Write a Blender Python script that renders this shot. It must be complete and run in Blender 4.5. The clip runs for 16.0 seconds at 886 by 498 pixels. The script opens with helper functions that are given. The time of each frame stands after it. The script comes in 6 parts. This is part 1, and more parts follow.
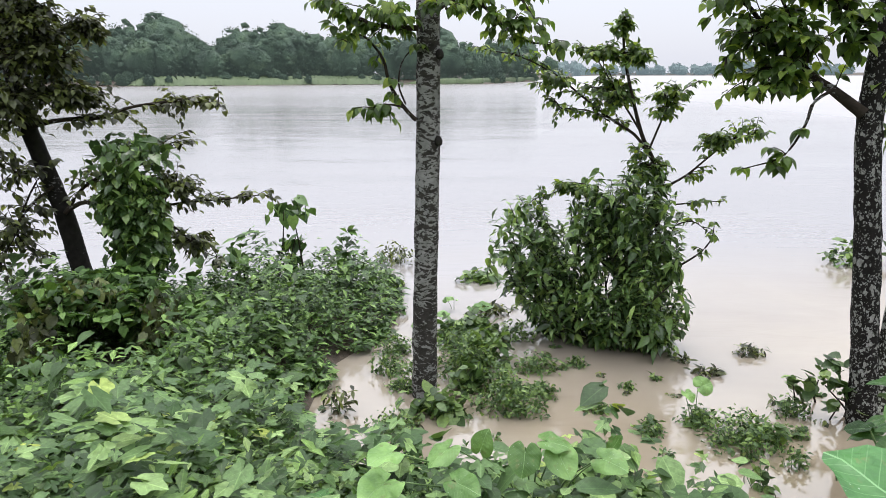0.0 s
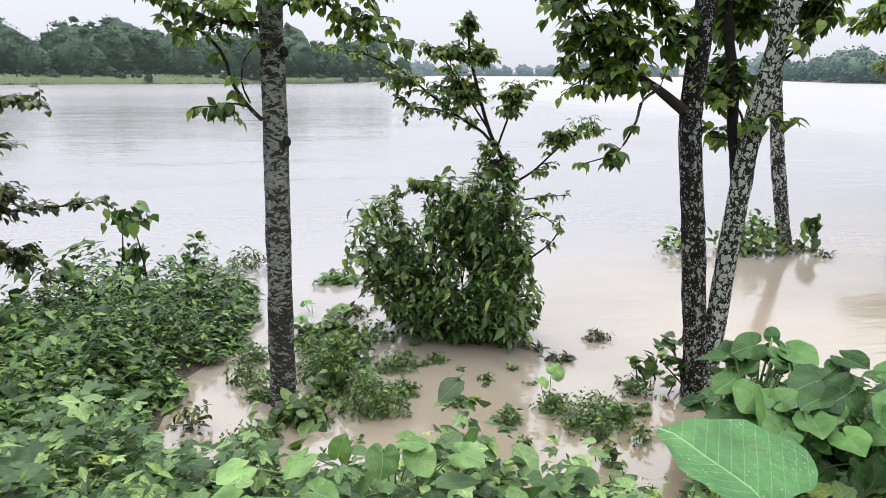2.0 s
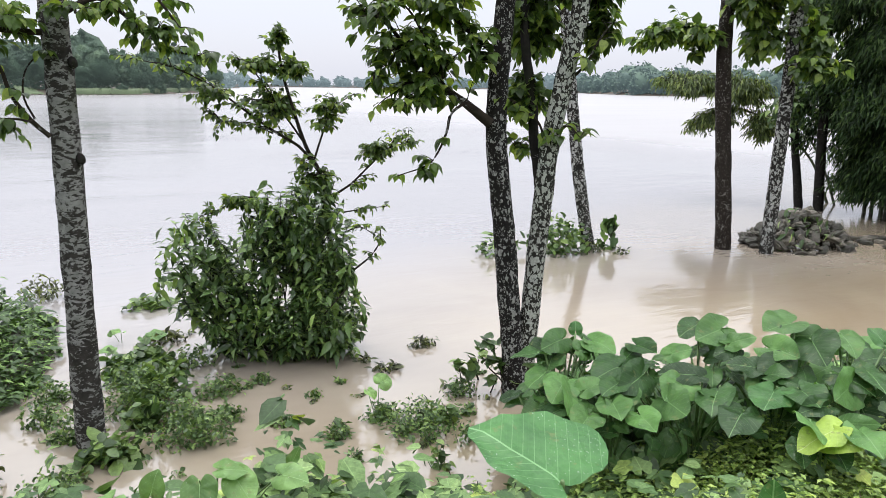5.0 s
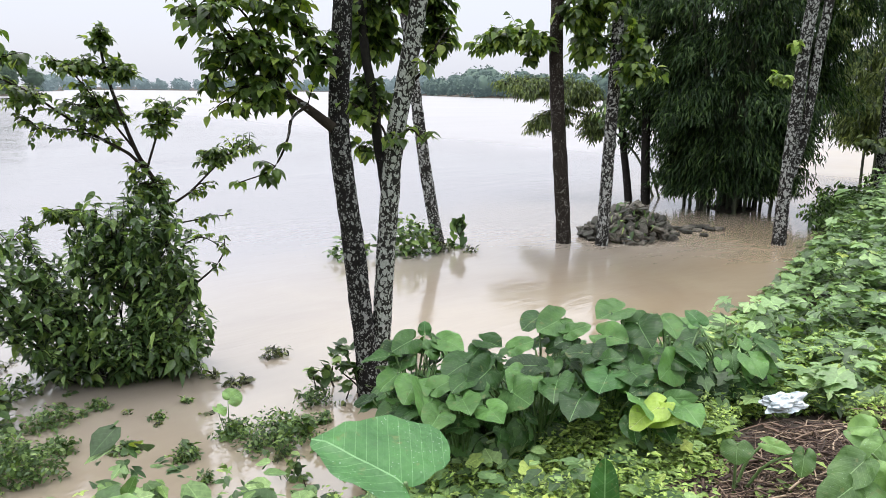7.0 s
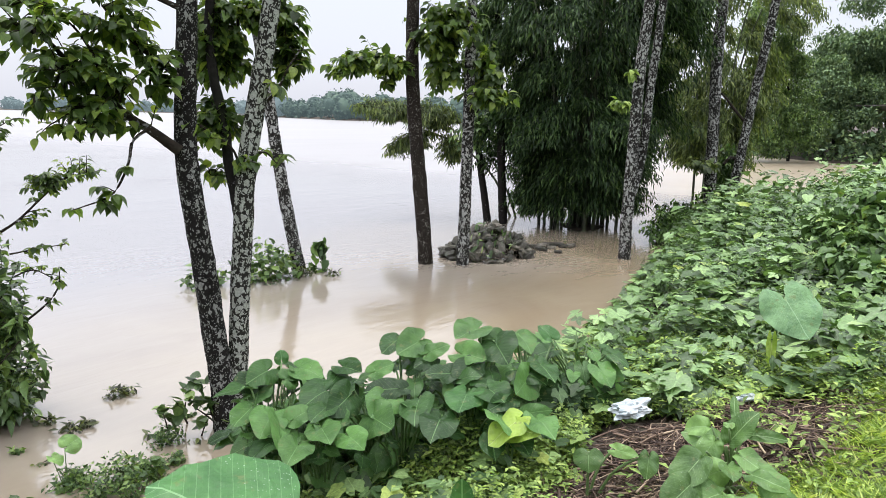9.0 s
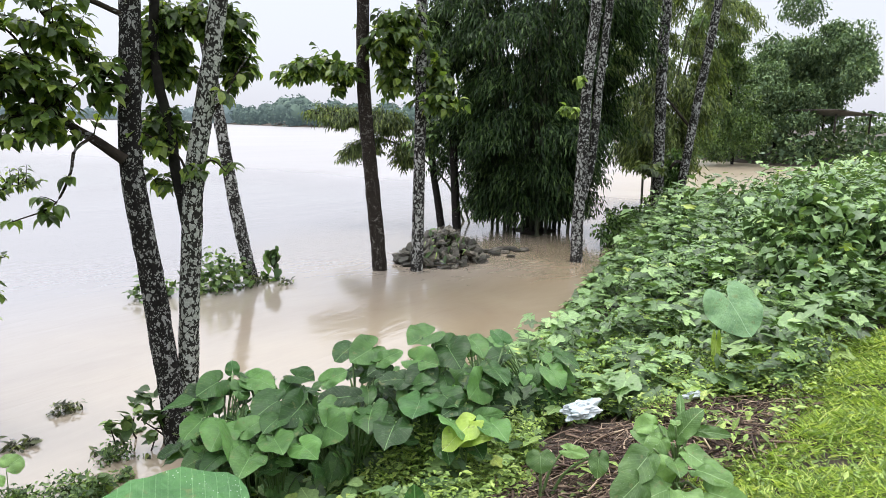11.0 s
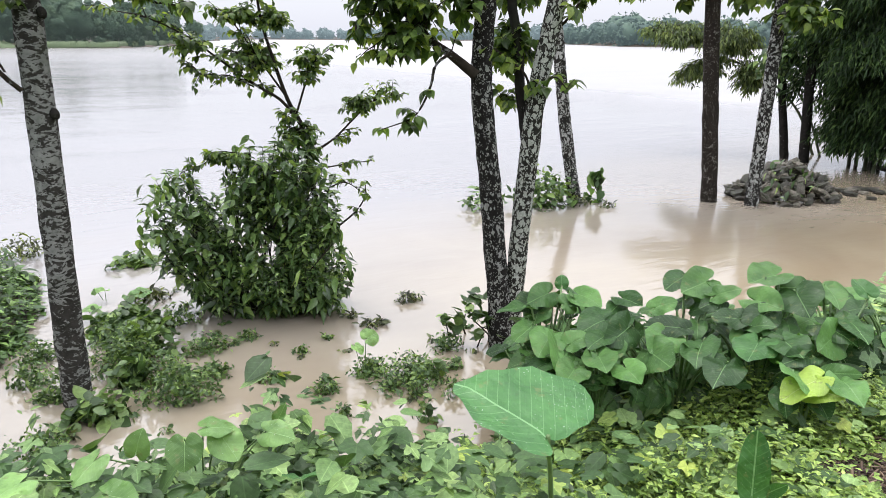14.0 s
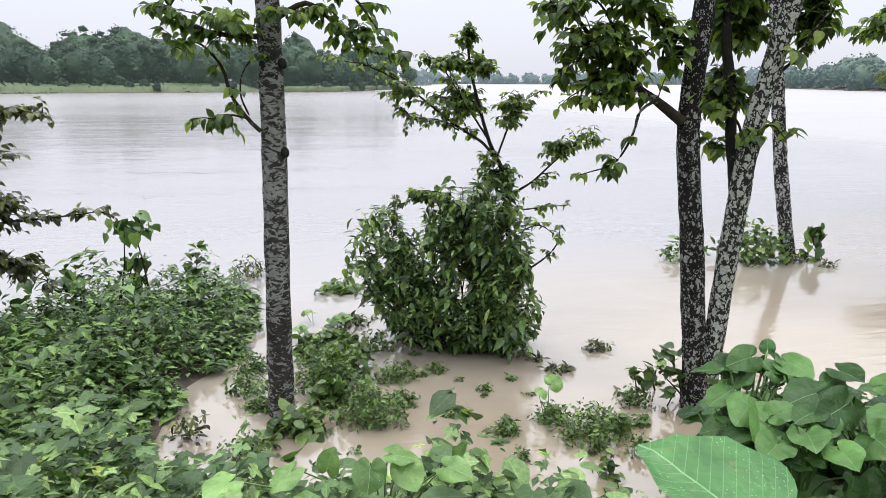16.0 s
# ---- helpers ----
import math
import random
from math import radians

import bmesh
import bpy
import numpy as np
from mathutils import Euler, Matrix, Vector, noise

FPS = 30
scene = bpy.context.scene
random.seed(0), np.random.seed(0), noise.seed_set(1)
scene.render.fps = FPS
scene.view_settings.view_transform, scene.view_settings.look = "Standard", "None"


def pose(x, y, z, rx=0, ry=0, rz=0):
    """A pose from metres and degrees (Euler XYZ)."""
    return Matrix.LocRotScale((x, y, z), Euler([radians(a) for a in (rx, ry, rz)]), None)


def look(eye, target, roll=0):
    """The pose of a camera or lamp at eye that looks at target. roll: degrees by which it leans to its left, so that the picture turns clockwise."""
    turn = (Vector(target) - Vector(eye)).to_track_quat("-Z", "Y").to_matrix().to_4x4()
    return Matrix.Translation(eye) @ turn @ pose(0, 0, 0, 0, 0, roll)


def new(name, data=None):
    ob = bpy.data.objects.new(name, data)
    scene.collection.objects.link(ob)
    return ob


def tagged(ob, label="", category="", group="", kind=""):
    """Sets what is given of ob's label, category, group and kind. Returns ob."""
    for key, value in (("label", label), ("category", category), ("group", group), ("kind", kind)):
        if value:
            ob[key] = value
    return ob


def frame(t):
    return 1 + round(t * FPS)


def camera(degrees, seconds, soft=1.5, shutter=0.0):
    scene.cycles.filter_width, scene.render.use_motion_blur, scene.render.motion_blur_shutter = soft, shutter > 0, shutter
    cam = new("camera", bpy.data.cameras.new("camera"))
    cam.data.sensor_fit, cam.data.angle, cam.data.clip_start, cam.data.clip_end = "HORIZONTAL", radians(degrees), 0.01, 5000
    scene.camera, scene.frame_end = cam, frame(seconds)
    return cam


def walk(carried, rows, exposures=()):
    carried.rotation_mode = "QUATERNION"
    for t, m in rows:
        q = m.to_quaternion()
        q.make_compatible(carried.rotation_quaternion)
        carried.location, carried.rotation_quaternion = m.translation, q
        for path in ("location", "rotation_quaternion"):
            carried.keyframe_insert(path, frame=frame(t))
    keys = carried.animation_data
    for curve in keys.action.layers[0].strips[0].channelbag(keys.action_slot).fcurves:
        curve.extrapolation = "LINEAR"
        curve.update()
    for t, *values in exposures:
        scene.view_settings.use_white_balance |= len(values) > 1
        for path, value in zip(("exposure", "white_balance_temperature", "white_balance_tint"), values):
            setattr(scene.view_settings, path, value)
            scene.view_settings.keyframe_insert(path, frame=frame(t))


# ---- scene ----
cam = camera(64.0, 16.0, 0.55)
PATH = [
    (0, (0.01, -0.417, 2.257), (0.005, 1.524, 1.775), -0.1),
    (0.5, (0.021, -0.405, 2.246), (0.107, 1.536, 1.771), -0.1),
    (1, (0.028, -0.393, 2.245), (0.216, 1.54, 1.77), 0.1),
    (1.5, (0.036, -0.385, 2.245), (0.326, 1.535, 1.767), 0.3),
    (2, (0.046, -0.391, 2.25), (0.431, 1.512, 1.768), 0.3),
    (2.5, (0.05, -0.395, 2.255), (0.524, 1.487, 1.772), 0.3),
    (3, (0.058, -0.4, 2.258), (0.609, 1.463, 1.78), 0.2),
    (3.5, (0.068, -0.403, 2.263), (0.689, 1.439, 1.793), 0.2),
    (6, (0.09, -0.442, 2.265), (1.1, 1.227, 1.824), 0.7),
    (6.5, (0.102, -0.449, 2.27), (1.2, 1.164, 1.829), 0.6),
    (7, (0.122, -0.447, 2.273), (1.314, 1.099, 1.836), 0.6),
    (7.5, (0.12, -0.451, 2.277), (1.398, 1.027, 1.852), 0.7),
    (8, (0.132, -0.449, 2.276), (1.489, 0.962, 1.868), 1.0),
    (8.5, (0.151, -0.46, 2.279), (1.572, 0.893, 1.892), 1.0),
    (9, (0.169, -0.46, 2.275), (1.645, 0.838, 1.904), 1.1),
    (9.2, (0.171, -0.463, 2.276), (1.667, 0.813, 1.911), 1.1),
    (10.25, (0.171, -0.480, 2.281), (1.747, 0.705, 1.944), 0.9),
    (11.3, (0.164, -0.487, 2.282), (1.700, 0.739, 1.911), 0.7),
    (11.5, (0.161, -0.487, 2.282), (1.675, 0.761, 1.894), 0.6),
    (12, (0.148, -0.471, 2.283), (1.58, 0.852, 1.839), 0.5),
    (12.5, (0.138, -0.457, 2.28), (1.452, 0.966, 1.782), 0.4),
    (13, (0.12, -0.44, 2.282), (1.291, 1.087, 1.738), 0.3),
    (13.5, (0.102, -0.424, 2.278), (1.119, 1.202, 1.71), 0.3),
    (14, (0.104, -0.394, 2.256), (0.969, 1.316, 1.685), 0.4),
    (14.5, (0.089, -0.381, 2.26), (0.813, 1.396, 1.698), 0.5),
    (15, (0.086, -0.403, 2.261), (0.68, 1.43, 1.726), 0.7),
    (15.5, (0.098, -0.405, 2.252), (0.569, 1.474, 1.756), 0.5),
    (16, (0.102, -0.403, 2.27), (0.47, 1.509, 1.809), 0.2),
]
walk(cam, [(t, look(eye, target, roll)) for t, eye, target, roll in PATH], [(0, 0.0), (9, 0.0), (11.5, 0.03), (12.5, 0.1), (14, 0.1), (15.5, 0.02), (16, 0.0)])

# ---- sky and light: an overcast monsoon day ----
scene.view_settings.exposure = 0.0
world = bpy.data.worlds.new("overcast_sky")
scene.world = world
world.use_nodes = True
wn, wl = world.node_tree.nodes, world.node_tree.links
wn.clear()
w_out, w_bg = wn.new("ShaderNodeOutputWorld"), wn.new("ShaderNodeBackground")
w_sky, w_co, w_sep = wn.new("ShaderNodeTexSky"), wn.new("ShaderNodeTexCoord"), wn.new("ShaderNodeSeparateXYZ")
w_ramp, w_mix = wn.new("ShaderNodeValToRGB"), wn.new("ShaderNodeMix")
w_sky.sky_type, w_sky.sun_disc = "NISHITA", False
w_sky.sun_elevation, w_sky.sun_rotation = radians(71), radians(17)
w_sky.air_density, w_sky.dust_density = 1.0, 3.0
# cloud deck: three times brighter overhead than at the horizon
w_ramp.color_ramp.elements[0].position, w_ramp.color_ramp.elements[0].color = 0.0, (0.75, 0.772, 0.875, 1)
w_ramp.color_ramp.elements[1].position, w_ramp.color_ramp.elements[1].color = 0.18, (0.82, 0.842, 0.945, 1)
w_top = w_ramp.color_ramp.elements.new(1.0)
w_top.color = (3.9, 4.0, 4.2, 1)
w_mix.data_type = "RGBA"
w_mix.inputs["Factor"].default_value = 0.97
wl.new(w_co.outputs["Generated"], w_sep.inputs[0])
wl.new(w_sep.outputs["Z"], w_ramp.inputs["Fac"])
wl.new(w_sky.outputs["Color"], w_mix.inputs["A"])
wl.new(w_ramp.outputs["Color"], w_mix.inputs["B"])
wl.new(w_mix.outputs["Result"], w_bg.inputs["Color"])
w_bg.inputs["Strength"].default_value = 1.0
wl.new(w_bg.outputs["Background"], w_out.inputs["Surface"])
sun = new("sun", bpy.data.lights.new("sun", "SUN"))
sun.data.energy, sun.data.angle, sun.data.color = 1.5, radians(20), (1.0, 0.97, 0.92)
sun.matrix_world = look((0, 0, 20), (-1.5, -5.0, 5.0))


# ---- materials ----
class Mat:
    """A small node material builder."""

    def __init__(self, name):
        self.m = bpy.data.materials.new(name)
        self.m.use_nodes = True
        self.n, self.l = self.m.node_tree.nodes, self.m.node_tree.links
        self.bsdf = self.n["Principled BSDF"]
        self.out = self.n["Material Output"]
        self.co = self.n.new("ShaderNodeTexCoord")
        self.geo = self.n.new("ShaderNodeNewGeometry")

    def link(self, a, b):
        self.l.new(a, b)

    def noise(self, scale, detail=3.0, rough=0.55, stretch=None, distort=0.0, coord="Object"):
        t = self.n.new("ShaderNodeTexNoise")
        t.inputs["Scale"].default_value, t.inputs["Detail"].default_value = scale, detail
        t.inputs["Roughness"].default_value, t.inputs["Distortion"].default_value = rough, distort
        src = self.co.outputs[coord]
        if stretch:
            mp = self.n.new("ShaderNodeMapping")
            mp.inputs["Scale"].default_value = stretch
            self.link(src, mp.inputs["Vector"])
            src = mp.outputs["Vector"]
        self.link(src, t.inputs["Vector"])
        return t.outputs["Fac"]

    def ramp(self, fac, stops):
        r = self.n.new("ShaderNodeValToRGB")
        e = r.color_ramp.elements
        while len(e) < len(stops):
            e.new(0.5)
        for k, (p, c) in enumerate(stops):
            e[k].position = p
            e[k].color = (*c, 1) if len(c) == 3 else c
        self.link(fac, r.inputs["Fac"])
        return r.outputs["Color"]

    def mix(self, fac, a, b, how="MIX"):
        x = self.n.new("ShaderNodeMix")
        x.data_type, x.blend_type = "RGBA", how
        for key, v in (("Factor", fac), ("A", a), ("B", b)):
            s = [i for i in x.inputs if i.name == key and i.enabled][0]
            if isinstance(v, (int, float)):
                s.default_value = v
            elif isinstance(v, tuple):
                s.default_value = (*v, 1)
            else:
                self.link(v, s)
        return [o for o in x.outputs if o.enabled][0]

    def math(self, op, a, b=0.0):
        x = self.n.new("ShaderNodeMath")
        x.operation = op
        for k, v in enumerate((a, b)):
            if isinstance(v, (int, float)):
                x.inputs[k].default_value = v
            else:
                self.link(v, x.inputs[k])
        return x.outputs[0]

    def bump(self, height, strength=0.4, distance=0.02):
        b = self.n.new("ShaderNodeBump")
        b.inputs["Strength"].default_value, b.inputs["Distance"].default_value = strength, distance
        self.link(height, b.inputs["Height"])
        self.link(b.outputs["Normal"], self.bsdf.inputs["Normal"])
        return b

    def set(self, **kw):
        for k, v in kw.items():
            s = self.bsdf.inputs[k.replace("_", " ")]
            if isinstance(v, tuple):
                s.default_value = (*v, 1)
            elif isinstance(v, (int, float)):
                s.default_value = v
            else:
                self.link(v, s)
        return self


def leaf_material(name, dark, mid, light, through_light=0.35, rough=0.42, spot=None, gloss=0.42):
    """A leaf: each leaf has its own green, with a little light shining through the blade."""
    a = Mat(name)
    col = a.ramp(a.geo.outputs["Random Per Island"], [(0.0, tuple(0.45 * c for c in dark)), (0.3, tuple(0.85 * c for c in dark)), (0.68, mid), (0.96, light), (1.0, spot or light)])
    patch = a.noise(1.3, 2.0)
    col = a.mix(a.math("MULTIPLY", patch, 0.2), col, mid)
    mott = a.ramp(a.noise(60.0, 2.0), [(0.3, (0.75, 0.75, 0.75)), (0.7, (1.15, 1.15, 1.15))])
    col = a.mix(1.0, col, mott, "MULTIPLY")
    sep = a.n.new("ShaderNodeSeparateXYZ")
    a.link(a.co.outputs["UV"], sep.inputs[0])
    off = a.math("ABSOLUTE", sep.outputs["Y"])
    ribs = a.math("FRACT", a.math("MULTIPLY", a.math("SUBTRACT", sep.outputs["X"], a.math("MULTIPLY", off, 0.9)), 5.0))
    rib = a.math("MAXIMUM", a.math("LESS_THAN", off, 0.016), a.math("MULTIPLY", a.math("LESS_THAN", ribs, 0.08), 0.45))
    rib = a.math("MULTIPLY", rib, a.math("GREATER_THAN", sep.outputs["X"], 0.02))
    col = a.mix(a.math("MULTIPLY", rib, 0.55), col, a.mix(1.0, col, (1.9, 1.8, 1.9), "MULTIPLY"))
    a.set(Base_Color=col, Roughness=rough)
    a.bump(a.math("SUBTRACT", a.noise(45.0, 3.0), rib), 0.35, 0.004)
    a.bsdf.inputs["Specular IOR Level"].default_value = gloss
    tr = a.n.new("ShaderNodeBsdfTranslucent")
    glow = a.mix(1.0, col, (1.5, 1.55, 0.75), "MULTIPLY")
    a.link(glow, tr.inputs["Color"])
    ms = a.n.new("ShaderNodeMixShader")
    ms.inputs["Fac"].default_value = through_light
    a.link(a.bsdf.outputs["BSDF"], ms.inputs[1])
    a.link(tr.outputs["BSDF"], ms.inputs[2])
    a.link(ms.outputs["Shader"], a.out.inputs["Surface"])
    return a.m


def bark_material(name, pale_share, pale=(0.225, 0.225, 0.218), dark=(0.011, 0.010, 0.009)):
    """Dark bark with pale lichen plates, broader than high."""
    a = Mat(name)
    n1 = a.noise(15.0, 6.0, 0.66, (1.0, 1.0, 2.0), 0.9)
    n2 = a.noise(48.0, 3.0, 0.6, (1.0, 1.0, 1.6))
    n3 = a.noise(2.2, 3.0, 0.5)
    s = a.math("ADD", a.math("MULTIPLY", n1, 0.62), a.math("ADD", a.math("MULTIPLY", n2, 0.22), a.math("MULTIPLY", n3, 0.36)))
    cut = 0.70 - 0.16 * pale_share
    fac = a.ramp(s, [(cut - 0.008, (0, 0, 0)), (cut + 0.012, (1, 1, 1))])
    tone = a.ramp(a.noise(28.0, 4.0), [(0.3, tuple(0.62 * c for c in pale)), (0.7, pale)])
    under = a.ramp(a.noise(20.0, 4.0), [(0.3, dark), (0.75, tuple(2.2 * c for c in dark))])
    moss = a.ramp(a.noise(4.0, 3.0), [(0.55, (0, 0, 0)), (0.75, (0.4, 0.4, 0.4))])
    col = a.mix(fac, under, tone)
    col = a.mix(moss, col, (0.035, 0.042, 0.022))
    a.set(Base_Color=col, Roughness=0.9, Specular_IOR_Level=0.12)
    a.bump(a.math("ADD", fac, n2), 0.5, 0.012)
    return a.m


def blotted_bark(name, share, pale=(0.30, 0.30, 0.285), dark=(0.009, 0.008, 0.0075), scale=26.0):
    """Near-black bark spattered with round pale lichen blots that run together in places."""
    a = Mat(name)
    warp = a.n.new("ShaderNodeMapping")
    warp.inputs["Scale"].default_value = (1.0, 1.0, 0.8)
    a.link(a.co.outputs["Object"], warp.inputs["Vector"])
    jit = a.n.new("ShaderNodeTexNoise")
    jit.inputs["Scale"].default_value = 30.0
    a.link(warp.outputs["Vector"], jit.inputs["Vector"])
    pos = a.mix(0.05, warp.outputs["Vector"], jit.outputs["Color"])
    spots = None
    for sc, cut in ((scale, 0.46), (scale * 2.3, 0.40)):
        vor = a.n.new("ShaderNodeTexVoronoi")
        vor.inputs["Scale"].default_value = sc
        a.link(pos, vor.inputs["Vector"])
        big = a.math("MULTIPLY", a.ramp(a.noise(sc * 0.22, 4.0, 0.6), [(0.62 - 0.4 * share, (0, 0, 0)), (0.80 - 0.3 * share, (1, 1, 1))]), cut)
        dot = a.math("GREATER_THAN", a.math("SUBTRACT", big, vor.outputs["Distance"]), 0.0)
        spots = dot if spots is None else a.math("MAXIMUM", spots, dot)
    tone = a.ramp(a.noise(70.0, 4.0, 0.7), [(0.3, tuple(0.45 * c for c in pale)), (0.65, pale)])
    under = a.ramp(a.noise(22.0, 5.0, 0.7), [(0.3, dark), (0.6, tuple(1.8 * c for c in dark)), (0.8, tuple(4.5 * c for c in dark))])
    col = a.mix(spots, under, tone)
    a.set(Base_Color=col, Roughness=0.9, Specular_IOR_Level=0.12)
    a.bump(a.math("ADD", a.math("MULTIPLY", spots, 0.5), a.noise(55.0, 5.0, 0.7)), 0.7, 0.014)
    return a.m


MAT_LEAF_TREE = leaf_material("broad_tree_leaf", (0.050, 0.090, 0.024), (0.105, 0.175, 0.040), (0.24, 0.31, 0.06), 0.45, 0.4)
MAT_LEAF_DULL = leaf_material("dull_tree_leaf", (0.045, 0.050, 0.026), (0.085, 0.100, 0.042), (0.17, 0.20, 0.06), 0.36, 0.42)
MAT_LEAF_SHRUB = leaf_material("shrub_leaf", (0.054, 0.102, 0.035), (0.132, 0.218, 0.070), (0.29, 0.40, 0.125), 0.26, 0.32, None, 0.5)
MAT_LEAF_MOUND = leaf_material("creeper_leaf", (0.032, 0.068, 0.018), (0.078, 0.148, 0.036), (0.18, 0.29, 0.075), 0.16, 0.45, None, 0.28)
MAT_LEAF_VINE = leaf_material("lobed_vine_leaf", (0.046, 0.094, 0.032), (0.112, 0.190, 0.066), (0.24, 0.35, 0.125), 0.18, 0.45, (0.32, 0.38, 0.06), 0.28)
MAT_LEAF_SIDE = leaf_material("pale_vine_leaf", (0.088, 0.158, 0.058), (0.172, 0.285, 0.100), (0.26, 0.385, 0.14), 0.14, 0.42, (0.34, 0.40, 0.09))
MAT_LEAF_UNDER = leaf_material("side_undergrowth_leaf", (0.036, 0.072, 0.025), (0.090, 0.158, 0.050), (0.22, 0.32, 0.10), 0.2, 0.42)
MAT_LEAF_TUFT = leaf_material("waterside_weed_leaf", (0.05, 0.10, 0.03), (0.11, 0.18, 0.055), (0.21, 0.30, 0.09), 0.3, 0.42)
MAT_LEAF_HERB = leaf_material("small_herb_leaf", (0.135, 0.215, 0.052), (0.255, 0.370, 0.090), (0.40, 0.50, 0.14), 0.34, 0.5)
MAT_LEAF_BAMBOO = leaf_material("bamboo_leaf", (0.016, 0.036, 0.012), (0.038, 0.076, 0.025), (0.10, 0.16, 0.05), 0.18, 0.5, None, 0.2)
MAT_LEAF_BAMBOO_PALE = leaf_material("pale_bamboo_leaf", (0.062, 0.095, 0.034), (0.125, 0.172, 0.055), (0.23, 0.28, 0.09), 0.35, 0.5)
MAT_GRASS = leaf_material("wet_grass", (0.15, 0.24, 0.05), (0.28, 0.39, 0.09), (0.46, 0.52, 0.17), 0.35, 0.45)
MAT_WOODS = leaf_material("far_wood_leaves", (0.075, 0.13, 0.065), (0.135, 0.21, 0.095), (0.22, 0.30, 0.13), 0.15, 0.8)
_re = Mat("far_bank_grass")
_re.set(Base_Color=_re.ramp(_re.noise(0.35, 5.0, 0.65), [(0.3, (0.040, 0.062, 0.026)), (0.7, (0.066, 0.095, 0.040))]), Roughness=0.8)
MAT_REEDS = _re.m
MAT_BARK_PALE = bark_material("lichen_bark", 0.56, pale=(0.25, 0.25, 0.238), dark=(0.022, 0.020, 0.018))
MAT_BARK_BLOT = blotted_bark("blotted_black_bark", 0.74, scale=34.0)
MAT_BARK_SPECK = blotted_bark("white_flecked_bark", 0.84, (0.40, 0.40, 0.385), (0.012, 0.011, 0.010), 22.0)
MAT_BARK_GREY = blotted_bark("grey_blotted_bark", 1.12, (0.44, 0.45, 0.41), (0.016, 0.015, 0.013), 27.0)
MAT_BARK_DARK = bark_material("wet_dark_bark", -0.05)
MAT_BARK_FLECK = blotted_bark("flecked_dark_bark", 0.5, (0.20, 0.19, 0.17), (0.014, 0.011, 0.009), 42.0)
MAT_TWIG = bark_material("twig_bark", 0.05, dark=(0.018, 0.014, 0.011))


def taro_material(name, dark, light, vein, lo=0.5, hi=1.45, veins=1.0):
    """Waxy heart-shaped blade with pale veins and water drops."""
    a = Mat(name)
    sep = a.n.new("ShaderNodeSeparateXYZ")
    a.link(a.co.outputs["UV"], sep.inputs[0])
    v = a.math("ABSOLUTE", sep.outputs["Y"])
    s = a.math("FRACT", a.math("MULTIPLY", a.math("SUBTRACT", sep.outputs["X"], a.math("MULTIPLY", v, 0.75)), 6.5))
    side = a.math("MULTIPLY", a.math("LESS_THAN", a.math("ABSOLUTE", a.math("SUBTRACT", s, 0.5)), 0.04), a.noise(7.0, 2.0))
    rib = a.math("LESS_THAN", v, 0.012)
    lines = a.math("MAXIMUM", a.math("MULTIPLY", side, 0.55 * veins), rib)
    oi = a.n.new("ShaderNodeObjectInfo")
    base = a.ramp(oi.outputs["Random"], [(0.0, tuple(lo * c for c in dark)), (0.35, dark), (0.75, light), (1.0, tuple(hi * c for c in light))])
    tone = a.ramp(a.noise(11.0, 5.0, 0.65), [(0.28, (0.55, 0.6, 0.6)), (0.72, (1.25, 1.22, 1.15))])
    base = a.mix(1.0, base, tone, "MULTIPLY")
    scar = a.ramp(a.noise(26.0, 3.0), [(0.62, (0, 0, 0)), (0.68, (0.5, 0.5, 0.5))])
    base = a.mix(scar, base, (0.16, 0.17, 0.07))
    col = a.mix(a.math("MULTIPLY", lines, 0.75), base, vein)
    vor = a.n.new("ShaderNodeTexVoronoi")
    vor.inputs["Scale"].default_value = 95.0
    a.link(a.co.outputs["Object"], vor.inputs["Vector"])
    drops = a.math("MULTIPLY", a.math("LESS_THAN", vor.outputs["Distance"], 0.10 * veins), a.math("GREATER_THAN", a.noise(6.0, 1.0), 0.5))
    col = a.mix(a.math("MULTIPLY", drops, 0.4), col, (0.55, 0.62, 0.58))
    a.set(Base_Color=col, Roughness=a.ramp(a.noise(14.0, 3.0), [(0.3, (0.34, 0.34, 0.34)), (0.7, (0.55, 0.55, 0.55))]))
    a.bsdf.inputs["Specular IOR Level"].default_value = 0.3
    a.bump(a.math("ADD", a.math("ADD", a.math("MULTIPLY", lines, -0.6), a.math("MULTIPLY", s, 0.5)), a.math("MULTIPLY", a.noise(16.0, 3.0), 2.2)), 0.7, 0.009)
    tr = a.n.new("ShaderNodeBsdfTranslucent")
    a.link(a.mix(1.0, col, (1.4, 1.5, 0.7), "MULTIPLY"), tr.inputs["Color"])
    ms = a.n.new("ShaderNodeMixShader")
    ms.inputs["Fac"].default_value = 0.25
    a.link(a.bsdf.outputs["BSDF"], ms.inputs[1])
    a.link(tr.outputs["BSDF"], ms.inputs[2])
    a.link(ms.outputs["Shader"], a.out.inputs["Surface"])
    return a.m


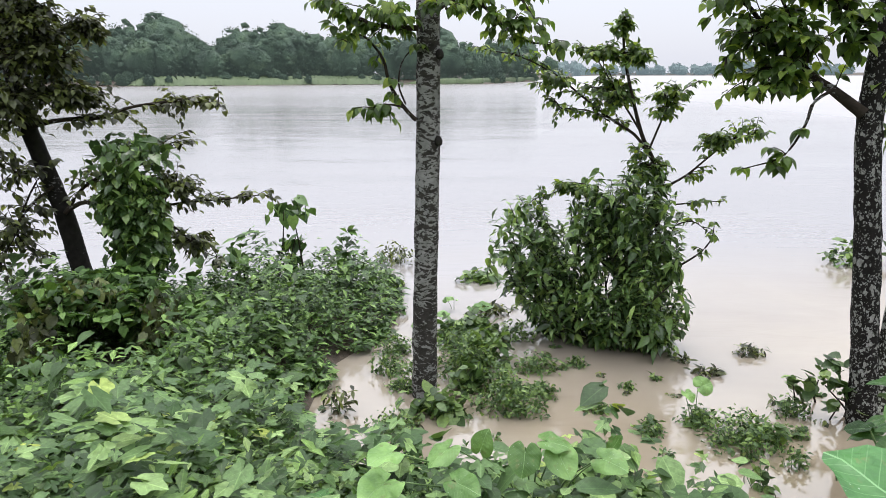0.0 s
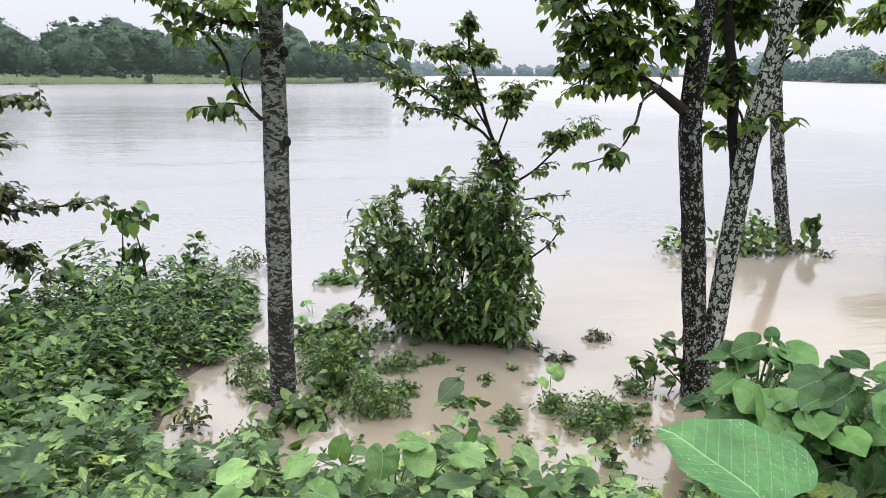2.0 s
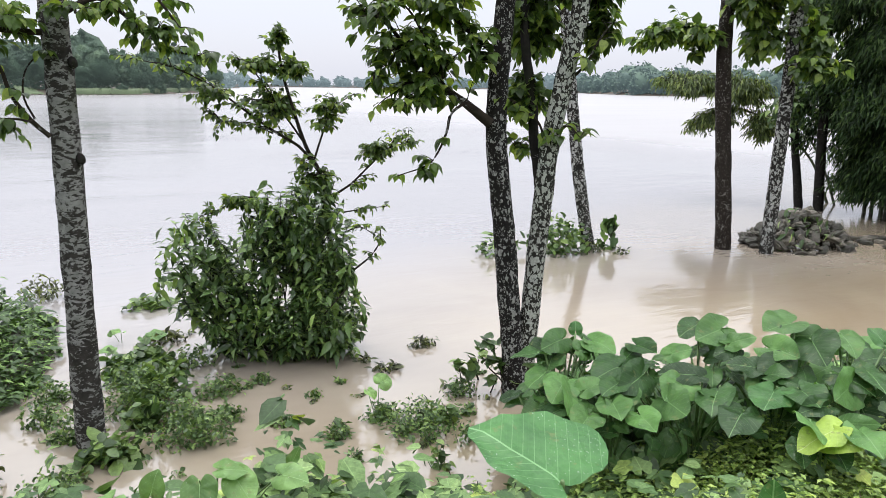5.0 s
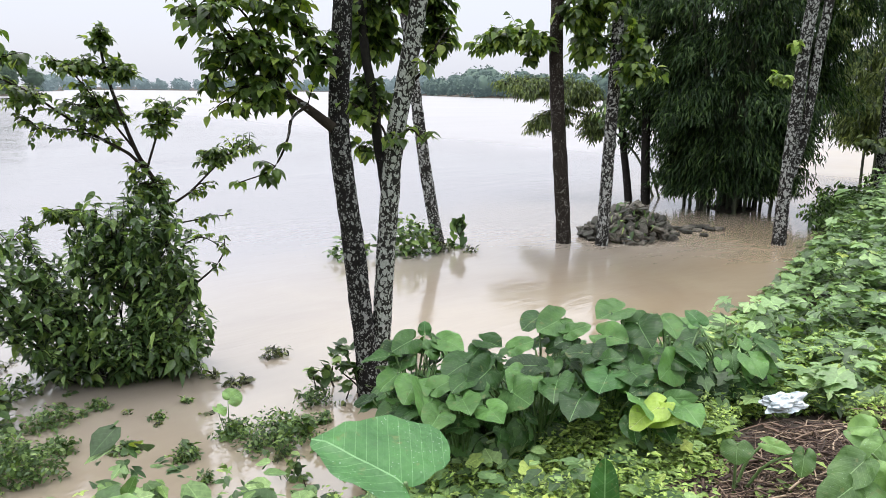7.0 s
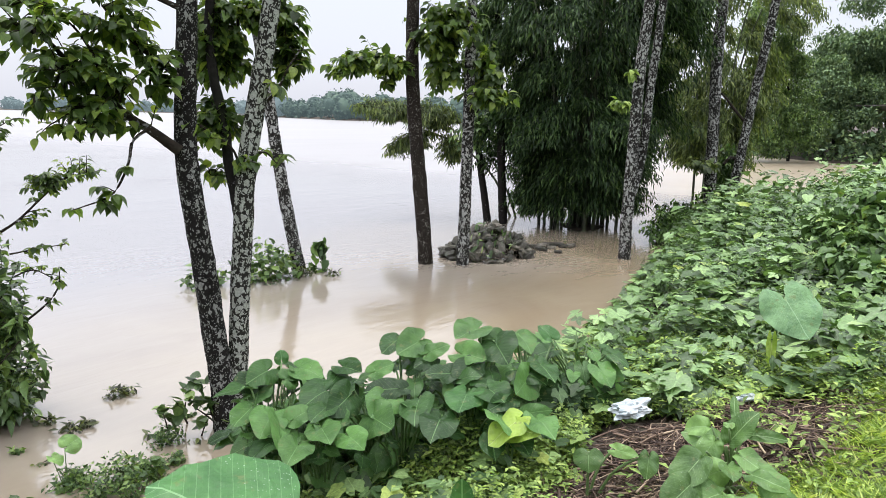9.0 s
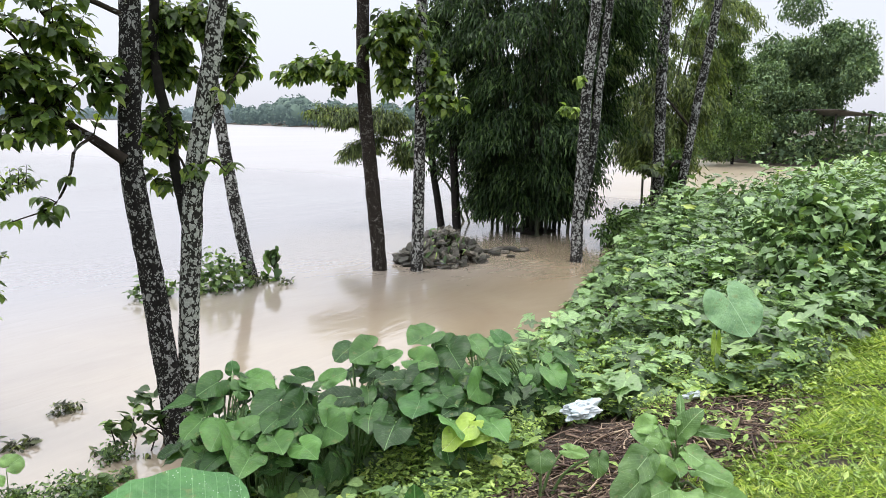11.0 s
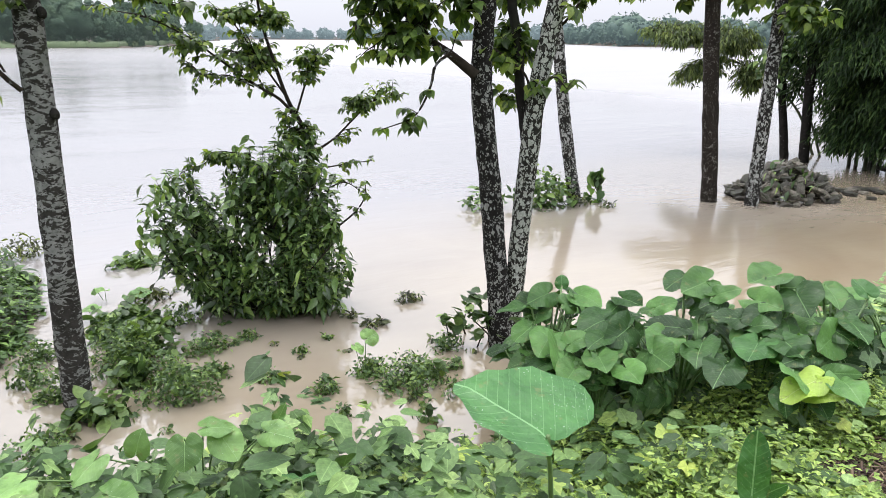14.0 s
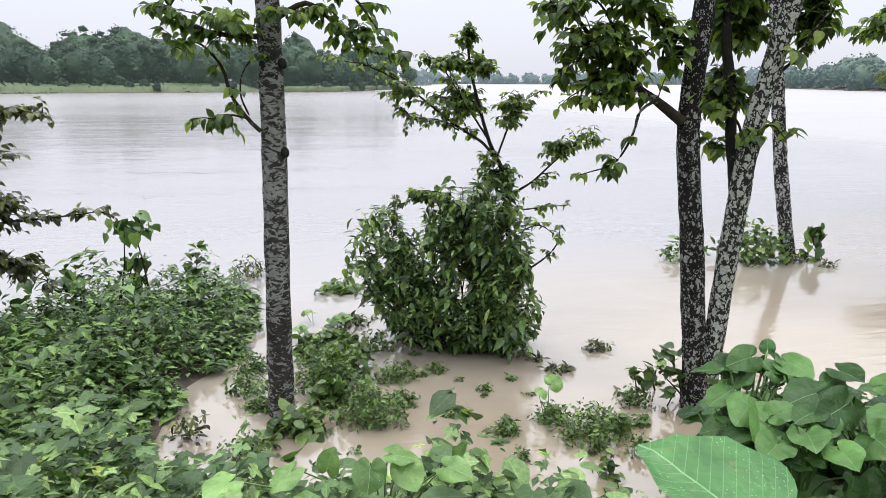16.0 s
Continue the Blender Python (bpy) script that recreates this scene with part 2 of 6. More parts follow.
MAT_TARO = taro_material("taro_leaf", (0.036, 0.092, 0.024), (0.086, 0.178, 0.052), (0.18, 0.31, 0.125), 0.5)
MAT_EAR_PALE = taro_material("pale_ear_leaf", (0.17, 0.30, 0.15), (0.19, 0.32, 0.165), (0.28, 0.42, 0.25), 1.0, 1.0)
MAT_TARO_BRIGHT = taro_material("bright_taro_leaf", (0.058, 0.150, 0.042), (0.066, 0.165, 0.050), (0.18, 0.31, 0.14), 1.0, 1.1)
MAT_EAR_WET = taro_material("wet_ear_leaf", (0.070, 0.185, 0.060), (0.075, 0.195, 0.065), (0.22, 0.40, 0.19), 1.0, 1.0, 1.5)
MAT_TARO_YELLOW = taro_material("yellowing_leaf", (0.28, 0.40, 0.07), (0.33, 0.45, 0.08), (0.45, 0.52, 0.2), 1.0, 1.0)
MAT_OVAL = taro_material("oval_herb_leaf", (0.12, 0.225, 0.068), (0.20, 0.33, 0.115), (0.26, 0.39, 0.18), 0.6, 1.2)
_s = Mat("green_stalk")
_s.set(Base_Color=_s.ramp(_s.noise(12.0), [(0.3, (0.07, 0.12, 0.04)), (0.7, (0.14, 0.22, 0.075))]), Roughness=0.5)
MAT_STALK = _s.m

_g = Mat("wet_silt_soil")
_g.set(Base_Color=_g.ramp(_g.noise(7.0, 6.0, 0.7), [(0.25, (0.020, 0.015, 0.010)), (0.55, (0.050, 0.036, 0.025)), (0.8, (0.10, 0.075, 0.052))]), Roughness=0.8)
_g.bump(_g.noise(30.0, 6.0, 0.7), 0.6, 0.03)
MAT_SOIL = _g.m

# muddy flood water: silt-brown body under a smooth surface with drifting ripples
_w = Mat("muddy_flood_water")
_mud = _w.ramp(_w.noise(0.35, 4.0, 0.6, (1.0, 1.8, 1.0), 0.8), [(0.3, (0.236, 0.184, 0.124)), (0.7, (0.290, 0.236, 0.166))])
_grey_body = _w.ramp(_w.noise(0.08, 4.0, 0.6, (0.6, 2.0, 1.0), 0.8), [(0.3, (0.195, 0.182, 0.180)), (0.7, (0.240, 0.226, 0.228))])
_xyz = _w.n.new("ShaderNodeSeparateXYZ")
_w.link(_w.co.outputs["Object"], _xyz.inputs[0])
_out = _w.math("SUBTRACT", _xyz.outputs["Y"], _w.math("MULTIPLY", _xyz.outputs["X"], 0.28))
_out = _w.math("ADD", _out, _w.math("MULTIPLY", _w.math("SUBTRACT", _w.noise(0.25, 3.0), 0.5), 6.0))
# body colour goes from tan by the bank to grey farther out
_mud = _w.mix(_w.ramp(_w.math("DIVIDE", _out, 20.0), [(0.10, (0, 0, 0)), (0.42, (1, 1, 1))]), _mud, _grey_body)
_w.set(Base_Color=_mud, Roughness=_w.ramp(_w.noise(0.05, 3.0, 0.6, (0.6, 2.5, 1.0)), [(0.35, (0.06, 0.06, 0.06)), (0.7, (0.14, 0.14, 0.14))]))
_near = _w.bsdf.inputs["Roughness"].links[0].from_socket
_w.link(_w.mix(_w.ramp(_w.math("DIVIDE", _out, 110.0), [(0.1, (0, 0, 0)), (0.9, (1, 1, 1))]), _near, (0.25, 0.25, 0.25)), _w.bsdf.inputs["Roughness"])
_near = _w.bsdf.inputs["Roughness"].links[0].from_socket
_w.link(_w.mix(_w.ramp(_w.math("DIVIDE", _xyz.outputs["X"], 40.0), [(0.36, (0, 0, 0)), (0.6, (1, 1, 1))]), _near, (0.34, 0.34, 0.34)), _w.bsdf.inputs["Roughness"])
_w.bsdf.inputs["IOR"].default_value = 2.05
_r1 = _w.noise(2.6, 3.0, 0.5, (0.7, 1.7, 1.0), 0.6)
_r2 = _w.noise(0.55, 3.0, 0.5, (0.5, 1.6, 1.0), 1.2)
_r3 = _w.math("MULTIPLY", _w.noise(0.9, 3.0, 0.6, (0.05, 0.5, 1.0), 0.5), _w.ramp(_w.math("DIVIDE", _out, 110.0), [(0.15, (0, 0, 0)), (0.8, (1, 1, 1))]))
_r4 = _w.math("MULTIPLY", _w.noise(2.2, 3.0, 0.55, (0.45, 2.4, 1.0), 0.8), _w.ramp(_w.noise(0.16, 3.0, 0.6, (0.6, 1.6, 1.0)), [(0.50, (0, 0, 0)), (0.66, (1, 1, 1))]))
_r1 = _w.math("ADD", _r1, _w.math("MULTIPLY", _r4, 2.2))
_w.bump(_w.math("ADD", _w.math("ADD", _w.math("MULTIPLY", _r1, 0.35), _w.math("MULTIPLY", _r2, 0.22)), _w.math("MULTIPLY", _r3, 6.0)), 0.22, 0.06)
MAT_WATER = _w.m

_st = Mat("mossy_stone")
_sc = _st.ramp(_st.noise(6.0, 5.0, 0.65), [(0.3, (0.05, 0.046, 0.040)), (0.6, (0.13, 0.118, 0.100)), (0.8, (0.26, 0.24, 0.21))])
_oi = _st.n.new("ShaderNodeObjectInfo")
_sc = _st.mix(1.0, _sc, _st.ramp(_oi.outputs["Random"], [(0.0, (0.2, 0.19, 0.18)), (0.7, (0.7, 0.67, 0.64)), (1.0, (1.7, 1.62, 1.55))]), "MULTIPLY")
_st.set(Base_Color=_st.mix(_st.ramp(_st.noise(2.5, 3.0), [(0.5, (0, 0, 0)), (0.65, (0.7, 0.7, 0.7))]), _sc, (0.03, 0.042, 0.016)), Roughness=0.7)
_st.bump(_st.noise(25.0, 5.0, 0.7), 0.6, 0.02)
MAT_STONE = _st.m

_b = Mat("white_plastic_film")
_b.set(Base_Color=_b.ramp(_b.noise(9.0, 4.0), [(0.35, (0.30, 0.36, 0.39)), (0.6, (0.48, 0.51, 0.53)), (0.75, (0.20, 0.33, 0.42))]), Roughness=0.35)
MAT_BAG = _b.m

_d = Mat("dead_stalks")
_d.set(Base_Color=_d.ramp(_d.geo.outputs["Random Per Island"], [(0.0, (0.022, 0.010, 0.007)), (0.45, (0.070, 0.042, 0.029)), (0.8, (0.165, 0.108, 0.074)), (1.0, (0.42, 0.32, 0.22))]), Roughness=0.75)
MAT_STRAW = _d.m

_c = Mat("bamboo_culm")
_c.set(Base_Color=_c.ramp(_c.noise(3.0, 4.0, 0.6, (1, 1, 0.4)), [(0.3, (0.018, 0.022, 0.012)), (0.7, (0.06, 0.075, 0.03))]), Roughness=0.5)
MAT_CULM = _c.m

_t = Mat("rusty_sheet_roof")
_t.set(Base_Color=_t.ramp(_t.noise(2.0, 4.0, 0.6), [(0.35, (0.10, 0.085, 0.075)), (0.7, (0.22, 0.20, 0.19))]), Roughness=0.6)
MAT_ROOF = _t.m

# leaves across the river; a weak emission stands in for haze
_h3 = Mat("far_bank_leaves_haze_glow")
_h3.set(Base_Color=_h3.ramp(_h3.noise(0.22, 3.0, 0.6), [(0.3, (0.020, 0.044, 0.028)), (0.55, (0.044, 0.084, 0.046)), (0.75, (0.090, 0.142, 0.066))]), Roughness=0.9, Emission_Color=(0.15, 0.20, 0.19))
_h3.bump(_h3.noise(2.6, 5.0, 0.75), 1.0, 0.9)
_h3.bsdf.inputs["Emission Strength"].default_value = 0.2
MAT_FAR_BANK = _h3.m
# the haze of the far distance, painted as blue-grey colour and a glow
_h = Mat("far_woods_painted_haze")
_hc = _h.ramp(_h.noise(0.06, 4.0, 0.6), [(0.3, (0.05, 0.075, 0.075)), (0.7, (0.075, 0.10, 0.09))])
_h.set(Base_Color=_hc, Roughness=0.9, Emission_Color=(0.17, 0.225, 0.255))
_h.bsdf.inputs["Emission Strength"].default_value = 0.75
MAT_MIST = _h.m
# thinner haze for the woods at the bend, again emission over leaf colour
_h2 = Mat("wood_leaves_painted_haze")
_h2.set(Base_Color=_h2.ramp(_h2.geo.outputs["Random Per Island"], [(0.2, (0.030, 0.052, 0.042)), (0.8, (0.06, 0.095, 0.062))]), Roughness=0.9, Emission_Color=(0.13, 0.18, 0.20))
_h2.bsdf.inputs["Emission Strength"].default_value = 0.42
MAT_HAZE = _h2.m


# ---- mesh helpers ----
def mesh_object(name, verts, faces, material, smooth=True, uv=None):
    """A mesh object from an array of vertices and a list of arrays of faces."""
    me = bpy.data.meshes.new(name)
    verts = np.asarray(verts, dtype=np.float32)
    groups = [np.asarray(q, dtype=np.int32) for q in faces if len(q)]
    idx = np.concatenate([q.ravel() for q in groups])
    tot = np.concatenate([np.full(len(q), q.shape[1], dtype=np.int32) for q in groups])
    me.vertices.add(len(verts))
    me.vertices.foreach_set("co", verts.ravel())
    me.loops.add(len(idx))
    me.loops.foreach_set("vertex_index", idx)
    me.polygons.add(len(tot))
    me.polygons.foreach_set("loop_start", np.concatenate([[0], np.cumsum(tot)[:-1]]).astype(np.int32))
    if uv is not None:
        me.uv_layers.new(name="UVMap").data.foreach_set("uv", np.asarray(uv, dtype=np.float32)[idx].ravel())
    me.update(calc_edges=True)
    me.validate()
    me.polygons.foreach_set("use_smooth", np.full(len(tot), smooth, dtype=bool))
    me.materials.append(material)
    return new(name, me)


def origin_of(ob):
    p = Vector((0, 0, 0))
    while ob:
        p += ob.location
        ob = ob.parent
    return p


def part(name, verts, faces, material, parent, label="", smooth=True, uv=None):
    """One mesh under a thing or a part; the vertices are given in the world."""
    o = np.array(origin_of(parent))
    ob = mesh_object(name, np.asarray(verts) - o, faces, material, smooth, uv)
    ob.parent = parent
    return tagged(ob, label)


def thing(name, at, label, category, group=""):
    ob = new(name)
    ob.location = at
    ob.empty_display_size = 0.1
    return tagged(ob, label, category, group)


def spline(pts, n):
    """Points of a smooth curve through pts."""
    p = np.asarray(pts, dtype=float)
    if len(p) == 2:
        return p[0] + (p[1] - p[0]) * np.linspace(0, 1, n)[:, None]
    q = np.vstack([2 * p[0] - p[1], p, 2 * p[-1] - p[-2]])
    s = np.linspace(0, len(p) - 1 - 1e-6, n)
    i = s.astype(int)
    u = (s - i)[:, None]
    a, b, c, d = q[i], q[i + 1], q[i + 2], q[i + 3]
    return 0.5 * (2 * b + (c - a) * u + (2 * a - 5 * b + 4 * c - d) * u**2 + (3 * b - a - 3 * c + d) * u**3)


def tube(pts, r0, r1, sides=7, rings=10, rough=0.0, seed=0, swell=0.0):
    """A tapered, slightly uneven tube along a curve: vertices and quads."""
    rng = np.random.default_rng(seed)
    c = spline(pts, rings)
    tan = np.gradient(c, axis=0)
    tan /= np.linalg.norm(tan, axis=1)[:, None] + 1e-9
    ref = np.where(np.abs(tan[:, 2:3]) > 0.8, np.array([[1.0, 0, 0]]), np.array([[0, 0, 1.0]]))
    u = np.cross(tan, ref)
    u /= np.linalg.norm(u, axis=1)[:, None] + 1e-9
    w = np.cross(tan, u)
    s = np.linspace(0, 1, rings)
    rad = r0 + (r1 - r0) * s + swell * np.exp(-s * rings * 0.35)
    ang = np.linspace(0, 2 * math.pi, sides, endpoint=False)
    rr = rad[:, None] * (1 + rough * rng.normal(size=(rings, sides)))
    v = c[:, None, :] + rr[..., None] * (np.cos(ang)[None, :, None] * u[:, None, :] + np.sin(ang)[None, :, None] * w[:, None, :])
    i = np.arange(rings - 1)[:, None] * sides
    j = np.arange(sides)[None, :]
    k = (j + 1) % sides
    f = np.stack([i + j, i + k, i + k + sides, i + j + sides], axis=-1).reshape(-1, 4)
    cap = np.array([[(rings - 1) * sides + t for t in range(sides)]])
    return v.reshape(-1, 3), [f, cap]


def merge(pieces):
    """Several (vertices, faces) into one."""
    vs, fs, n = [], [], 0
    for v, f in pieces:
        vs.append(v)
        fs += [np.asarray(q) + n for q in f]
        n += len(v)
    by = {}
    for q in fs:
        by.setdefault(q.shape[1], []).append(q)
    return np.vstack(vs), [np.vstack(q) for q in by.values()]


def blade(widths, droop, fold=0.12, back=0.0):
    """A leaf along x, one long: a folded blade with its midrib. widths: half widths at even steps."""
    n = len(widths)
    xs = np.linspace(0, 1, n + 1)
    mid = np.array([[x, 0, -droop * x * x] for x in xs])
    left, right = [], []
    for k, w in enumerate(widths):
        x = xs[k] - (back if k == 0 else 0)
        z = -droop * xs[k] ** 2 + fold * w
        left.append([x, w, z])
        right.append([x, -w, z])
    v = np.vstack([mid, left, right])
    q, t = [], []
    for k in range(n - 1):
        q += [[k, k + 1, n + 1 + k + 1, n + 1 + k], [k + 1, k, 2 * n + 1 + k, 2 * n + 1 + k + 1]]
    t += [[n - 1, n, 2 * n], [n, n - 1, 3 * n]]
    return v, np.array(q), np.array(t)


def palmate(lengths=(1.0, 0.80, 0.52), width=0.42, spread=58, dish=0.16, n=25):
    """A lobed vine leaf, its stalk at the origin and its middle lobe along x."""
    a = np.radians(np.linspace(-158, 158, n))
    r = np.full(n, 0.26)
    for k, ln in enumerate(lengths):
        for sgn in (-1, 1):
            c = math.radians(spread * k) * sgn
            r = np.maximum(r, 0.26 + (0.62 * ln - 0.26) * np.clip(1 - np.abs(a - c) / (width * 1.7), 0, 1) ** 0.8)
    z = 0.07 * np.cos(a * 180 / spread * 2 * math.pi / 360 * 2) - dish * 2.2 * r * r
    v = np.vstack([[[0, 0, 0]], np.stack([r * np.cos(a), r * np.sin(a), z], 1)])
    return v, np.zeros((0, 4), int), np.array([[0, k, k + 1] for k in range(1, n)])


HEART = blade([0.20, 0.37, 0.33, 0.17], 0.22, 0.25, 0.10)
OVAL = blade([0.02, 0.17, 0.20, 0.12], 0.25, 0.3)
ROUND = blade([0.12, 0.34, 0.36, 0.22], 0.10, 0.2, 0.03)


def small_leaf(width, at, fold, droop):
    """A small folded leaf of two faces."""
    v = np.array([[0, 0, 0], [at, width, fold * width], [at, -width, fold * width], [1, 0, -droop]], float)
    return v, np.zeros((0, 4), int), np.array([[0, 3, 1], [0, 2, 3]])


LANCE = small_leaf(0.11, 0.35, 0.3, 0.25)
TINY = small_leaf(0.27, 0.45, 0.35, 0.1)
GRASS = small_leaf(0.06, 0.3, 0.4, 0.35)
RAG = small_leaf(0.42, 0.5, 0.3, 0.2)
TREE_LEAF = blade([0.16, 0.34, 0.37, 0.29, 0.15], 0.34, 0.3, 0.02)
SHRUB_LEAF = blade([0.05, 0.19, 0.215, 0.16, 0.07], 0.22, 0.3)
OVAL_S = blade([0.06, 0.24], 0.22, 0.3)
HEART_S = blade([0.22, 0.38, 0.22], 0.2, 0.25, 0.08)
VINE = palmate()
VINE_3 = palmate((1.0, 0.86), 0.36, 74)
HEART_L = blade([0.19, 0.37, 0.38, 0.31, 0.21, 0.09], 0.34, 0.14, 0.11)


def scatter(template, pos, along, up, size):
    """Many leaves as one set of vertices and faces."""
    tv, tq, tt = template
    d = along / (np.linalg.norm(along, axis=1)[:, None] + 1e-9)
    s = np.cross(up, d)
    s /= np.linalg.norm(s, axis=1)[:, None] + 1e-9
    n = np.cross(d, s)
    v = pos[:, None, :] + size[:, None, None] * (
        tv[None, :, 0, None] * d[:, None, :] + tv[None, :, 1, None] * s[:, None, :] + tv[None, :, 2, None] * n[:, None, :]
    )
    off = (np.arange(len(pos)) * len(tv))[:, None, None]
    f = []
    if len(tq):
        f.append((tq[None] + off).reshape(-1, 4))
    if len(tt):
        f.append((tt[None] + off).reshape(-1, 3))
    return v.reshape(-1, 3), f


def leaves_at(template, pos, rng, size, hang=0.5, spread=1.0, vary=0.35, swing=0.36):
    """Leaves pointing out and down by hang (0 flat, 1 straight down), faces up."""
    n = len(pos)
    a = rng.uniform(0, 2 * math.pi, n)
    h = np.clip(hang + swing * rng.normal(size=n), -0.6, 1.2) * math.pi / 2
    along = np.stack([np.cos(a) * np.cos(h), np.sin(a) * np.cos(h), -np.sin(h)], 1)
    up = np.stack([np.cos(a) * np.sin(h), np.sin(a) * np.sin(h), np.cos(h)], 1) + 0.42 * spread * rng.normal(size=(n, 3))
    return scatter(template, pos, along, up, size * np.clip(1 + vary * rng.normal(size=n), 0.35, 1.8))


def blob(rng, centre, radii, n, shell=0.45):
    """Points in a lumpy ellipsoid, denser to its outside."""
    d = rng.normal(size=(n, 3))
    d /= np.linalg.norm(d, axis=1)[:, None]
    r = rng.uniform(shell, 1.0, n) ** 0.6 * (1 + 0.18 * np.sin(5 * d[:, 0] + 3 * d[:, 2]) + 0.12 * np.sin(9 * d[:, 1]))
    return np.asarray(centre) + d * r[:, None] * np.asarray(radii)


def ico(level):
    bm = bmesh.new()
    bmesh.ops.create_icosphere(bm, subdivisions=level, radius=1.0)
    v = np.array([q.co[:] for q in bm.verts])
    bm.verts.index_update()
    f = np.array([[q.index for q in face.verts] for face in bm.faces])
    bm.free()
    return v, f


ICO_V, ICO_F = ico(2)
LUMP_V, LUMP_F = ico(1)


def blob_core(rng, centre, radii):
    """A lumpy solid crown."""
    a, b = rng.uniform(0, 6.28, 2)
    k = 1 + 0.13 * np.sin(5 * ICO_V[:, 0] + a) * np.cos(4 * ICO_V[:, 1] + b) + 0.10 * rng.normal(size=len(ICO_V))
    v = np.asarray(centre) + ICO_V * k[:, None] * np.asarray(radii)
    v[:, 2] = np.maximum(v[:, 2], -0.3)
    return v, [ICO_F]


def lumps(rng, centre, radii, n):
    """A crown as a heap of small leafy lumps."""
    c = blob(rng, centre, radii, n, 0.75)
    r = np.asarray(radii).mean() * rng.uniform(0.09, 0.21, n)
    v = c[:, None, :] + r[:, None, None] * LUMP_V[None] * (1 + 0.34 * rng.normal(size=(n, len(LUMP_V), 1))) * np.array([1.15, 1.15, 0.8])
    v[..., 2] = np.maximum(v[..., 2], -0.2)
    f = LUMP_F[None] + (np.arange(n) * len(LUMP_V))[:, None, None]
    return v.reshape(-1, 3), [f.reshape(-1, 3)]


def sprigs(rng, pos, each, r):
    """Leaves gathered round the ends of twigs."""
    return (pos[:, None, :] + rng.normal(size=(len(pos), each, 3)) * r).reshape(-1, 3)


def leafy_twigs(rng, start, end, per, size, hang, template):
    """Thin twigs from start to end, each with leaves in two ranks and a few at its tip: twigs and leaves."""
    n = len(start)
    run = end - start
    ln = np.linalg.norm(run, axis=1)[:, None] + 1e-6
    d = run / ln
    side = np.cross(d, np.array([0, 0, 1.0]) + 0.3 * rng.normal(size=(n, 3)))
    side /= np.linalg.norm(side, axis=1)[:, None] + 1e-6
    u = np.linspace(0.22, 1.0, per)[None, :, None] + 0.05 * rng.normal(size=(n, per, 1))
    sag = np.array([0, 0, 1.0]) * (0.16 * ln[:, :, None]) * (u - u * u) * 2
    sgn = np.where(np.arange(per) % 2, 1.0, -1.0)[None, :, None]
    flat = d * np.array([1, 1, 0.4])
    along = flat[:, None] * (0.35 + 0.75 * u**2) + side[:, None] * sgn * (1.0 - 0.5 * u**2) + 0.28 * rng.normal(size=(n, per, 3))
    along /= np.linalg.norm(along, axis=2)[..., None]
    along[..., 2] -= np.clip(hang * 1.25 + 0.25 * rng.normal(size=(n, per)), -0.1, 1.6)
    along /= np.linalg.norm(along, axis=2)[..., None]
    pos = start[:, None] + run[:, None] * u + sag + along * size * 0.16
    up = np.array([0, 0, 1.0]) + 0.3 * along * np.array([1, 1, 0]) + 0.3 * rng.normal(size=(n, per, 3))
    sz = size * rng.uniform(0.62, 1.18, (n, per)) * np.linspace(1.05, 0.85, per)
    leaves = scatter(template, pos.reshape(-1, 3), along.reshape(-1, 3), up.reshape(-1, 3), sz.ravel())
    twigs = [tube([a, (a + b) / 2 + [0, 0, 0.08 * k], b], 0.005, 0.002, 3, 4) for a, b, k in zip(start, end, ln[:, 0])]
    return twigs, leaves


# ---- the ground: one sheet from the bank under the river to the far shores ----
SHORE_X = [-60, -6, -4, -3, -2, -1, -0.3, 0.5, 1.2, 1.7, 2.3, 3.0, 4.5, 6, 7.5, 9, 11, 13, 15, 20, 30, 45, 90]
SHORE_Y = [2.5, 2.8, 3.1, 3.4, 3.6, 3.5, 3.0, 2.8, 2.5, 2.45, 2.85, 3.05, 3.0, 2.9, 3.3, 3.8, 4.4, 5.0, 5.0, 5, 5, 4, 3]
FAR_AZ = [-180, -90, -40, -20, 3, 7, 9, 11, 32, 35, 40, 55, 66, 72, 78, 95, 180]
FAR_R = [160, 160, 150, 139, 150, 200, 380, 600, 600, 320, 235, 190, 95, 52, 46, 60, 160]
EYE_X, EYE_Y = 0.05, -0.42


def mound_in(x, y):
    """How far a place lies inside the weedy mound, in metres."""
    right = np.interp(y, [3.5, 4.9, 5.3, 6.0, 7.0, 7.6], [-0.95, -0.9, -0.58, -0.42, -0.5, -0.75])
    back = np.interp(x, [-6, -4, -3, -2, -1, -0.5], [5.3, 5.8, 6.1, 6.6, 7.1, 7.3])
    gap = y - np.interp(x, [-6, -3.2, -2.4, -1.9, -1.3, -0.9], [1.2, 1.3, 1.5, 1.9, 2.7, 3.4])
    return np.minimum(np.minimum(right - x, back - y), gap)


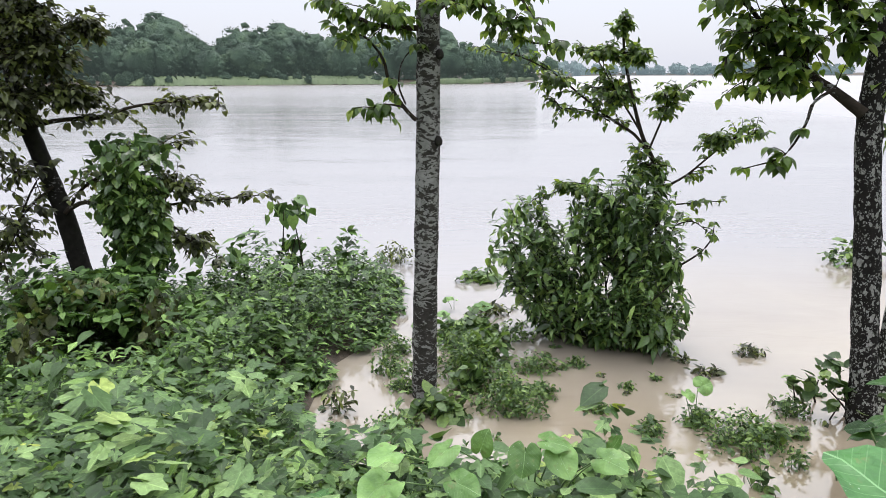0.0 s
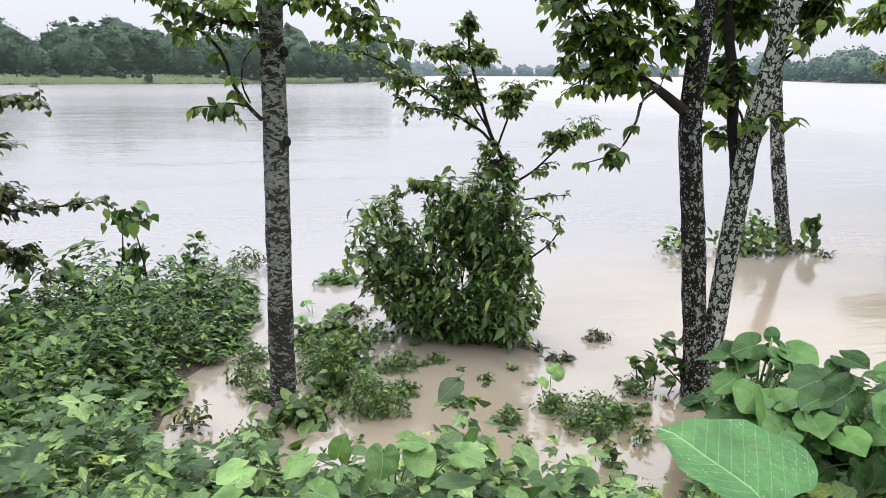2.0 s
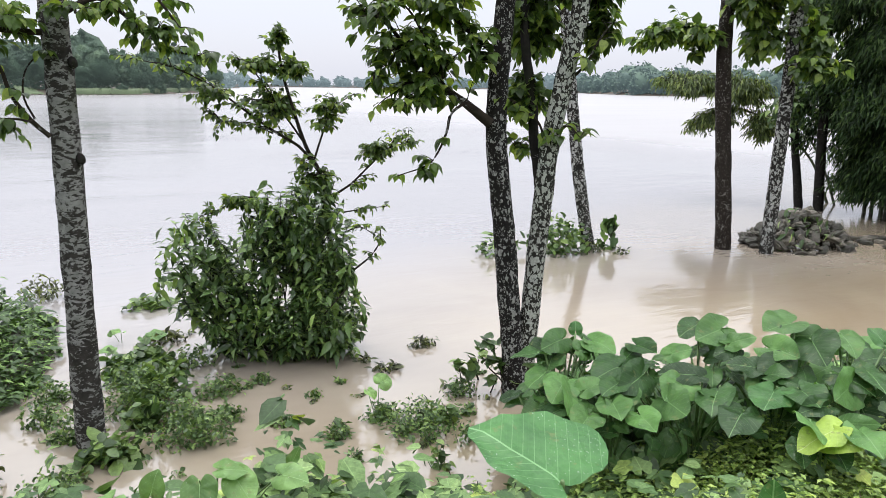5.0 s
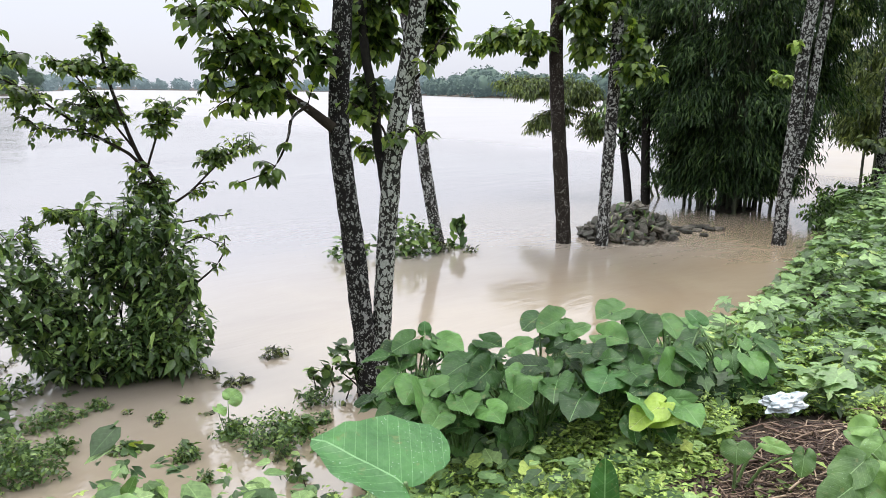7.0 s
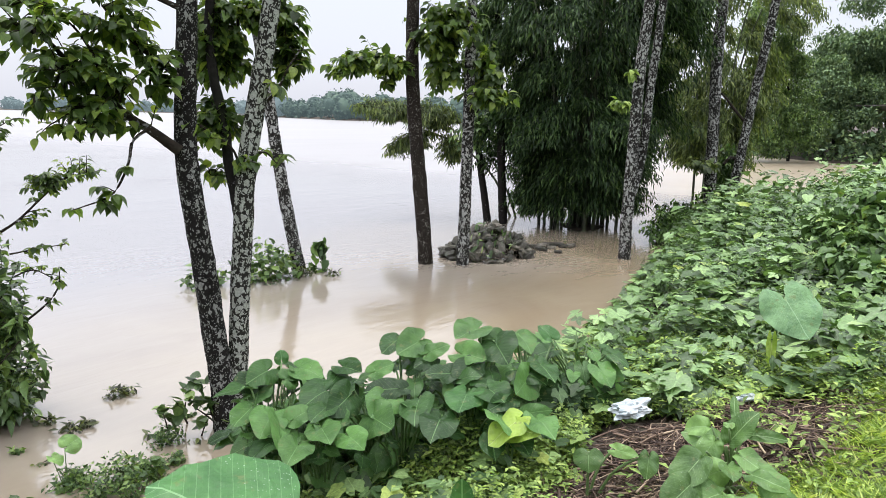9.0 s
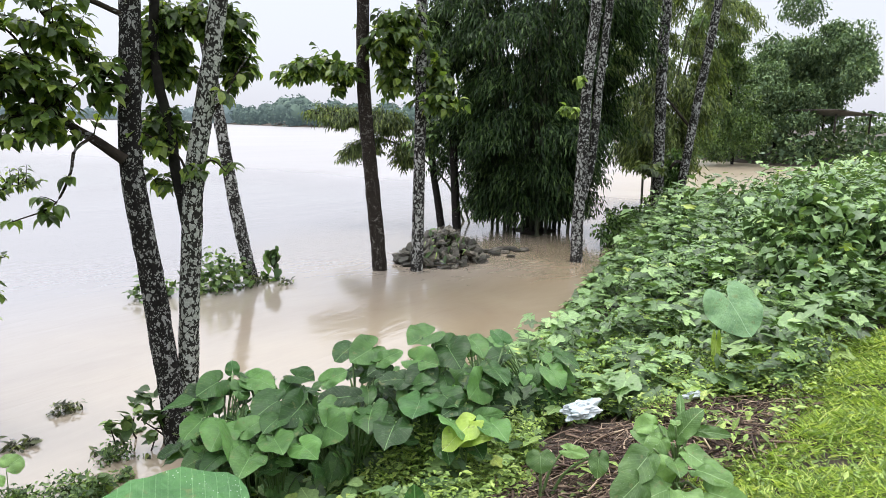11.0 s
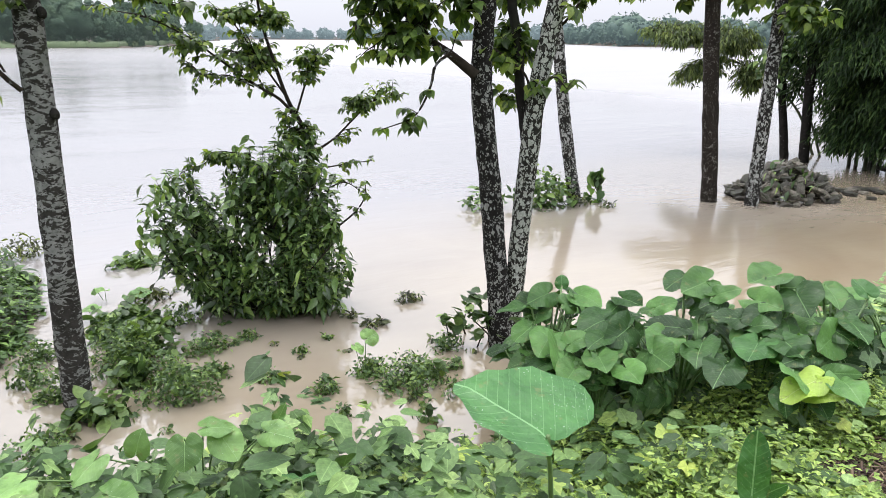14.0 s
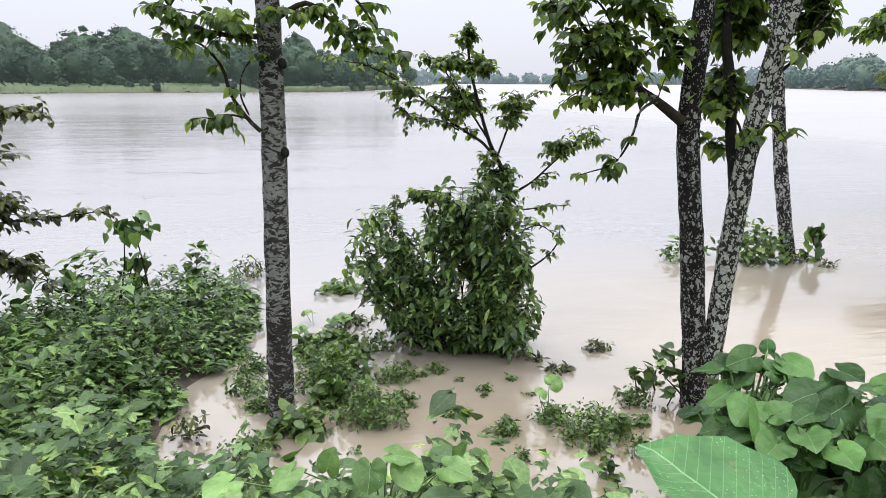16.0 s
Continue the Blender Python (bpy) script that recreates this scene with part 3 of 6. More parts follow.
def ground_height(x, y):
    x, y = np.asarray(x, float), np.asarray(y, float)
    d = np.interp(x, SHORE_X, SHORE_Y) - y
    bank = 0.95 * (1 - np.exp(-np.maximum(d, 0) / 1.6)) + 0.08 * np.clip((x - 4.0) / 6.0, 0, 1) * (1 - np.exp(-np.maximum(d, 0) / 1.2))
    z = np.where(d > 0, bank, np.maximum(0.32 * d, -1.6))
    z = np.maximum(z, np.clip(0.4 * mound_in(x, y), -0.5, 0.16))
    for hx, hy, hr, hz in ((0.1, 4.35, 0.55, 0.03), (13.3, 7.2, 2.0, 0.05), (9.5, 6.5, 0.8, 0.05), (6.2, 7.7, 0.5, 0.02)):
        z = np.maximum(z, hz - 0.5 * (np.hypot(x - hx, y - hy) / hr) ** 2)
    r = np.hypot(x - EYE_X, y - EYE_Y)
    az = np.degrees(np.arctan2(x - EYE_X, y - EYE_Y))
    far = np.clip((r - np.interp(az, FAR_AZ, FAR_R)) * 0.12, -1.6, 0.9)
    z = np.where((r > 30) & (y > np.interp(x, SHORE_X, SHORE_Y)), np.maximum(z, far), z)
    return z + 0.02 * np.sin(7 * x + 2 * np.sin(5 * y)) * np.clip(d, 0, 1)


def disc(radii, sectors, height):
    """A round sheet about the viewpoint, with finer cells towards its middle."""
    a = np.linspace(0, 2 * math.pi, sectors, endpoint=False)
    x = EYE_X + radii[:, None] * np.sin(a)[None]
    y = EYE_Y + radii[:, None] * np.cos(a)[None]
    z = height(x, y)
    v = np.stack([x, y, z], -1).reshape(-1, 3)
    i = np.arange(len(radii) - 1)[:, None] * sectors
    j = np.arange(sectors)[None]
    k = (j + 1) % sectors
    q = np.stack([i + k, i + j, i + j + sectors, i + k + sectors], -1).reshape(-1, 4)
    return v, [q, np.arange(sectors)[None, ::-1]]


gv, gf = disc(np.geomspace(0.15, 4000, 170), 240, ground_height)
tagged(mesh_object("ground", gv, gf, MAT_SOIL), "wet brown silt bank sloping into the flood", "ground", kind="structure")
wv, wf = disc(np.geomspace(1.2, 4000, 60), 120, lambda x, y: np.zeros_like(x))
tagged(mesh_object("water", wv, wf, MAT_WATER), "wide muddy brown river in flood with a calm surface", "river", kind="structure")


# ---- the far shores ----
def woods(name, az0, az1, n, gap, height, size, material, label, kind="stuff", seed=1, depth=25.0, lump=0.2, crowd=1.0):
    """A belt of crowns along a far shore, as many small clumps of leaves."""
    rng = np.random.default_rng(seed)
    pieces = []
    az = np.radians(rng.uniform(az0, az1, n))
    back = rng.uniform(0, 1, n) ** 1.5
    shore_r = np.interp(np.degrees(az), FAR_AZ, FAR_R) + gap
    r = shore_r + back * depth
    top = height * (0.62 + 0.38 * back + lump * (rng.uniform(size=n) - 0.5)) * (1 + 0.10 * np.sin(az * 37 + seed) + 0.07 * np.sin(az * 83))
    for k in range(n):
        cx, cy = EYE_X + r[k] * math.sin(az[k]), EYE_Y + r[k] * math.cos(az[k])
        w = top[k] * rng.uniform(0.34, 0.56)
        m = int((760 + 120 * rng.uniform()) * crowd)
        p = blob(rng, (cx, cy, top[k] * 0.6), (0.85 * w, 0.85 * w, top[k] * 0.36), m, 0.7)
        low = blob(rng, (cx, cy, top[k] * 0.18), (w * 0.9, w * 0.9, top[k] * 0.2), m // 3, 0.5)
        p = np.vstack([p, low])
        core = blob_core(rng, (cx, cy, top[k] * 0.56), (w * 0.74, w * 0.74, top[k] * 0.35))
        pieces.append(core)
        pieces.append(lumps(rng, (cx, cy, top[k] * 0.58), (0.85 * w, 0.85 * w, top[k] * 0.36), int(24 * crowd) + 6))
        p[:, 2] = np.maximum(p[:, 2], 0.3)
        pieces.append(leaves_at(RAG, p, rng, 0.36 * size * height / 10, 0.3, 0.9))
    v, f = merge(pieces)
    return tagged(mesh_object(name, v, f, material, True), label, "woods", kind=kind)


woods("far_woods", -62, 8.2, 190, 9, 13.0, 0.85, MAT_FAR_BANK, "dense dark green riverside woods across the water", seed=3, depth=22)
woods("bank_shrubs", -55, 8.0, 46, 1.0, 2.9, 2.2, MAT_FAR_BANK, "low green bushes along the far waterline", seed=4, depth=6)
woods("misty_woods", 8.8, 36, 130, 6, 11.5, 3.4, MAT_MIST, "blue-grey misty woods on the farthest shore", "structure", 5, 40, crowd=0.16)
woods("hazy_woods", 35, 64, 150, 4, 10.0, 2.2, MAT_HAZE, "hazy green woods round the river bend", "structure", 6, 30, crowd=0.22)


def reeds(name, az0, az1, n, depth, size, material, label, seed):
    """A bed of reeds: a low uneven sheet of grass with tufts standing out of it."""
    rng = np.random.default_rng(seed)
    m, rows = 260, 8
    az = np.radians(np.linspace(az0, az1, m))[None]
    k = np.linspace(0, 1, rows)[:, None]
    r = np.interp(np.degrees(az), FAR_AZ, FAR_R) + 0.4 + depth * k
    z = 0.1 + (0.75 + 0.12 * depth * k) * np.clip(k * 5, 0, 1) * np.clip(np.minimum(az - az.min(), az.max() - az) * 40, 0.1, 1) + 0.09 * rng.normal(size=(rows, m))
    v0 = np.stack([EYE_X + r * np.sin(az), EYE_Y + r * np.cos(az), z], -1).reshape(-1, 3)
    i, j = np.arange(rows - 1)[:, None] * m, np.arange(m - 1)[None]
    q = np.stack([i + j, i + j + 1, i + j + 1 + m, i + j + m], -1).reshape(-1, 4)
    p = v0[rng.integers(0, len(v0), n)] + rng.normal(size=(n, 3)) * np.array([0.5, 0.5, 0.08])
    v, f = merge([(v0, [q]), leaves_at(RAG, p, rng, size, -0.5, 0.5)])
    return tagged(mesh_object(name, v, f, material, True), label, "grass", kind="stuff")


reeds("bank_grass", -24, -3.0, 350, 7, 0.25, MAT_REEDS, "bright green reeds along the far bank", 8)


reeds("bank_grass", -3.0, 8.2, 120, 2.5, 0.25, MAT_REEDS, "low grass at the foot of the far woods", 9)


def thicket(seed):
    """Unseen thicket on the bank top behind the viewpoint, added to cut light."""
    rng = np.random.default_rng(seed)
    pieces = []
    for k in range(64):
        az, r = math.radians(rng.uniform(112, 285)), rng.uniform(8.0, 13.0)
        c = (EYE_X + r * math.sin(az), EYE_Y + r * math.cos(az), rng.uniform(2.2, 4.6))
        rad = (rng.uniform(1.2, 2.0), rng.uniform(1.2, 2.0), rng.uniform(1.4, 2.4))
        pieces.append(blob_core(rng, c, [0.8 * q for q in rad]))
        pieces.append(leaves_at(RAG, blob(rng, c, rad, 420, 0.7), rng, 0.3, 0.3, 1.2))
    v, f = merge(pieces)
    return tagged(mesh_object("light_block_thicket", v, f, MAT_LEAF_MOUND, False), "unseen dark green thicket added behind the viewpoint to block light", "woods", kind="stuff")


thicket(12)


# ---- trees ----
def tree(name, label, trunks, limbs, clumps, dense=1.0, leaf=TREE_LEAF, leaf_mat=None, leaf_size=0.13, hang=0.48, seed=0, group="", category="tree"):
    """trunks: (points, r0, r1, material). limbs: (points, r0, r1, leaves, spread). clumps: (centre, radii, leaves)."""
    rng = np.random.default_rng(seed)
    base = trunks[0][0][0]
    ob = thing(name, base, label, category, group)
    for k, (pts, r0, r1, mat) in enumerate(trunks):
        pts = list(pts)
        if k == 0:
            pts = [(pts[0][0], pts[0][1], pts[0][2] - 0.35)] + pts
        v, f = tube(pts, r0, r1, 14, 46, 0.035, seed + k, 0.25 * r0 if k == 0 else 0.0)
        part("trunk", v, f, mat, ob)
    starts, ends = [], []
    for k, (pts, r0, r1, n, spread) in enumerate(limbs):
        v, f = tube(pts, r0, r1, 6, 18, 0.04, seed + 50 + k)
        part("limb", v, f, MAT_TWIG, ob)
        m = int(n * dense * 1.6 / 7 + 0.5)
        if m:
            p = spline(pts, 60)[(rng.uniform(0.2, 1.0, m) * 59).astype(int)]
            p[0] = pts[-1]
            w = rng.normal(size=(m, 3)) * np.array([1, 1, 0.5])
            w += 0.5 * (np.asarray(pts[-1]) - np.asarray(pts[0])) / (np.linalg.norm(np.asarray(pts[-1]) - np.asarray(pts[0])) + 1e-6)
            starts.append(p)
            ends.append(p + w / np.linalg.norm(w, axis=1)[:, None] * rng.uniform(0.7, 1.5, (m, 1)) * max(spread * 1.5, leaf_size))
    for c, radii, n in clumps:
        m = max(2, int(n * dense * 1.9 / 7))
        e = blob(rng, c, np.asarray(radii) * 0.92, m, 0.35)
        starts.append(np.asarray(c) + (e - np.asarray(c)) * rng.uniform(0.0, 0.45, (m, 1)) - np.array([0, 0, 0.25 * radii[2]]) * rng.uniform(0, 1, (m, 1)))
        ends.append(e)
        core = [tube([np.asarray(c) - [0, 0, 0.5 * radii[2]], np.asarray(c), q], 0.008, 0.004, 4, 4) for q in starts[-1][: max(2, m // 4)]]
        tagged(part("branchlet", *merge(core), MAT_TWIG, ob), kind="stuff")
    if starts:
        twigs, leaves = leafy_twigs(rng, np.vstack(starts), np.vstack(ends), 7, leaf_size, hang, leaf)
        tagged(part("twig", *merge(twigs), MAT_TWIG, ob), kind="stuff")
        part("foliage", *leaves, leaf_mat or MAT_LEAF_TREE, ob)
    return ob


def knots(ob, spots, r, mat):
    for k, p in enumerate(spots):
        bm = bmesh.new()
        bmesh.ops.create_icosphere(bm, subdivisions=2, radius=r)
        me = bpy.data.meshes.new("knot")
        for v in bm.verts:
            v.co = Vector((v.co.x, v.co.y, v.co.z * 1.3)) * (1 + 0.15 * noise.noise(v.co * 30))
        bm.to_mesh(me)
        bm.free()
        me.materials.append(mat)
        kb = new("knot", me)
        kb.parent = ob
        kb.location = Vector(p) - ob.location


# the lone pale trunk in the shallows
T1 = tree(
    "river_tree", "slender tree with grey lichen-blotched bark standing in flood water",
    [([(-0.135, 4.301, -0.028), (-0.132, 4.301, 0.429), (-0.119, 4.301, 1.048), (-0.104, 4.301, 1.632), (-0.096, 4.302, 2.183), (-0.096, 4.302, 2.704), (-0.108, 4.301, 3.542), (-0.075, 4.302, 4.308)], 0.091, 0.07, MAT_BARK_PALE)],
    [
        ([(-0.174, 4.259, 1.958), (-0.253, 4.255, 2.042), (-0.341, 4.25, 2.184), (-0.374, 4.247, 2.325), (-0.426, 4.242, 2.411), (-0.512, 4.234, 2.49), (-0.634, 4.218, 2.496)], 0.016, 0.005, 16, 0.05),
        ([(-0.249, 4.176, 2.045), (-0.338, 4.17, 2.063), (-0.392, 4.165, 2.046), (-0.463, 4.158, 2.046)], 0.008, 0.004, 16, 0.06),
        ([(-0.243, 4.276, 2.059), (-0.285, 4.274, 2.184), (-0.261, 4.275, 2.325), (-0.177, 4.279, 2.429)], 0.007, 0.004, 6, 0.04),
        ([(-0.154, 4.18, 2.527), (-0.329, 4.17, 2.533), (-0.467, 4.158, 2.559), (-0.584, 4.144, 2.624), (-0.665, 4.133, 2.722)], 0.02, 0.006, 60, 0.08),
        ([(-0.031, 4.183, 2.643), (0.125, 4.181, 2.725), (0.229, 4.178, 2.675), (0.3, 4.174, 2.609), (0.37, 4.169, 2.542), (0.511, 4.156, 2.45), (0.7, 4.131, 2.422)], 0.02, 0.005, 70, 0.06),
        ([(-0.125, 4.481, 2.929), (-0.343, 4.47, 2.928), (-0.599, 4.445, 2.822), (-0.712, 4.429, 2.682)], 0.02, 0.006, 40, 0.1),
        ([(-0.064, 4.182, 2.984), (0.158, 4.18, 2.919), (0.4, 4.166, 2.788), (0.576, 4.148, 2.557)], 0.02, 0.006, 40, 0.1),
    ],
    [
        ((-0.573, 4.146, 2.459), (0.10, 0.1, 0.10), 14), ((-0.427, 4.162, 2.046), (0.08, 0.08, 0.07), 14),
        ((-0.353, 4.068, 2.624), (0.3, 0.25, 0.12), 46), ((0.021, 4.083, 2.657), (0.22, 0.2, 0.06), 22),
        ((0.413, 4.065, 2.551), (0.12, 0.12, 0.14), 30),
        ((-0.1, 4.482, 3.813), (1.4, 1.3, 0.7), 500), ((-0.094, 4.482, 4.618), (1.1, 1.1, 0.9), 400),
    ],
    leaf_size=0.078, seed=11, dense=1.1,
)
knots(T1, [(-0.031, 4.243, 1.825), (-0.022, 4.243, 2.372)], 0.028, MAT_BARK_DARK)

# the forked tree at the edge of the bank
tree(
    "forked_tree", "forked tree with black and pale patchy bark leaning over the flood",
    [
        ([(2.745, 3.849, 0.129), (2.712, 3.869, 0.537), (2.67, 3.893, 1.033), (2.633, 3.914, 1.431), (2.596, 3.935, 1.777), (2.583, 3.942, 2.076), (2.598, 3.934, 2.44), (2.617, 3.923, 2.759), (2.625, 3.919, 2.968), (2.648, 3.906, 3.835)], 0.088, 0.062, MAT_BARK_BLOT),
        ([(2.842, 3.86, 0.095), (2.866, 3.845, 0.672), (2.904, 3.821, 1.33), (2.943, 3.796, 1.884), (3.0, 3.759, 2.268), (3.058, 3.719, 2.643), (3.108, 3.684, 3.01), (3.22, 3.602, 3.857)], 0.073, 0.058, MAT_BARK_GREY),
        ([(2.908, 3.822, 1.36), (2.922, 3.872, 1.54), (2.925, 3.92, 1.70), (2.908, 3.961, 1.934), (2.891, 3.971, 2.206), (2.844, 4.0, 2.507), (2.831, 4.007, 2.857), (2.881, 3.977, 3.432)], 0.04, 0.03, MAT_BARK_DARK),
    ],
    [
        ([(2.517, 3.898, 2.013), (2.435, 3.941, 2.085), (2.354, 3.982, 2.156), (2.249, 4.033, 2.235), (2.125, 4.088, 2.37), (1.991, 4.143, 2.516), (1.862, 4.192, 2.672), (1.706, 4.246, 2.755)], 0.042, 0.008, 70, 0.12),
        ([(2.288, 3.847, 2.159), (2.206, 3.887, 2.083), (2.18, 3.899, 1.962), (2.126, 3.923, 1.824), (2.057, 3.953, 1.739), (1.881, 4.025, 1.67)], 0.012, 0.004, 26, 0.05),
        ([(2.228, 3.987, 2.236), (2.113, 4.038, 2.268), (1.986, 4.091, 2.282), (1.867, 4.137, 2.196)], 0.014, 0.005, 40, 0.09),
        ([(2.105, 4.042, 2.369), (2.087, 4.049, 2.552), (2.013, 4.08, 2.712), (1.91, 4.121, 2.832)], 0.014, 0.005, 50, 0.1),
        ([(2.546, 3.826, 2.436), (2.405, 3.901, 2.568), (2.266, 3.969, 2.696), (2.135, 4.029, 2.883)], 0.02, 0.006, 50, 0.1),
        ([(2.933, 3.827, 1.765), (2.892, 3.853, 1.998), (2.786, 3.918, 2.112), (2.679, 3.98, 2.185)], 0.01, 0.005, 36, 0.08),
        ([(3.075, 3.793, 2.306), (3.164, 3.73, 2.423), (3.229, 3.683, 2.578), (3.292, 3.636, 2.694)], 0.012, 0.005, 40, 0.08),
        ([(2.985, 3.792, 1.96), (3.058, 3.743, 1.999), (3.126, 3.696, 1.921)], 0.008, 0.004, 12, 0.05),
        ([(2.612, 3.903, 2.896), (2.325, 4.052, 3.008), (1.983, 4.2, 2.975), (1.728, 4.291, 2.855)], 0.02, 0.006, 60, 0.12),
    ],
    [
        ((1.899, 4.072, 2.508), (0.30, 0.3, 0.24), 90), ((2.173, 3.957, 2.421), (0.28, 0.3, 0.22), 90),
        ((2.335, 3.88, 2.495), (0.16, 0.3, 0.3), 60), ((2.048, 4.012, 2.216), (0.24, 0.25, 0.12), 56),
        ((1.92, 4.117, 2.146), (0.10, 0.12, 0.07), 14), ((1.751, 4.125, 2.341), (0.12, 0.15, 0.1), 22),
        ((1.781, 4.115, 2.754), (0.26, 0.3, 0.2), 60), ((2.186, 4.006, 2.789), (0.36, 0.3, 0.2), 80),
        ((2.951, 4.11, 2.726), (0.26, 0.25, 0.34), 380), ((2.908, 4.078, 2.204), (0.2, 0.22, 0.22), 260),
        ((2.863, 4.105, 1.828), (0.10, 0.12, 0.18), 26), ((3.32, 3.803, 2.684), (0.13, 0.15, 0.22), 120),
        ((3.293, 3.822, 2.931), (0.18, 0.2, 0.2), 90), ((3.042, 3.994, 2.953), (0.3, 0.25, 0.2), 150),
        ((2.668, 4.101, 4.077), (1.6, 1.4, 0.7), 600), ((2.936, 3.944, 5.075), (1.3, 1.3, 0.9), 400),
    ],
    leaf_size=0.09, hang=0.42, seed=21, dense=0.98,
)

# the dark little tree hung with creepers
T0 = tree(
    "creeper_tree", "thin dark tree overgrown with creepers on the weedy mound",
    [([(-3.061, 5.424, 0.411), (-3.1, 5.404, 0.719), (-3.154, 5.375, 1.117), (-3.201, 5.349, 1.358), (-3.273, 5.308, 1.685), (-3.328, 5.276, 1.955), (-3.357, 5.259, 2.302), (-3.363, 5.256, 2.678), (-3.376, 5.248, 3.041), (-3.347, 5.265, 3.775)], 0.085, 0.05, MAT_BARK_DARK)],
    [
        ([(-3.206, 5.116, 1.857), (-2.998, 5.231, 1.905), (-2.746, 5.359, 1.914), (-2.549, 5.449, 1.99), (-2.267, 5.564, 2.03), (-2.08, 5.632, 2.027), (-1.878, 5.698, 2.015)], 0.022, 0.006, 150, 0.09),
        ([(-3.036, 5.211, 1.186), (-2.922, 5.271, 1.24), (-2.777, 5.344, 1.189), (-2.505, 5.468, 1.156), (-2.21, 5.585, 1.183), (-1.9, 5.691, 1.193), (-1.614, 5.773, 1.214)], 0.022, 0.005, 110, 0.09),
        ([(-3.283, 5.187, 1.917), (-3.155, 5.26, 2.173), (-2.995, 5.346, 2.388), (-2.827, 5.431, 2.647)], 0.02, 0.006, 110, 0.13),
        ([(-3.105, 5.288, 1.143), (-2.955, 5.367, 1.355), (-2.753, 5.466, 1.481), (-2.498, 5.579, 1.657), (-2.292, 5.661, 1.639)], 0.018, 0.006, 130, 0.12),
        ([(-3.153, 5.261, 1.372), (-3.326, 5.161, 1.205), (-3.454, 5.083, 0.945), (-3.574, 5.005, 0.733)], 0.014, 0.005, 90, 0.13),
        ([(-3.592, 5.113, 0.75), (-3.459, 5.197, 1.059), (-3.323, 5.279, 1.369), (-3.2, 5.349, 1.544)], 0.012, 0.005, 40, 0.12),
        ([(-2.544, 5.56, 1.138), (-2.308, 5.655, 0.909), (-2.188, 5.7, 0.744), (-2.036, 5.752, 0.652)], 0.012, 0.004, 60, 0.08),
        ([(-3.306, 5.173, 2.301), (-3.473, 5.07, 2.464), (-3.597, 4.99, 2.659)], 0.02, 0.006, 60, 0.15),
    ],
    [
        ((-3.059, 5.084, 2.464), (0.36, 0.35, 0.32), 420), ((-2.943, 5.261, 2.108), (0.4, 0.35, 0.14), 340), ((-3.144, 5.036, 2.701), (0.4, 0.3, 0.25), 300), ((-3.23, 4.985, 2.054), (0.25, 0.3, 0.3), 200), ((-2.744, 5.249, 2.594), (0.22, 0.2, 0.14), 110),
        ((-3.374, 5.132, 1.527), (0.28, 0.3, 0.2), 60), ((-3.406, 5.112, 1.077), (0.3, 0.3, 0.3), 60),
        ((-2.247, 5.464, 1.339), (0.28, 0.25, 0.25), 120), ((-2.156, 5.499, 0.894), (0.2, 0.2, 0.16), 70),
        ((-3.619, 4.976, 1.972), (0.5, 0.4, 0.8), 300), ((-3.868, 4.799, 1.057), (0.6, 0.4, 0.4), 70),
        # the last clump is crown above the view, spread wide to shade the mound
        ((-3.377, 5.247, 0.858), (0.35, 0.3, 0.12), 16), ((-2.992, 5.235, 3.542), (1.7, 1.6, 0.6), 700),
    ],
    leaf_mat=MAT_LEAF_DULL, leaf_size=0.07, hang=0.3, seed=31, dense=1.15,
)
_rng = np.random.default_rng(5)
_p = np.vstack([blob(_rng, c, r, n, 0.35) for c, r, n in (
    ((-2.519, 5.243, 1.235), (0.27, 0.3, 0.28), 820), ((-2.471, 5.265, 0.9), (0.22, 0.28, 0.30), 820), ((-2.528, 5.239, 1.556), (0.32, 0.3, 0.2), 260))])
part("creeper", *leaves_at(HEART_S, _p, _rng, 0.078, 0.38, 0.5, 0.3, 0.22), MAT_LEAF_SHRUB, T0, "hanging mat of dark green creeper")
_p = blob(_rng, (-2.515, 5.3, 1.708), (0.36, 0.3, 0.1), 90, 0.3)
tagged(part("sprout", *leaves_at(HEART, _p, _rng, 0.08, 0.4), MAT_LEAF_VINE, T0, "pale young leaves"), kind="stuff")

_p = np.vstack([blob(_rng, c, r, n, 0.3) for c, r, n in (
    ((-2.55, 4.35, 0.72), (0.4, 0.2, 0.14), 300), ((-2.74, 4.12, 0.42), (0.14, 0.3, 0.3), 420), ((-2.05, 4.46, 0.42), (0.14, 0.3, 0.3), 420),
    ((-2.7, 4.95, 0.4), (0.4, 0.2, 0.3), 400))])
_q = blob(_rng, (-2.55, 4.55, 0.68), (0.5, 0.5, 0.15), 3000, 0.1)
part("canopy", *leaves_at(HEART_S, _q, _rng, 0.075, 0.2), MAT_LEAF_MOUND, T0, "low roof of creeper leaves")
tagged(part("curtain", *leaves_at(HEART, _p, _rng, 0.062, 0.75), MAT_LEAF_DULL, T0, "brownish creeper curtain over a dark hollow"), kind="stuff")

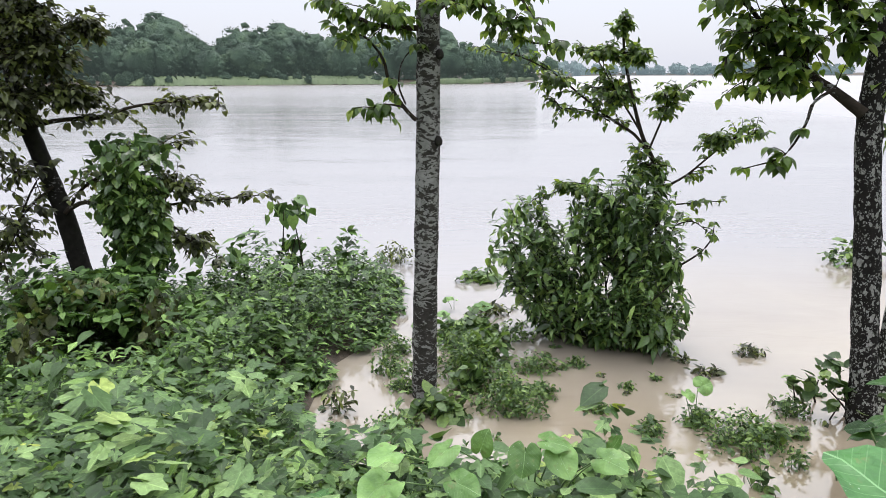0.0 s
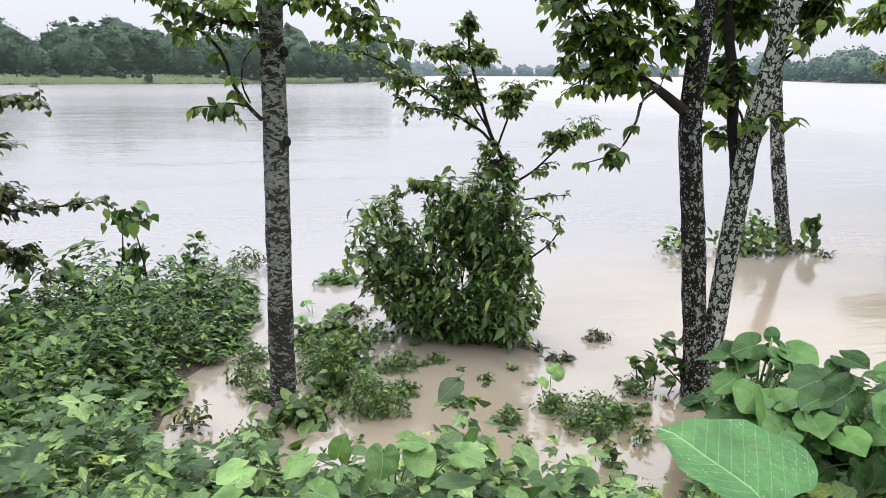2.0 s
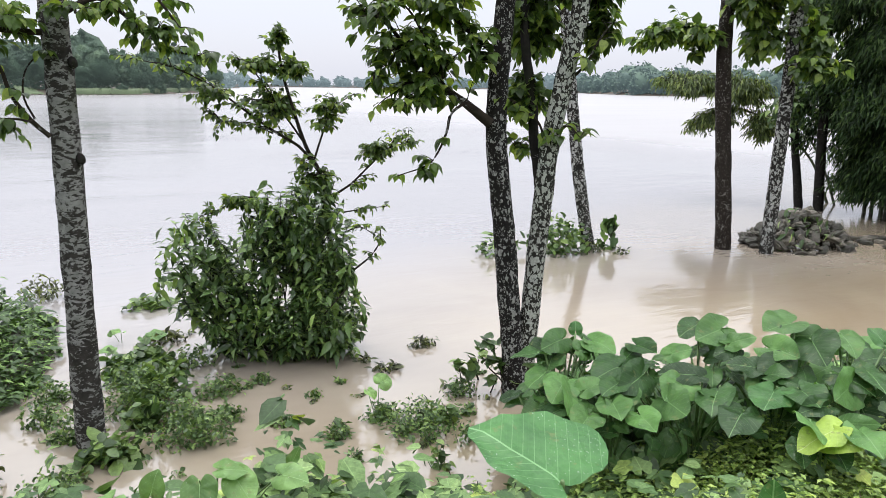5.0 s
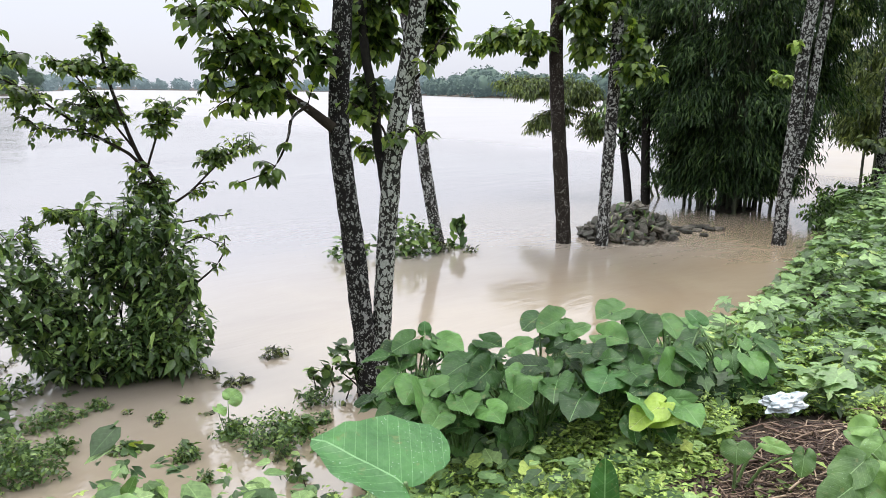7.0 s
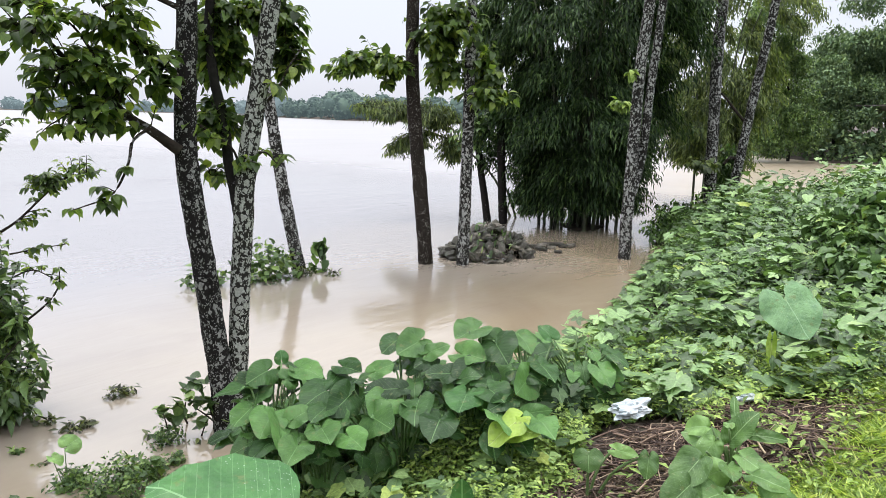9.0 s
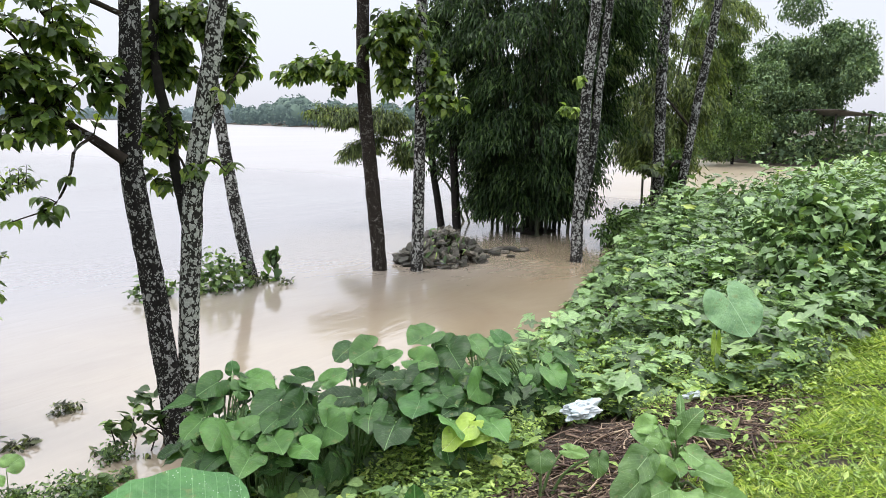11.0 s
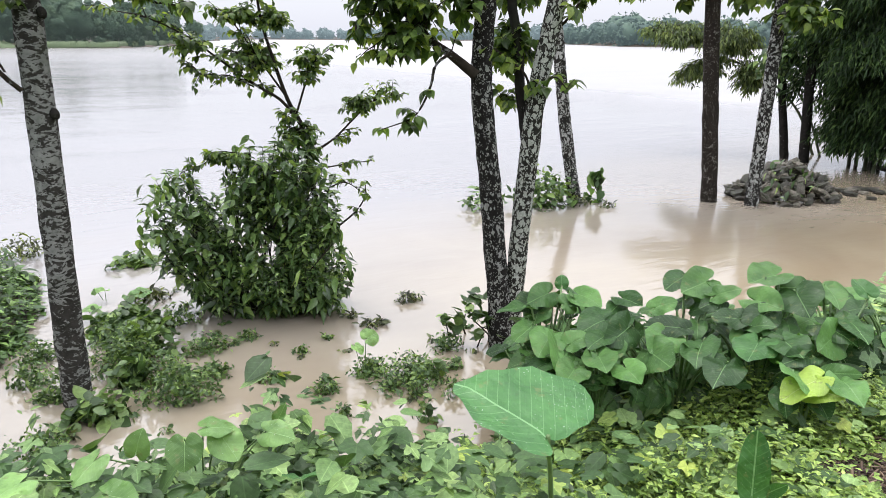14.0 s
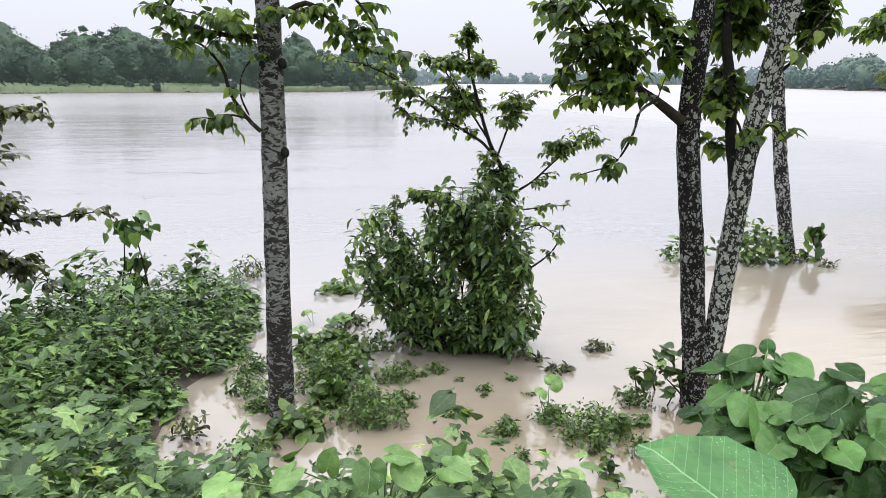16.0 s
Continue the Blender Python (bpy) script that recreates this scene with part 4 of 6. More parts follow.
# trees standing out in the water
tree("slender_tree", "slender leaning tree with pale mottled bark in open water",
     [([(6.305, 7.668, -0.025), (6.241, 7.717, 0.428), (6.155, 7.782, 1.051), (6.083, 7.835, 1.66), (6.027, 7.875, 2.181), (5.949, 7.931, 2.907), (5.904, 7.963, 3.261), (5.769, 8.055, 4.362)], 0.095, 0.07, MAT_BARK_SPECK)],
     [([(5.847, 7.881, 3.251), (5.648, 8.016, 3.466), (5.457, 8.139, 3.68)], 0.02, 0.01, 30, 0.2)],
     [((5.746, 8.071, 4.759), (1.4, 1.4, 0.9), 300)], leaf_size=0.14, seed=41, group="flooded trees")
tree("dark_tree", "straight dark-barked tree standing in the flood",
     [([(8.131, 6.897, -0.007), (8.088, 6.943, 0.766), (8.033, 7.002, 1.63), (7.978, 7.059, 2.552), (7.962, 7.075, 3.123), (7.968, 7.069, 3.921), (7.984, 7.053, 5.451)], 0.12, 0.088, MAT_BARK_FLECK)],
     [([(7.858, 6.982, 2.912), (7.695, 7.147, 3.011), (7.517, 7.318, 3.061), (7.337, 7.485, 2.998), (7.123, 7.673, 2.927)], 0.03, 0.01, 110, 0.16),
      ([(7.894, 6.945, 3.431), (8.088, 6.737, 3.595), (8.252, 6.552, 3.521), (8.413, 6.362, 3.367)], 0.03, 0.01, 90, 0.22)],
     [((7.27, 7.411, 3.047), (0.4, 0.3, 0.16), 110), ((7.566, 7.133, 3.018), (0.3, 0.3, 0.22), 90), ((8.09, 6.734, 3.397), (0.3, 0.3, 0.35), 130),
      ((7.607, 7.233, 2.743), (0.06, 0.06, 0.12), 14), ((7.974, 7.006, 5.881), (1.6, 1.6, 0.9), 380)],
     leaf_size=0.16, seed=42, group="flooded trees")
tree("mottled_tree", "tree with pale mottled bark beside the stone heap",
     [([(8.478, 6.44, -0.005), (8.488, 6.428, 0.784), (8.497, 6.417, 1.647), (8.505, 6.408, 2.484), (8.507, 6.404, 3.297), (8.507, 6.405, 3.931), (8.517, 6.392, 5.456)], 0.098, 0.075, MAT_BARK_SPECK)],
     [([(8.349, 6.282, 2.561), (8.452, 6.156, 2.644), (8.579, 5.993, 2.608)], 0.02, 0.008, 50, 0.2)],
     [((8.354, 6.739, 3.057), (0.32, 0.4, 0.5), 170), ((8.734, 6.283, 2.903), (0.28, 0.4, 0.5), 190), ((8.325, 6.62, 3.691), (0.5, 0.4, 0.4), 190),
      ((8.514, 6.077, 2.566), (0.22, 0.3, 0.14), 60), ((8.5, 6.414, 5.897), (1.6, 1.6, 0.9), 380)],
     leaf_size=0.15, seed=43, group="flooded trees")
tree("thin_dark_tree", "thin black trunk behind the stone heap",
     [([(12.502, 9.094, -0.042), (12.443, 9.169, 0.634), (12.369, 9.263, 1.373), (12.306, 9.342, 2.341), (12.247, 9.414, 3.983), (12.187, 9.487, 5.783)], 0.085, 0.06, MAT_BARK_DARK)], [],
     [((12.179, 9.18, 1.984), (0.5, 0.5, 0.6), 160), ((12.181, 9.177, 3.964), (0.9, 0.7, 1.0), 300)], leaf_size=0.17, leaf_mat=MAT_LEAF_SHRUB, seed=44, group="flooded trees")
tree("thin_dark_tree", "thin black trunk at the edge of the bamboo",
     [([(12.474, 8.633, -0.111), (12.441, 8.678, 0.798), (12.407, 8.723, 1.759), (12.376, 8.765, 2.583), (12.334, 8.82, 3.957), (12.284, 8.884, 5.72)], 0.1, 0.07, MAT_BARK_DARK)], [],
     [((12.311, 8.685, 3.947), (0.8, 0.7, 1.0), 260)], leaf_size=0.17, leaf_mat=MAT_LEAF_SHRUB, seed=45, group="flooded trees")
tree("twin_tree", "twin-stemmed tree with white lichen bark at the waterline",
     [([(10.798, 4.892, -0.019), (10.798, 4.892, 0.549), (10.804, 4.88, 1.291), (10.813, 4.862, 2.194), (10.82, 4.848, 2.984), (10.846, 4.796, 3.753), (10.854, 4.779, 4.087), (10.876, 4.734, 5.705)], 0.105, 0.078, MAT_BARK_SPECK),
      ([(10.912, 4.887, 1.053), (10.961, 4.787, 1.655), (10.982, 4.745, 2.375), (10.997, 4.714, 2.991), (11.019, 4.668, 3.592), (11.032, 4.64, 4.098), (11.093, 4.508, 5.556)], 0.072, 0.058, MAT_BARK_SPECK)],
     [([(10.639, 4.763, 2.283), (10.552, 4.934, 2.454), (10.491, 5.05, 2.495)], 0.01, 0.006, 0, 0.1)],
     [((10.434, 4.944, 2.52), (0.16, 0.16, 0.12), 40), ((10.579, 4.881, 2.989), (0.08, 0.08, 0.09), 16), ((10.896, 4.692, 6.17), (1.6, 1.6, 0.9), 380)],
     leaf_size=0.12, leaf_mat=MAT_LEAF_HERB, seed=46, group="flooded trees")
tree("bank_tree", "dark straight tree with white specks on the weedy bank",
     [([(14.579, 4.973, -0.017), (14.566, 5.008, 0.959), (14.555, 5.036, 2.092), (14.541, 5.072, 3.302), (14.542, 5.071, 4.265), (14.547, 5.058, 4.58), (14.532, 5.096, 6.222)], 0.125, 0.095, MAT_BARK_SPECK)], [],
     [((14.137, 5.008, 1.432), (0.4, 0.4, 0.16), 80), ((14.507, 5.161, 7.022), (1.8, 1.8, 0.9), 380)], leaf_size=0.14, leaf_mat=MAT_LEAF_BAMBOO_PALE, seed=47, group="bank trees")
tree("leaning_tree", "leaning tree with white-flecked bark on the bank",
     [([(14.677, 4.706, -0.041), (14.711, 4.61, 0.753), (14.75, 4.497, 1.774), (14.787, 4.387, 2.762), (14.827, 4.262, 3.718), (14.857, 4.169, 4.542), (14.902, 4.025, 6.029)], 0.098, 0.075, MAT_BARK_SPECK)],
     [([(14.741, 4.522, 1.494), (14.681, 4.695, 1.543), (14.642, 4.802, 1.403)], 0.04, 0.03, 0, 0.1), ([(14.965, 4.486, 2.161), (14.87, 4.761, 2.489), (14.81, 4.927, 2.709), (14.749, 5.09, 2.874)], 0.035, 0.02, 0, 0.1)],
     [((14.862, 4.153, 6.911), (1.8, 1.8, 0.9), 380)], leaf_size=0.15, seed=48, group="bank trees")

# ---- the shrub in the shallows and the sapling growing through it ----
tree(
    "sapling", "young tree with drooping pale green leaves growing out of a shrub",
    [([(1.899, 5.488, -0.033), (1.849, 5.504, 0.738), (1.788, 5.522, 1.324), (1.757, 5.532, 1.538), (1.65, 5.562, 1.77), (1.539, 5.591, 2.16), (1.48, 5.606, 2.43), (1.454, 5.612, 2.738)], 0.03, 0.008, MAT_TWIG)],
    [
        ([(1.743, 5.484, 1.544), (1.595, 5.525, 1.75), (1.388, 5.577, 1.886), (1.154, 5.626, 2.068), (0.918, 5.665, 2.252), (0.636, 5.701, 2.389), (0.354, 5.723, 2.445)], 0.016, 0.004, 110, 0.09),
        ([(1.664, 5.61, 1.766), (1.443, 5.666, 2.113), (1.296, 5.699, 2.342), (1.178, 5.723, 2.457)], 0.01, 0.004, 60, 0.09),
        ([(1.696, 5.445, 1.655), (1.785, 5.419, 1.917), (1.857, 5.396, 2.074), (1.984, 5.355, 2.172)], 0.01, 0.004, 60, 0.07),
        ([(1.804, 5.413, 1.318), (1.985, 5.354, 1.443), (2.147, 5.296, 1.611), (2.3, 5.237, 1.751), (2.468, 5.166, 1.779)], 0.012, 0.004, 90, 0.08),
        ([(1.919, 5.377, 1.196), (2.104, 5.312, 1.226), (2.272, 5.248, 1.247)], 0.007, 0.003, 14, 0.04),
        ([(1.977, 5.357, 0.667), (2.128, 5.303, 0.799), (2.202, 5.276, 0.916), (2.217, 5.27, 1.027)], 0.01, 0.004, 12, 0.05),
        ([(1.91, 5.379, 1.014), (2.055, 5.33, 1.062), (2.185, 5.282, 0.977)], 0.007, 0.003, 16, 0.06),
        ([(1.316, 5.542, 1.322), (1.084, 5.588, 1.339), (0.923, 5.614, 1.238), (0.78, 5.634, 1.2)], 0.008, 0.003, 40, 0.06),
        ([(1.378, 5.527, 1.866), (1.195, 5.567, 1.956), (1.013, 5.6, 1.954), (0.942, 5.611, 2.023)], 0.007, 0.003, 40, 0.07),
    ],
    [
        ((1.469, 5.609, 2.629), (0.10, 0.12, 0.14), 60), ((1.304, 5.646, 2.432), (0.22, 0.2, 0.12), 90), ((1.59, 5.578, 2.407), (0.16, 0.2, 0.14), 80),
        ((1.432, 5.618, 2.114), (0.3, 0.25, 0.2), 130), ((0.943, 5.662, 2.206), (0.22, 0.2, 0.12), 60), ((1.81, 5.464, 2.072), (0.16, 0.2, 0.14), 50),
        ((2.184, 5.282, 1.747), (0.16, 0.16, 0.09), 50), ((1.704, 5.443, 1.525), (0.22, 0.25, 0.12), 80), ((1.131, 5.579, 1.316), (0.2, 0.2, 0.1), 50),
        ((1.611, 5.469, 1.639), (0.14, 0.2, 0.08), 20),
    ],
    leaf_size=0.062, hang=0.38, seed=51, dense=1.35,
)


def shrub(name, label, at, blobs, stems, leaf, size, mat, seed, hang=0.55, group="", category="shrub", shoots=0):
    rng = np.random.default_rng(seed)
    ob = thing(name, at, label, category, group)
    for k in range(stems):
        c = np.array(blobs[k % len(blobs)][0])
        b = np.array(at) + np.array([rng.normal() * 0.18, rng.normal() * 0.12, -0.25])
        tip = c + rng.normal(size=3) * np.array(blobs[k % len(blobs)][1]) * 0.5
        part("stem", *tube([b, (b + tip) / 2 + rng.normal(size=3) * 0.06, tip], 0.012, 0.004, 5, 9), MAT_TWIG, ob)
    pos = np.vstack([blob(rng, c, r, max(3, n // (13 if shoots else 5)), 0.25) for c, r, n in blobs])
    pos = sprigs(rng, pos, 10 if len(pos) > 60 else 5, size * 0.42)
    pos[:, 2] = np.maximum(pos[:, 2], 0.03)
    part("foliage", *leaves_at(leaf, pos, rng, size, hang), mat, ob)
    for k in range(shoots):
        c, r, _ = blobs[rng.choice(len(blobs), p=np.array([b[2] for b in blobs]) / sum(b[2] for b in blobs))]
        d = rng.normal(size=3) + [0, 0, 0.25]
        d /= np.linalg.norm(d)
        tip = np.array(c) + d * np.array(r) * rng.uniform(0.8, 1.15)
        tip[2] = max(tip[2], 0.1)
        root = np.array([at[0] * 0.5 + tip[0] * 0.5 + 0.08 * rng.normal(), at[1] * 0.4 + tip[1] * 0.6, max(0.0, tip[2] - rng.uniform(0.35, 0.6))])
        pts = [root, (root + tip) / 2 + 0.15 * (tip - root) * [1, 1, 0], tip]
        sh = part("shoot", *tube(pts, 0.006, 0.002, 4, 7), MAT_TWIG, ob)
        line = spline(pts, 40)
        idx = np.repeat(np.arange(9, 40, 3), 3)
        turn = np.arange(len(idx)) * 2.4 + rng.uniform(0, 6)
        lift = np.interp(idx, [9, 39], [-0.5, 0.25]) + 0.3 * rng.normal(size=len(idx))
        along = np.stack([np.cos(turn), np.sin(turn), lift], 1)
        up = np.array([0, 0, 1.0]) + np.stack([np.cos(turn), np.sin(turn), 0 * turn], 1) * 0.4 + 0.25 * rng.normal(size=(len(idx), 3))
        part("shoot_leaves", *scatter(leaf, line[idx], along, up, size * np.interp(idx, [9, 39], [1.25, 0.7]) * rng.uniform(0.75, 1.2, len(idx))), mat, sh)
    return ob


shrub("shrub", "dense dark green shrub with pointed leaves standing in water", (1.384, 5.543, 0.0),
      [((0.785, 5.533, 0.63), (0.30, 0.36, 0.38), 560), ((1.293, 5.546, 0.829), (0.36, 0.4, 0.40), 700), ((1.639, 5.254, 1.041), (0.28, 0.4, 0.42), 640),
       ((1.694, 5.185, 0.628), (0.26, 0.36, 0.40), 560), ((1.10, 5.334, 0.40), (0.33, 0.34, 0.26), 480), ((1.515, 5.133, 0.36), (0.33, 0.33, 0.24), 400),
       ((0.702, 5.543, 1.029), (0.2, 0.25, 0.2), 150), ((1.299, 5.443, 1.242), (0.18, 0.25, 0.2), 180), ((1.646, 5.356, 1.351), (0.24, 0.25, 0.2), 260),
       ((1.905, 5.276, 0.354), (0.14, 0.2, 0.25), 130), ((1.72, 5.02, 0.2), (0.22, 0.2, 0.16), 150), ((0.513, 5.562, 0.826), (0.12, 0.2, 0.14), 60)],
      26, SHRUB_LEAF, 0.088, MAT_LEAF_SHRUB, 61, 0.35, shoots=175)

# ---- bamboo ----
def bamboo(name, label, centre, width, culms, height, sprays, mat, seed, low=0.5, leaf_size=0.21, droop=0.3):
    """Culms close together at the foot, and drooping sprays of narrow leaves that hide them higher up."""
    rng = np.random.default_rng(seed)
    c = np.array(centre, float)
    ob = thing(name, centre, label, "bamboo")
    for k in range(culms):
        a, r = rng.uniform(0, 2 * math.pi), math.sqrt(rng.uniform())
        b = c + [0.55 * width * r * math.cos(a), 0.55 * width * r * math.sin(a), -0.4]
        out = width * r * 0.9 * np.array([math.cos(a), math.sin(a), 0])
        h = height * rng.uniform(0.75, 1.0)
        part("culm", *tube([b, b + out * 0.12 + [0, 0, h * 0.4], b + out * 0.5 + [0, 0, h * 0.75], b + out + [0, 0, h * 0.95]], 0.04, 0.014, 6, 12), MAT_CULM, ob)
    plumes, per = sprays // 30, 300
    z = low + (height - low) * rng.uniform(0, 1, plumes) ** 1.45
    a = rng.uniform(0, 2 * math.pi, plumes)
    reach = width * (0.66 + 0.69 * np.clip((z - low) / 2.6, 0, 1) ** 0.7) * (1 + 0.16 * np.sin(3.1 * z + rng.uniform(0, 6)))
    ln = rng.uniform(0.45, 0.95, plumes)
    r = np.maximum(reach * (1 + 0.18 * np.sin(3 * a + 1.3 * z)) * rng.uniform(0.25, 1.0, plumes) ** 0.5 - 0.7 * ln, 0.05)
    root = c + np.stack([r * np.cos(a), r * np.sin(a), z + 0.25 * ln], 1)
    a2 = a + 0.5 * rng.normal(size=plumes)
    out = np.stack([np.cos(a2), np.sin(a2), np.zeros(plumes)], 1)
    u = rng.uniform(0, 1, (plumes, per, 1)) ** 0.8
    lift = ln[:, None, None] * (0.30 * u - (0.75 + droop) * u**2) * np.array([0, 0, 1.0])
    fan = rng.normal(size=(plumes, per, 3)) * np.array([1, 1, 0.7]) * (0.04 + 0.09 * u)
    p = (root[:, None] + out[:, None] * (ln[:, None, None] * u) + lift + fan).reshape(-1, 3)
    keep = p[:, 2] > 0.22 + 0.25 * np.sin(5 * np.repeat(a, per)) ** 2
    p = p[keep]
    n = len(p)
    aa = np.repeat(a2, per)[keep] + rng.normal(size=n) * 0.9
    dn = np.clip(0.75 + 0.35 * rng.normal(size=n), -0.3, 1.45)
    along = np.stack([np.cos(aa) * np.cos(dn), np.sin(aa) * np.cos(dn), -np.sin(dn)], 1)
    up = np.stack([np.cos(aa) * np.sin(dn), np.sin(aa) * np.sin(dn), np.cos(dn)], 1) + 0.35 * rng.normal(size=(n, 3))
    part("foliage", *scatter(LANCE, p, along, up, leaf_size * rng.uniform(0.6, 1.2, n)), mat, ob)
    return ob


bamboo("bamboo_clump", "tall dense dark green bamboo clump rooted in the flood", (13.4, 7.35, 0.0), 1.55, 40, 6.5, 14500, MAT_LEAF_BAMBOO, 71, 0.55, 0.15)
bamboo("bamboo_clump", "yellowish green bamboo clump beyond the inlet mouth", (19.8, 7.2, 0.0), 1.5, 7, 6.5, 4400, MAT_LEAF_BAMBOO_PALE, 72, 1.35, 0.18)
tree("arching_bamboo", "feathery pale bamboo arching out over the river",
     [([(13.385, 8.91, -0.123), (13.094, 9.308, 1.093), (12.601, 9.928, 2.026), (11.92, 10.692, 2.505), (11.112, 11.486, 2.544)], 0.03, 0.008, MAT_CULM), ([(13.471, 9.134, -0.09), (13.177, 9.528, 0.946), (12.592, 10.247, 1.699), (11.981, 10.918, 1.874), (11.62, 11.281, 1.61)], 0.03, 0.008, MAT_CULM)],
     [([(12.601, 9.928, 2.026), (12.264, 10.318, 2.329), (11.567, 11.053, 2.434), (11.019, 11.57, 2.419)], 0.012, 0.004, 300, 0.16), ([(12.516, 10.182, 1.703), (12.172, 10.568, 1.883), (11.821, 10.939, 1.684), (11.55, 11.209, 1.424)], 0.012, 0.004, 150, 0.16)],
     [((11.567, 11.052, 2.372), (0.8, 0.6, 0.28), 420), ((12.18, 10.411, 2.264), (0.7, 0.6, 0.4), 420), ((11.911, 10.847, 1.686), (0.5, 0.5, 0.25), 190), ((12.442, 10.115, 1.58), (0.35, 0.4, 0.5), 190)],
     leaf=LANCE, leaf_mat=MAT_LEAF_BAMBOO_PALE, leaf_size=0.15, hang=0.75, seed=73, category="bamboo", dense=3.2)

# ---- heap of stones ----
def stone_heap(at, seed):
    rng = np.random.default_rng(seed)
    ob = thing("stone_heap", at, "heap of dark mossy broken stones half under water", "stone heap")
    shapes = []
    for k in range(6):
        bm = bmesh.new()
        bmesh.ops.create_icosphere(bm, subdivisions=1, radius=1.0)
        for v in bm.verts:
            v.co = Vector((v.co.x * 1.15, v.co.y * 0.8, max(-0.6, min(0.6, v.co.z)) * 0.55)) * (1 + 0.45 * noise.noise(v.co * 1.9 + Vector((k * 9, 0, 0))))
        me = bpy.data.meshes.new("stone")
        bm.to_mesh(me)
        bm.free()
        me.materials.append(MAT_STONE)
        shapes.append(me)
    for k in range(240):
        a, r = rng.uniform(0, 2 * math.pi), math.sqrt(rng.uniform(0, 1))
        x, y = 0.85 * r * math.cos(a), 0.7 * r * math.sin(a)
        z = 0.54 * (1 - r) ** 0.8 * rng.uniform(0.85, 1.05)
        st = new("stone", shapes[k % 6])
        st.parent = ob
        st.location, st.rotation_euler = (x, y, z), (rng.normal() * 0.5, rng.normal() * 0.5, rng.uniform(0, 6.28))
        s = rng.uniform(0.05, 0.125)
        st.scale = (s, s, s)
    for k in range(26):
        st = new("stone", shapes[k % 6])
        st.parent = ob
        st.location = (0.8 + rng.uniform(0, 0.9), -0.35 + rng.normal() * 0.18, 0.03)
        s = rng.uniform(0.05, 0.10)
        st.scale, st.rotation_euler = (s, s, s), (0, 0, rng.uniform(0, 6.28))
    p = blob(rng, (at[0] - 0.25, at[1] - 0.25, 0.3), (0.45, 0.4, 0.28), 70, 0.75)
    part("creeper", *leaves_at(OVAL, p, rng, 0.11, 0.4), MAT_LEAF_SHRUB, ob, "creeper over the stones")
    return ob


stone_heap((9.432, 6.695, 0.0), 81)


# ---- plant cover of the bank and the mound ----
def cover(name, label, n, box, keep, height, leaf, size, mat, seed, hang=0.15, spread=0.07, vary=0.4, tilt=0.3, swing=0.17):
    """Low plants over a stretch of ground: each plant has its height and holds a dozen leaves in tiers."""
    rng = np.random.default_rng(seed)
    m = n // 12
    px, py = rng.uniform(box[0], box[1], m), rng.uniform(box[2], box[3], m)
    tall = rng.uniform(0.3, 1.15, m) * (1 + 0.38 * np.sin(5.3 * px + 2.0 * np.sin(4.1 * py)) * np.sin(4.7 * py + 1.1 * np.sin(3.3 * px)) + 0.3 * np.sin(15.1 * px + 2 * np.sin(6 * py)) * np.sin(13.7 * py))
    tall = np.minimum(tall, 1.3)
    k = np.repeat(np.arange(m), 12)
    dx, dy = rng.normal(size=(2, len(k))) * spread
    x, y = px[k] + dx, py[k] + dy
    ok = keep(x, y)
    x, y, k = x[ok], y[ok], k[ok]
    r2 = (dx[ok] ** 2 + dy[ok] ** 2) / spread**2
    g = np.maximum(ground_height(x, y), 0.0)
    z = g + 0.015 + height(x, y) * tall[k] * 1.15 * np.clip(1.05 - 0.10 * r2, 0.3, 1) * (1 - 0.8 * rng.uniform(0, 1, len(x)) ** 2.2)
    v, f = leaves_at(leaf, np.stack([x, y, z], 1), rng, size, hang, tilt, vary, swing)
    uv = np.tile(leaf[0][:, :2], (len(x), 1))
    return tagged(mesh_object(name, v, f, mat, True, uv), label, "plants", kind="stuff")


def wobble(x, y, a=1.0, s=1.0):
    return a * (np.sin(1.9 * s * x + 1.3 * np.sin(1.1 * s * y)) * np.cos(1.7 * s * y + 0.7 * s * x) + 0.5 * np.sin(4.3 * s * x + 3.1 * s * y))


def shore_d(x, y):
    return np.interp(x, SHORE_X, SHORE_Y) - y


def mound_h(x, y):
    lip = 0.12 * np.exp(-(((x + 2.7) / 0.9) ** 2) - ((y - 4.9) / 0.55) ** 2)
    return (0.33 + 0.13 * wobble(x, y, 1.0, 1.3) + 0.05 * wobble(x, y, 1.0, 3.1)) * np.clip(mound_in(x, y) / 0.45 + 0.2, 0.2, 1) + lip


def mound_keep(x, y):
    far, aside = np.hypot(x - 0.05, y + 0.42), 0.888 * (x - 0.05) + 0.461 * (y + 0.42)
    hollow = (np.abs(aside) < 0.21 + 0.05 * np.sin(9 * far)) & (far > 4.98) & (far < 5.75)
    return (mound_in(x, y) + 0.1 * wobble(x, y, 1.0, 2.6) > 0) & ~hollow


MOUND_BOX = (-6.5, -0.3, 1.7, 7.5)
cover("mound_creepers", "tangled dark green creepers covering a low mound in the flood", 50000, MOUND_BOX, mound_keep, mound_h, OVAL_S, 0.066, MAT_LEAF_MOUND, 91, 0.06, tilt=0.22)
cover("mound_ferns", "fine fern leaflets among the creepers", 50000, MOUND_BOX, mound_keep, lambda x, y: mound_h(x, y) * 0.95, TINY, 0.04, MAT_LEAF_MOUND, 101, 0.06, tilt=0.22)
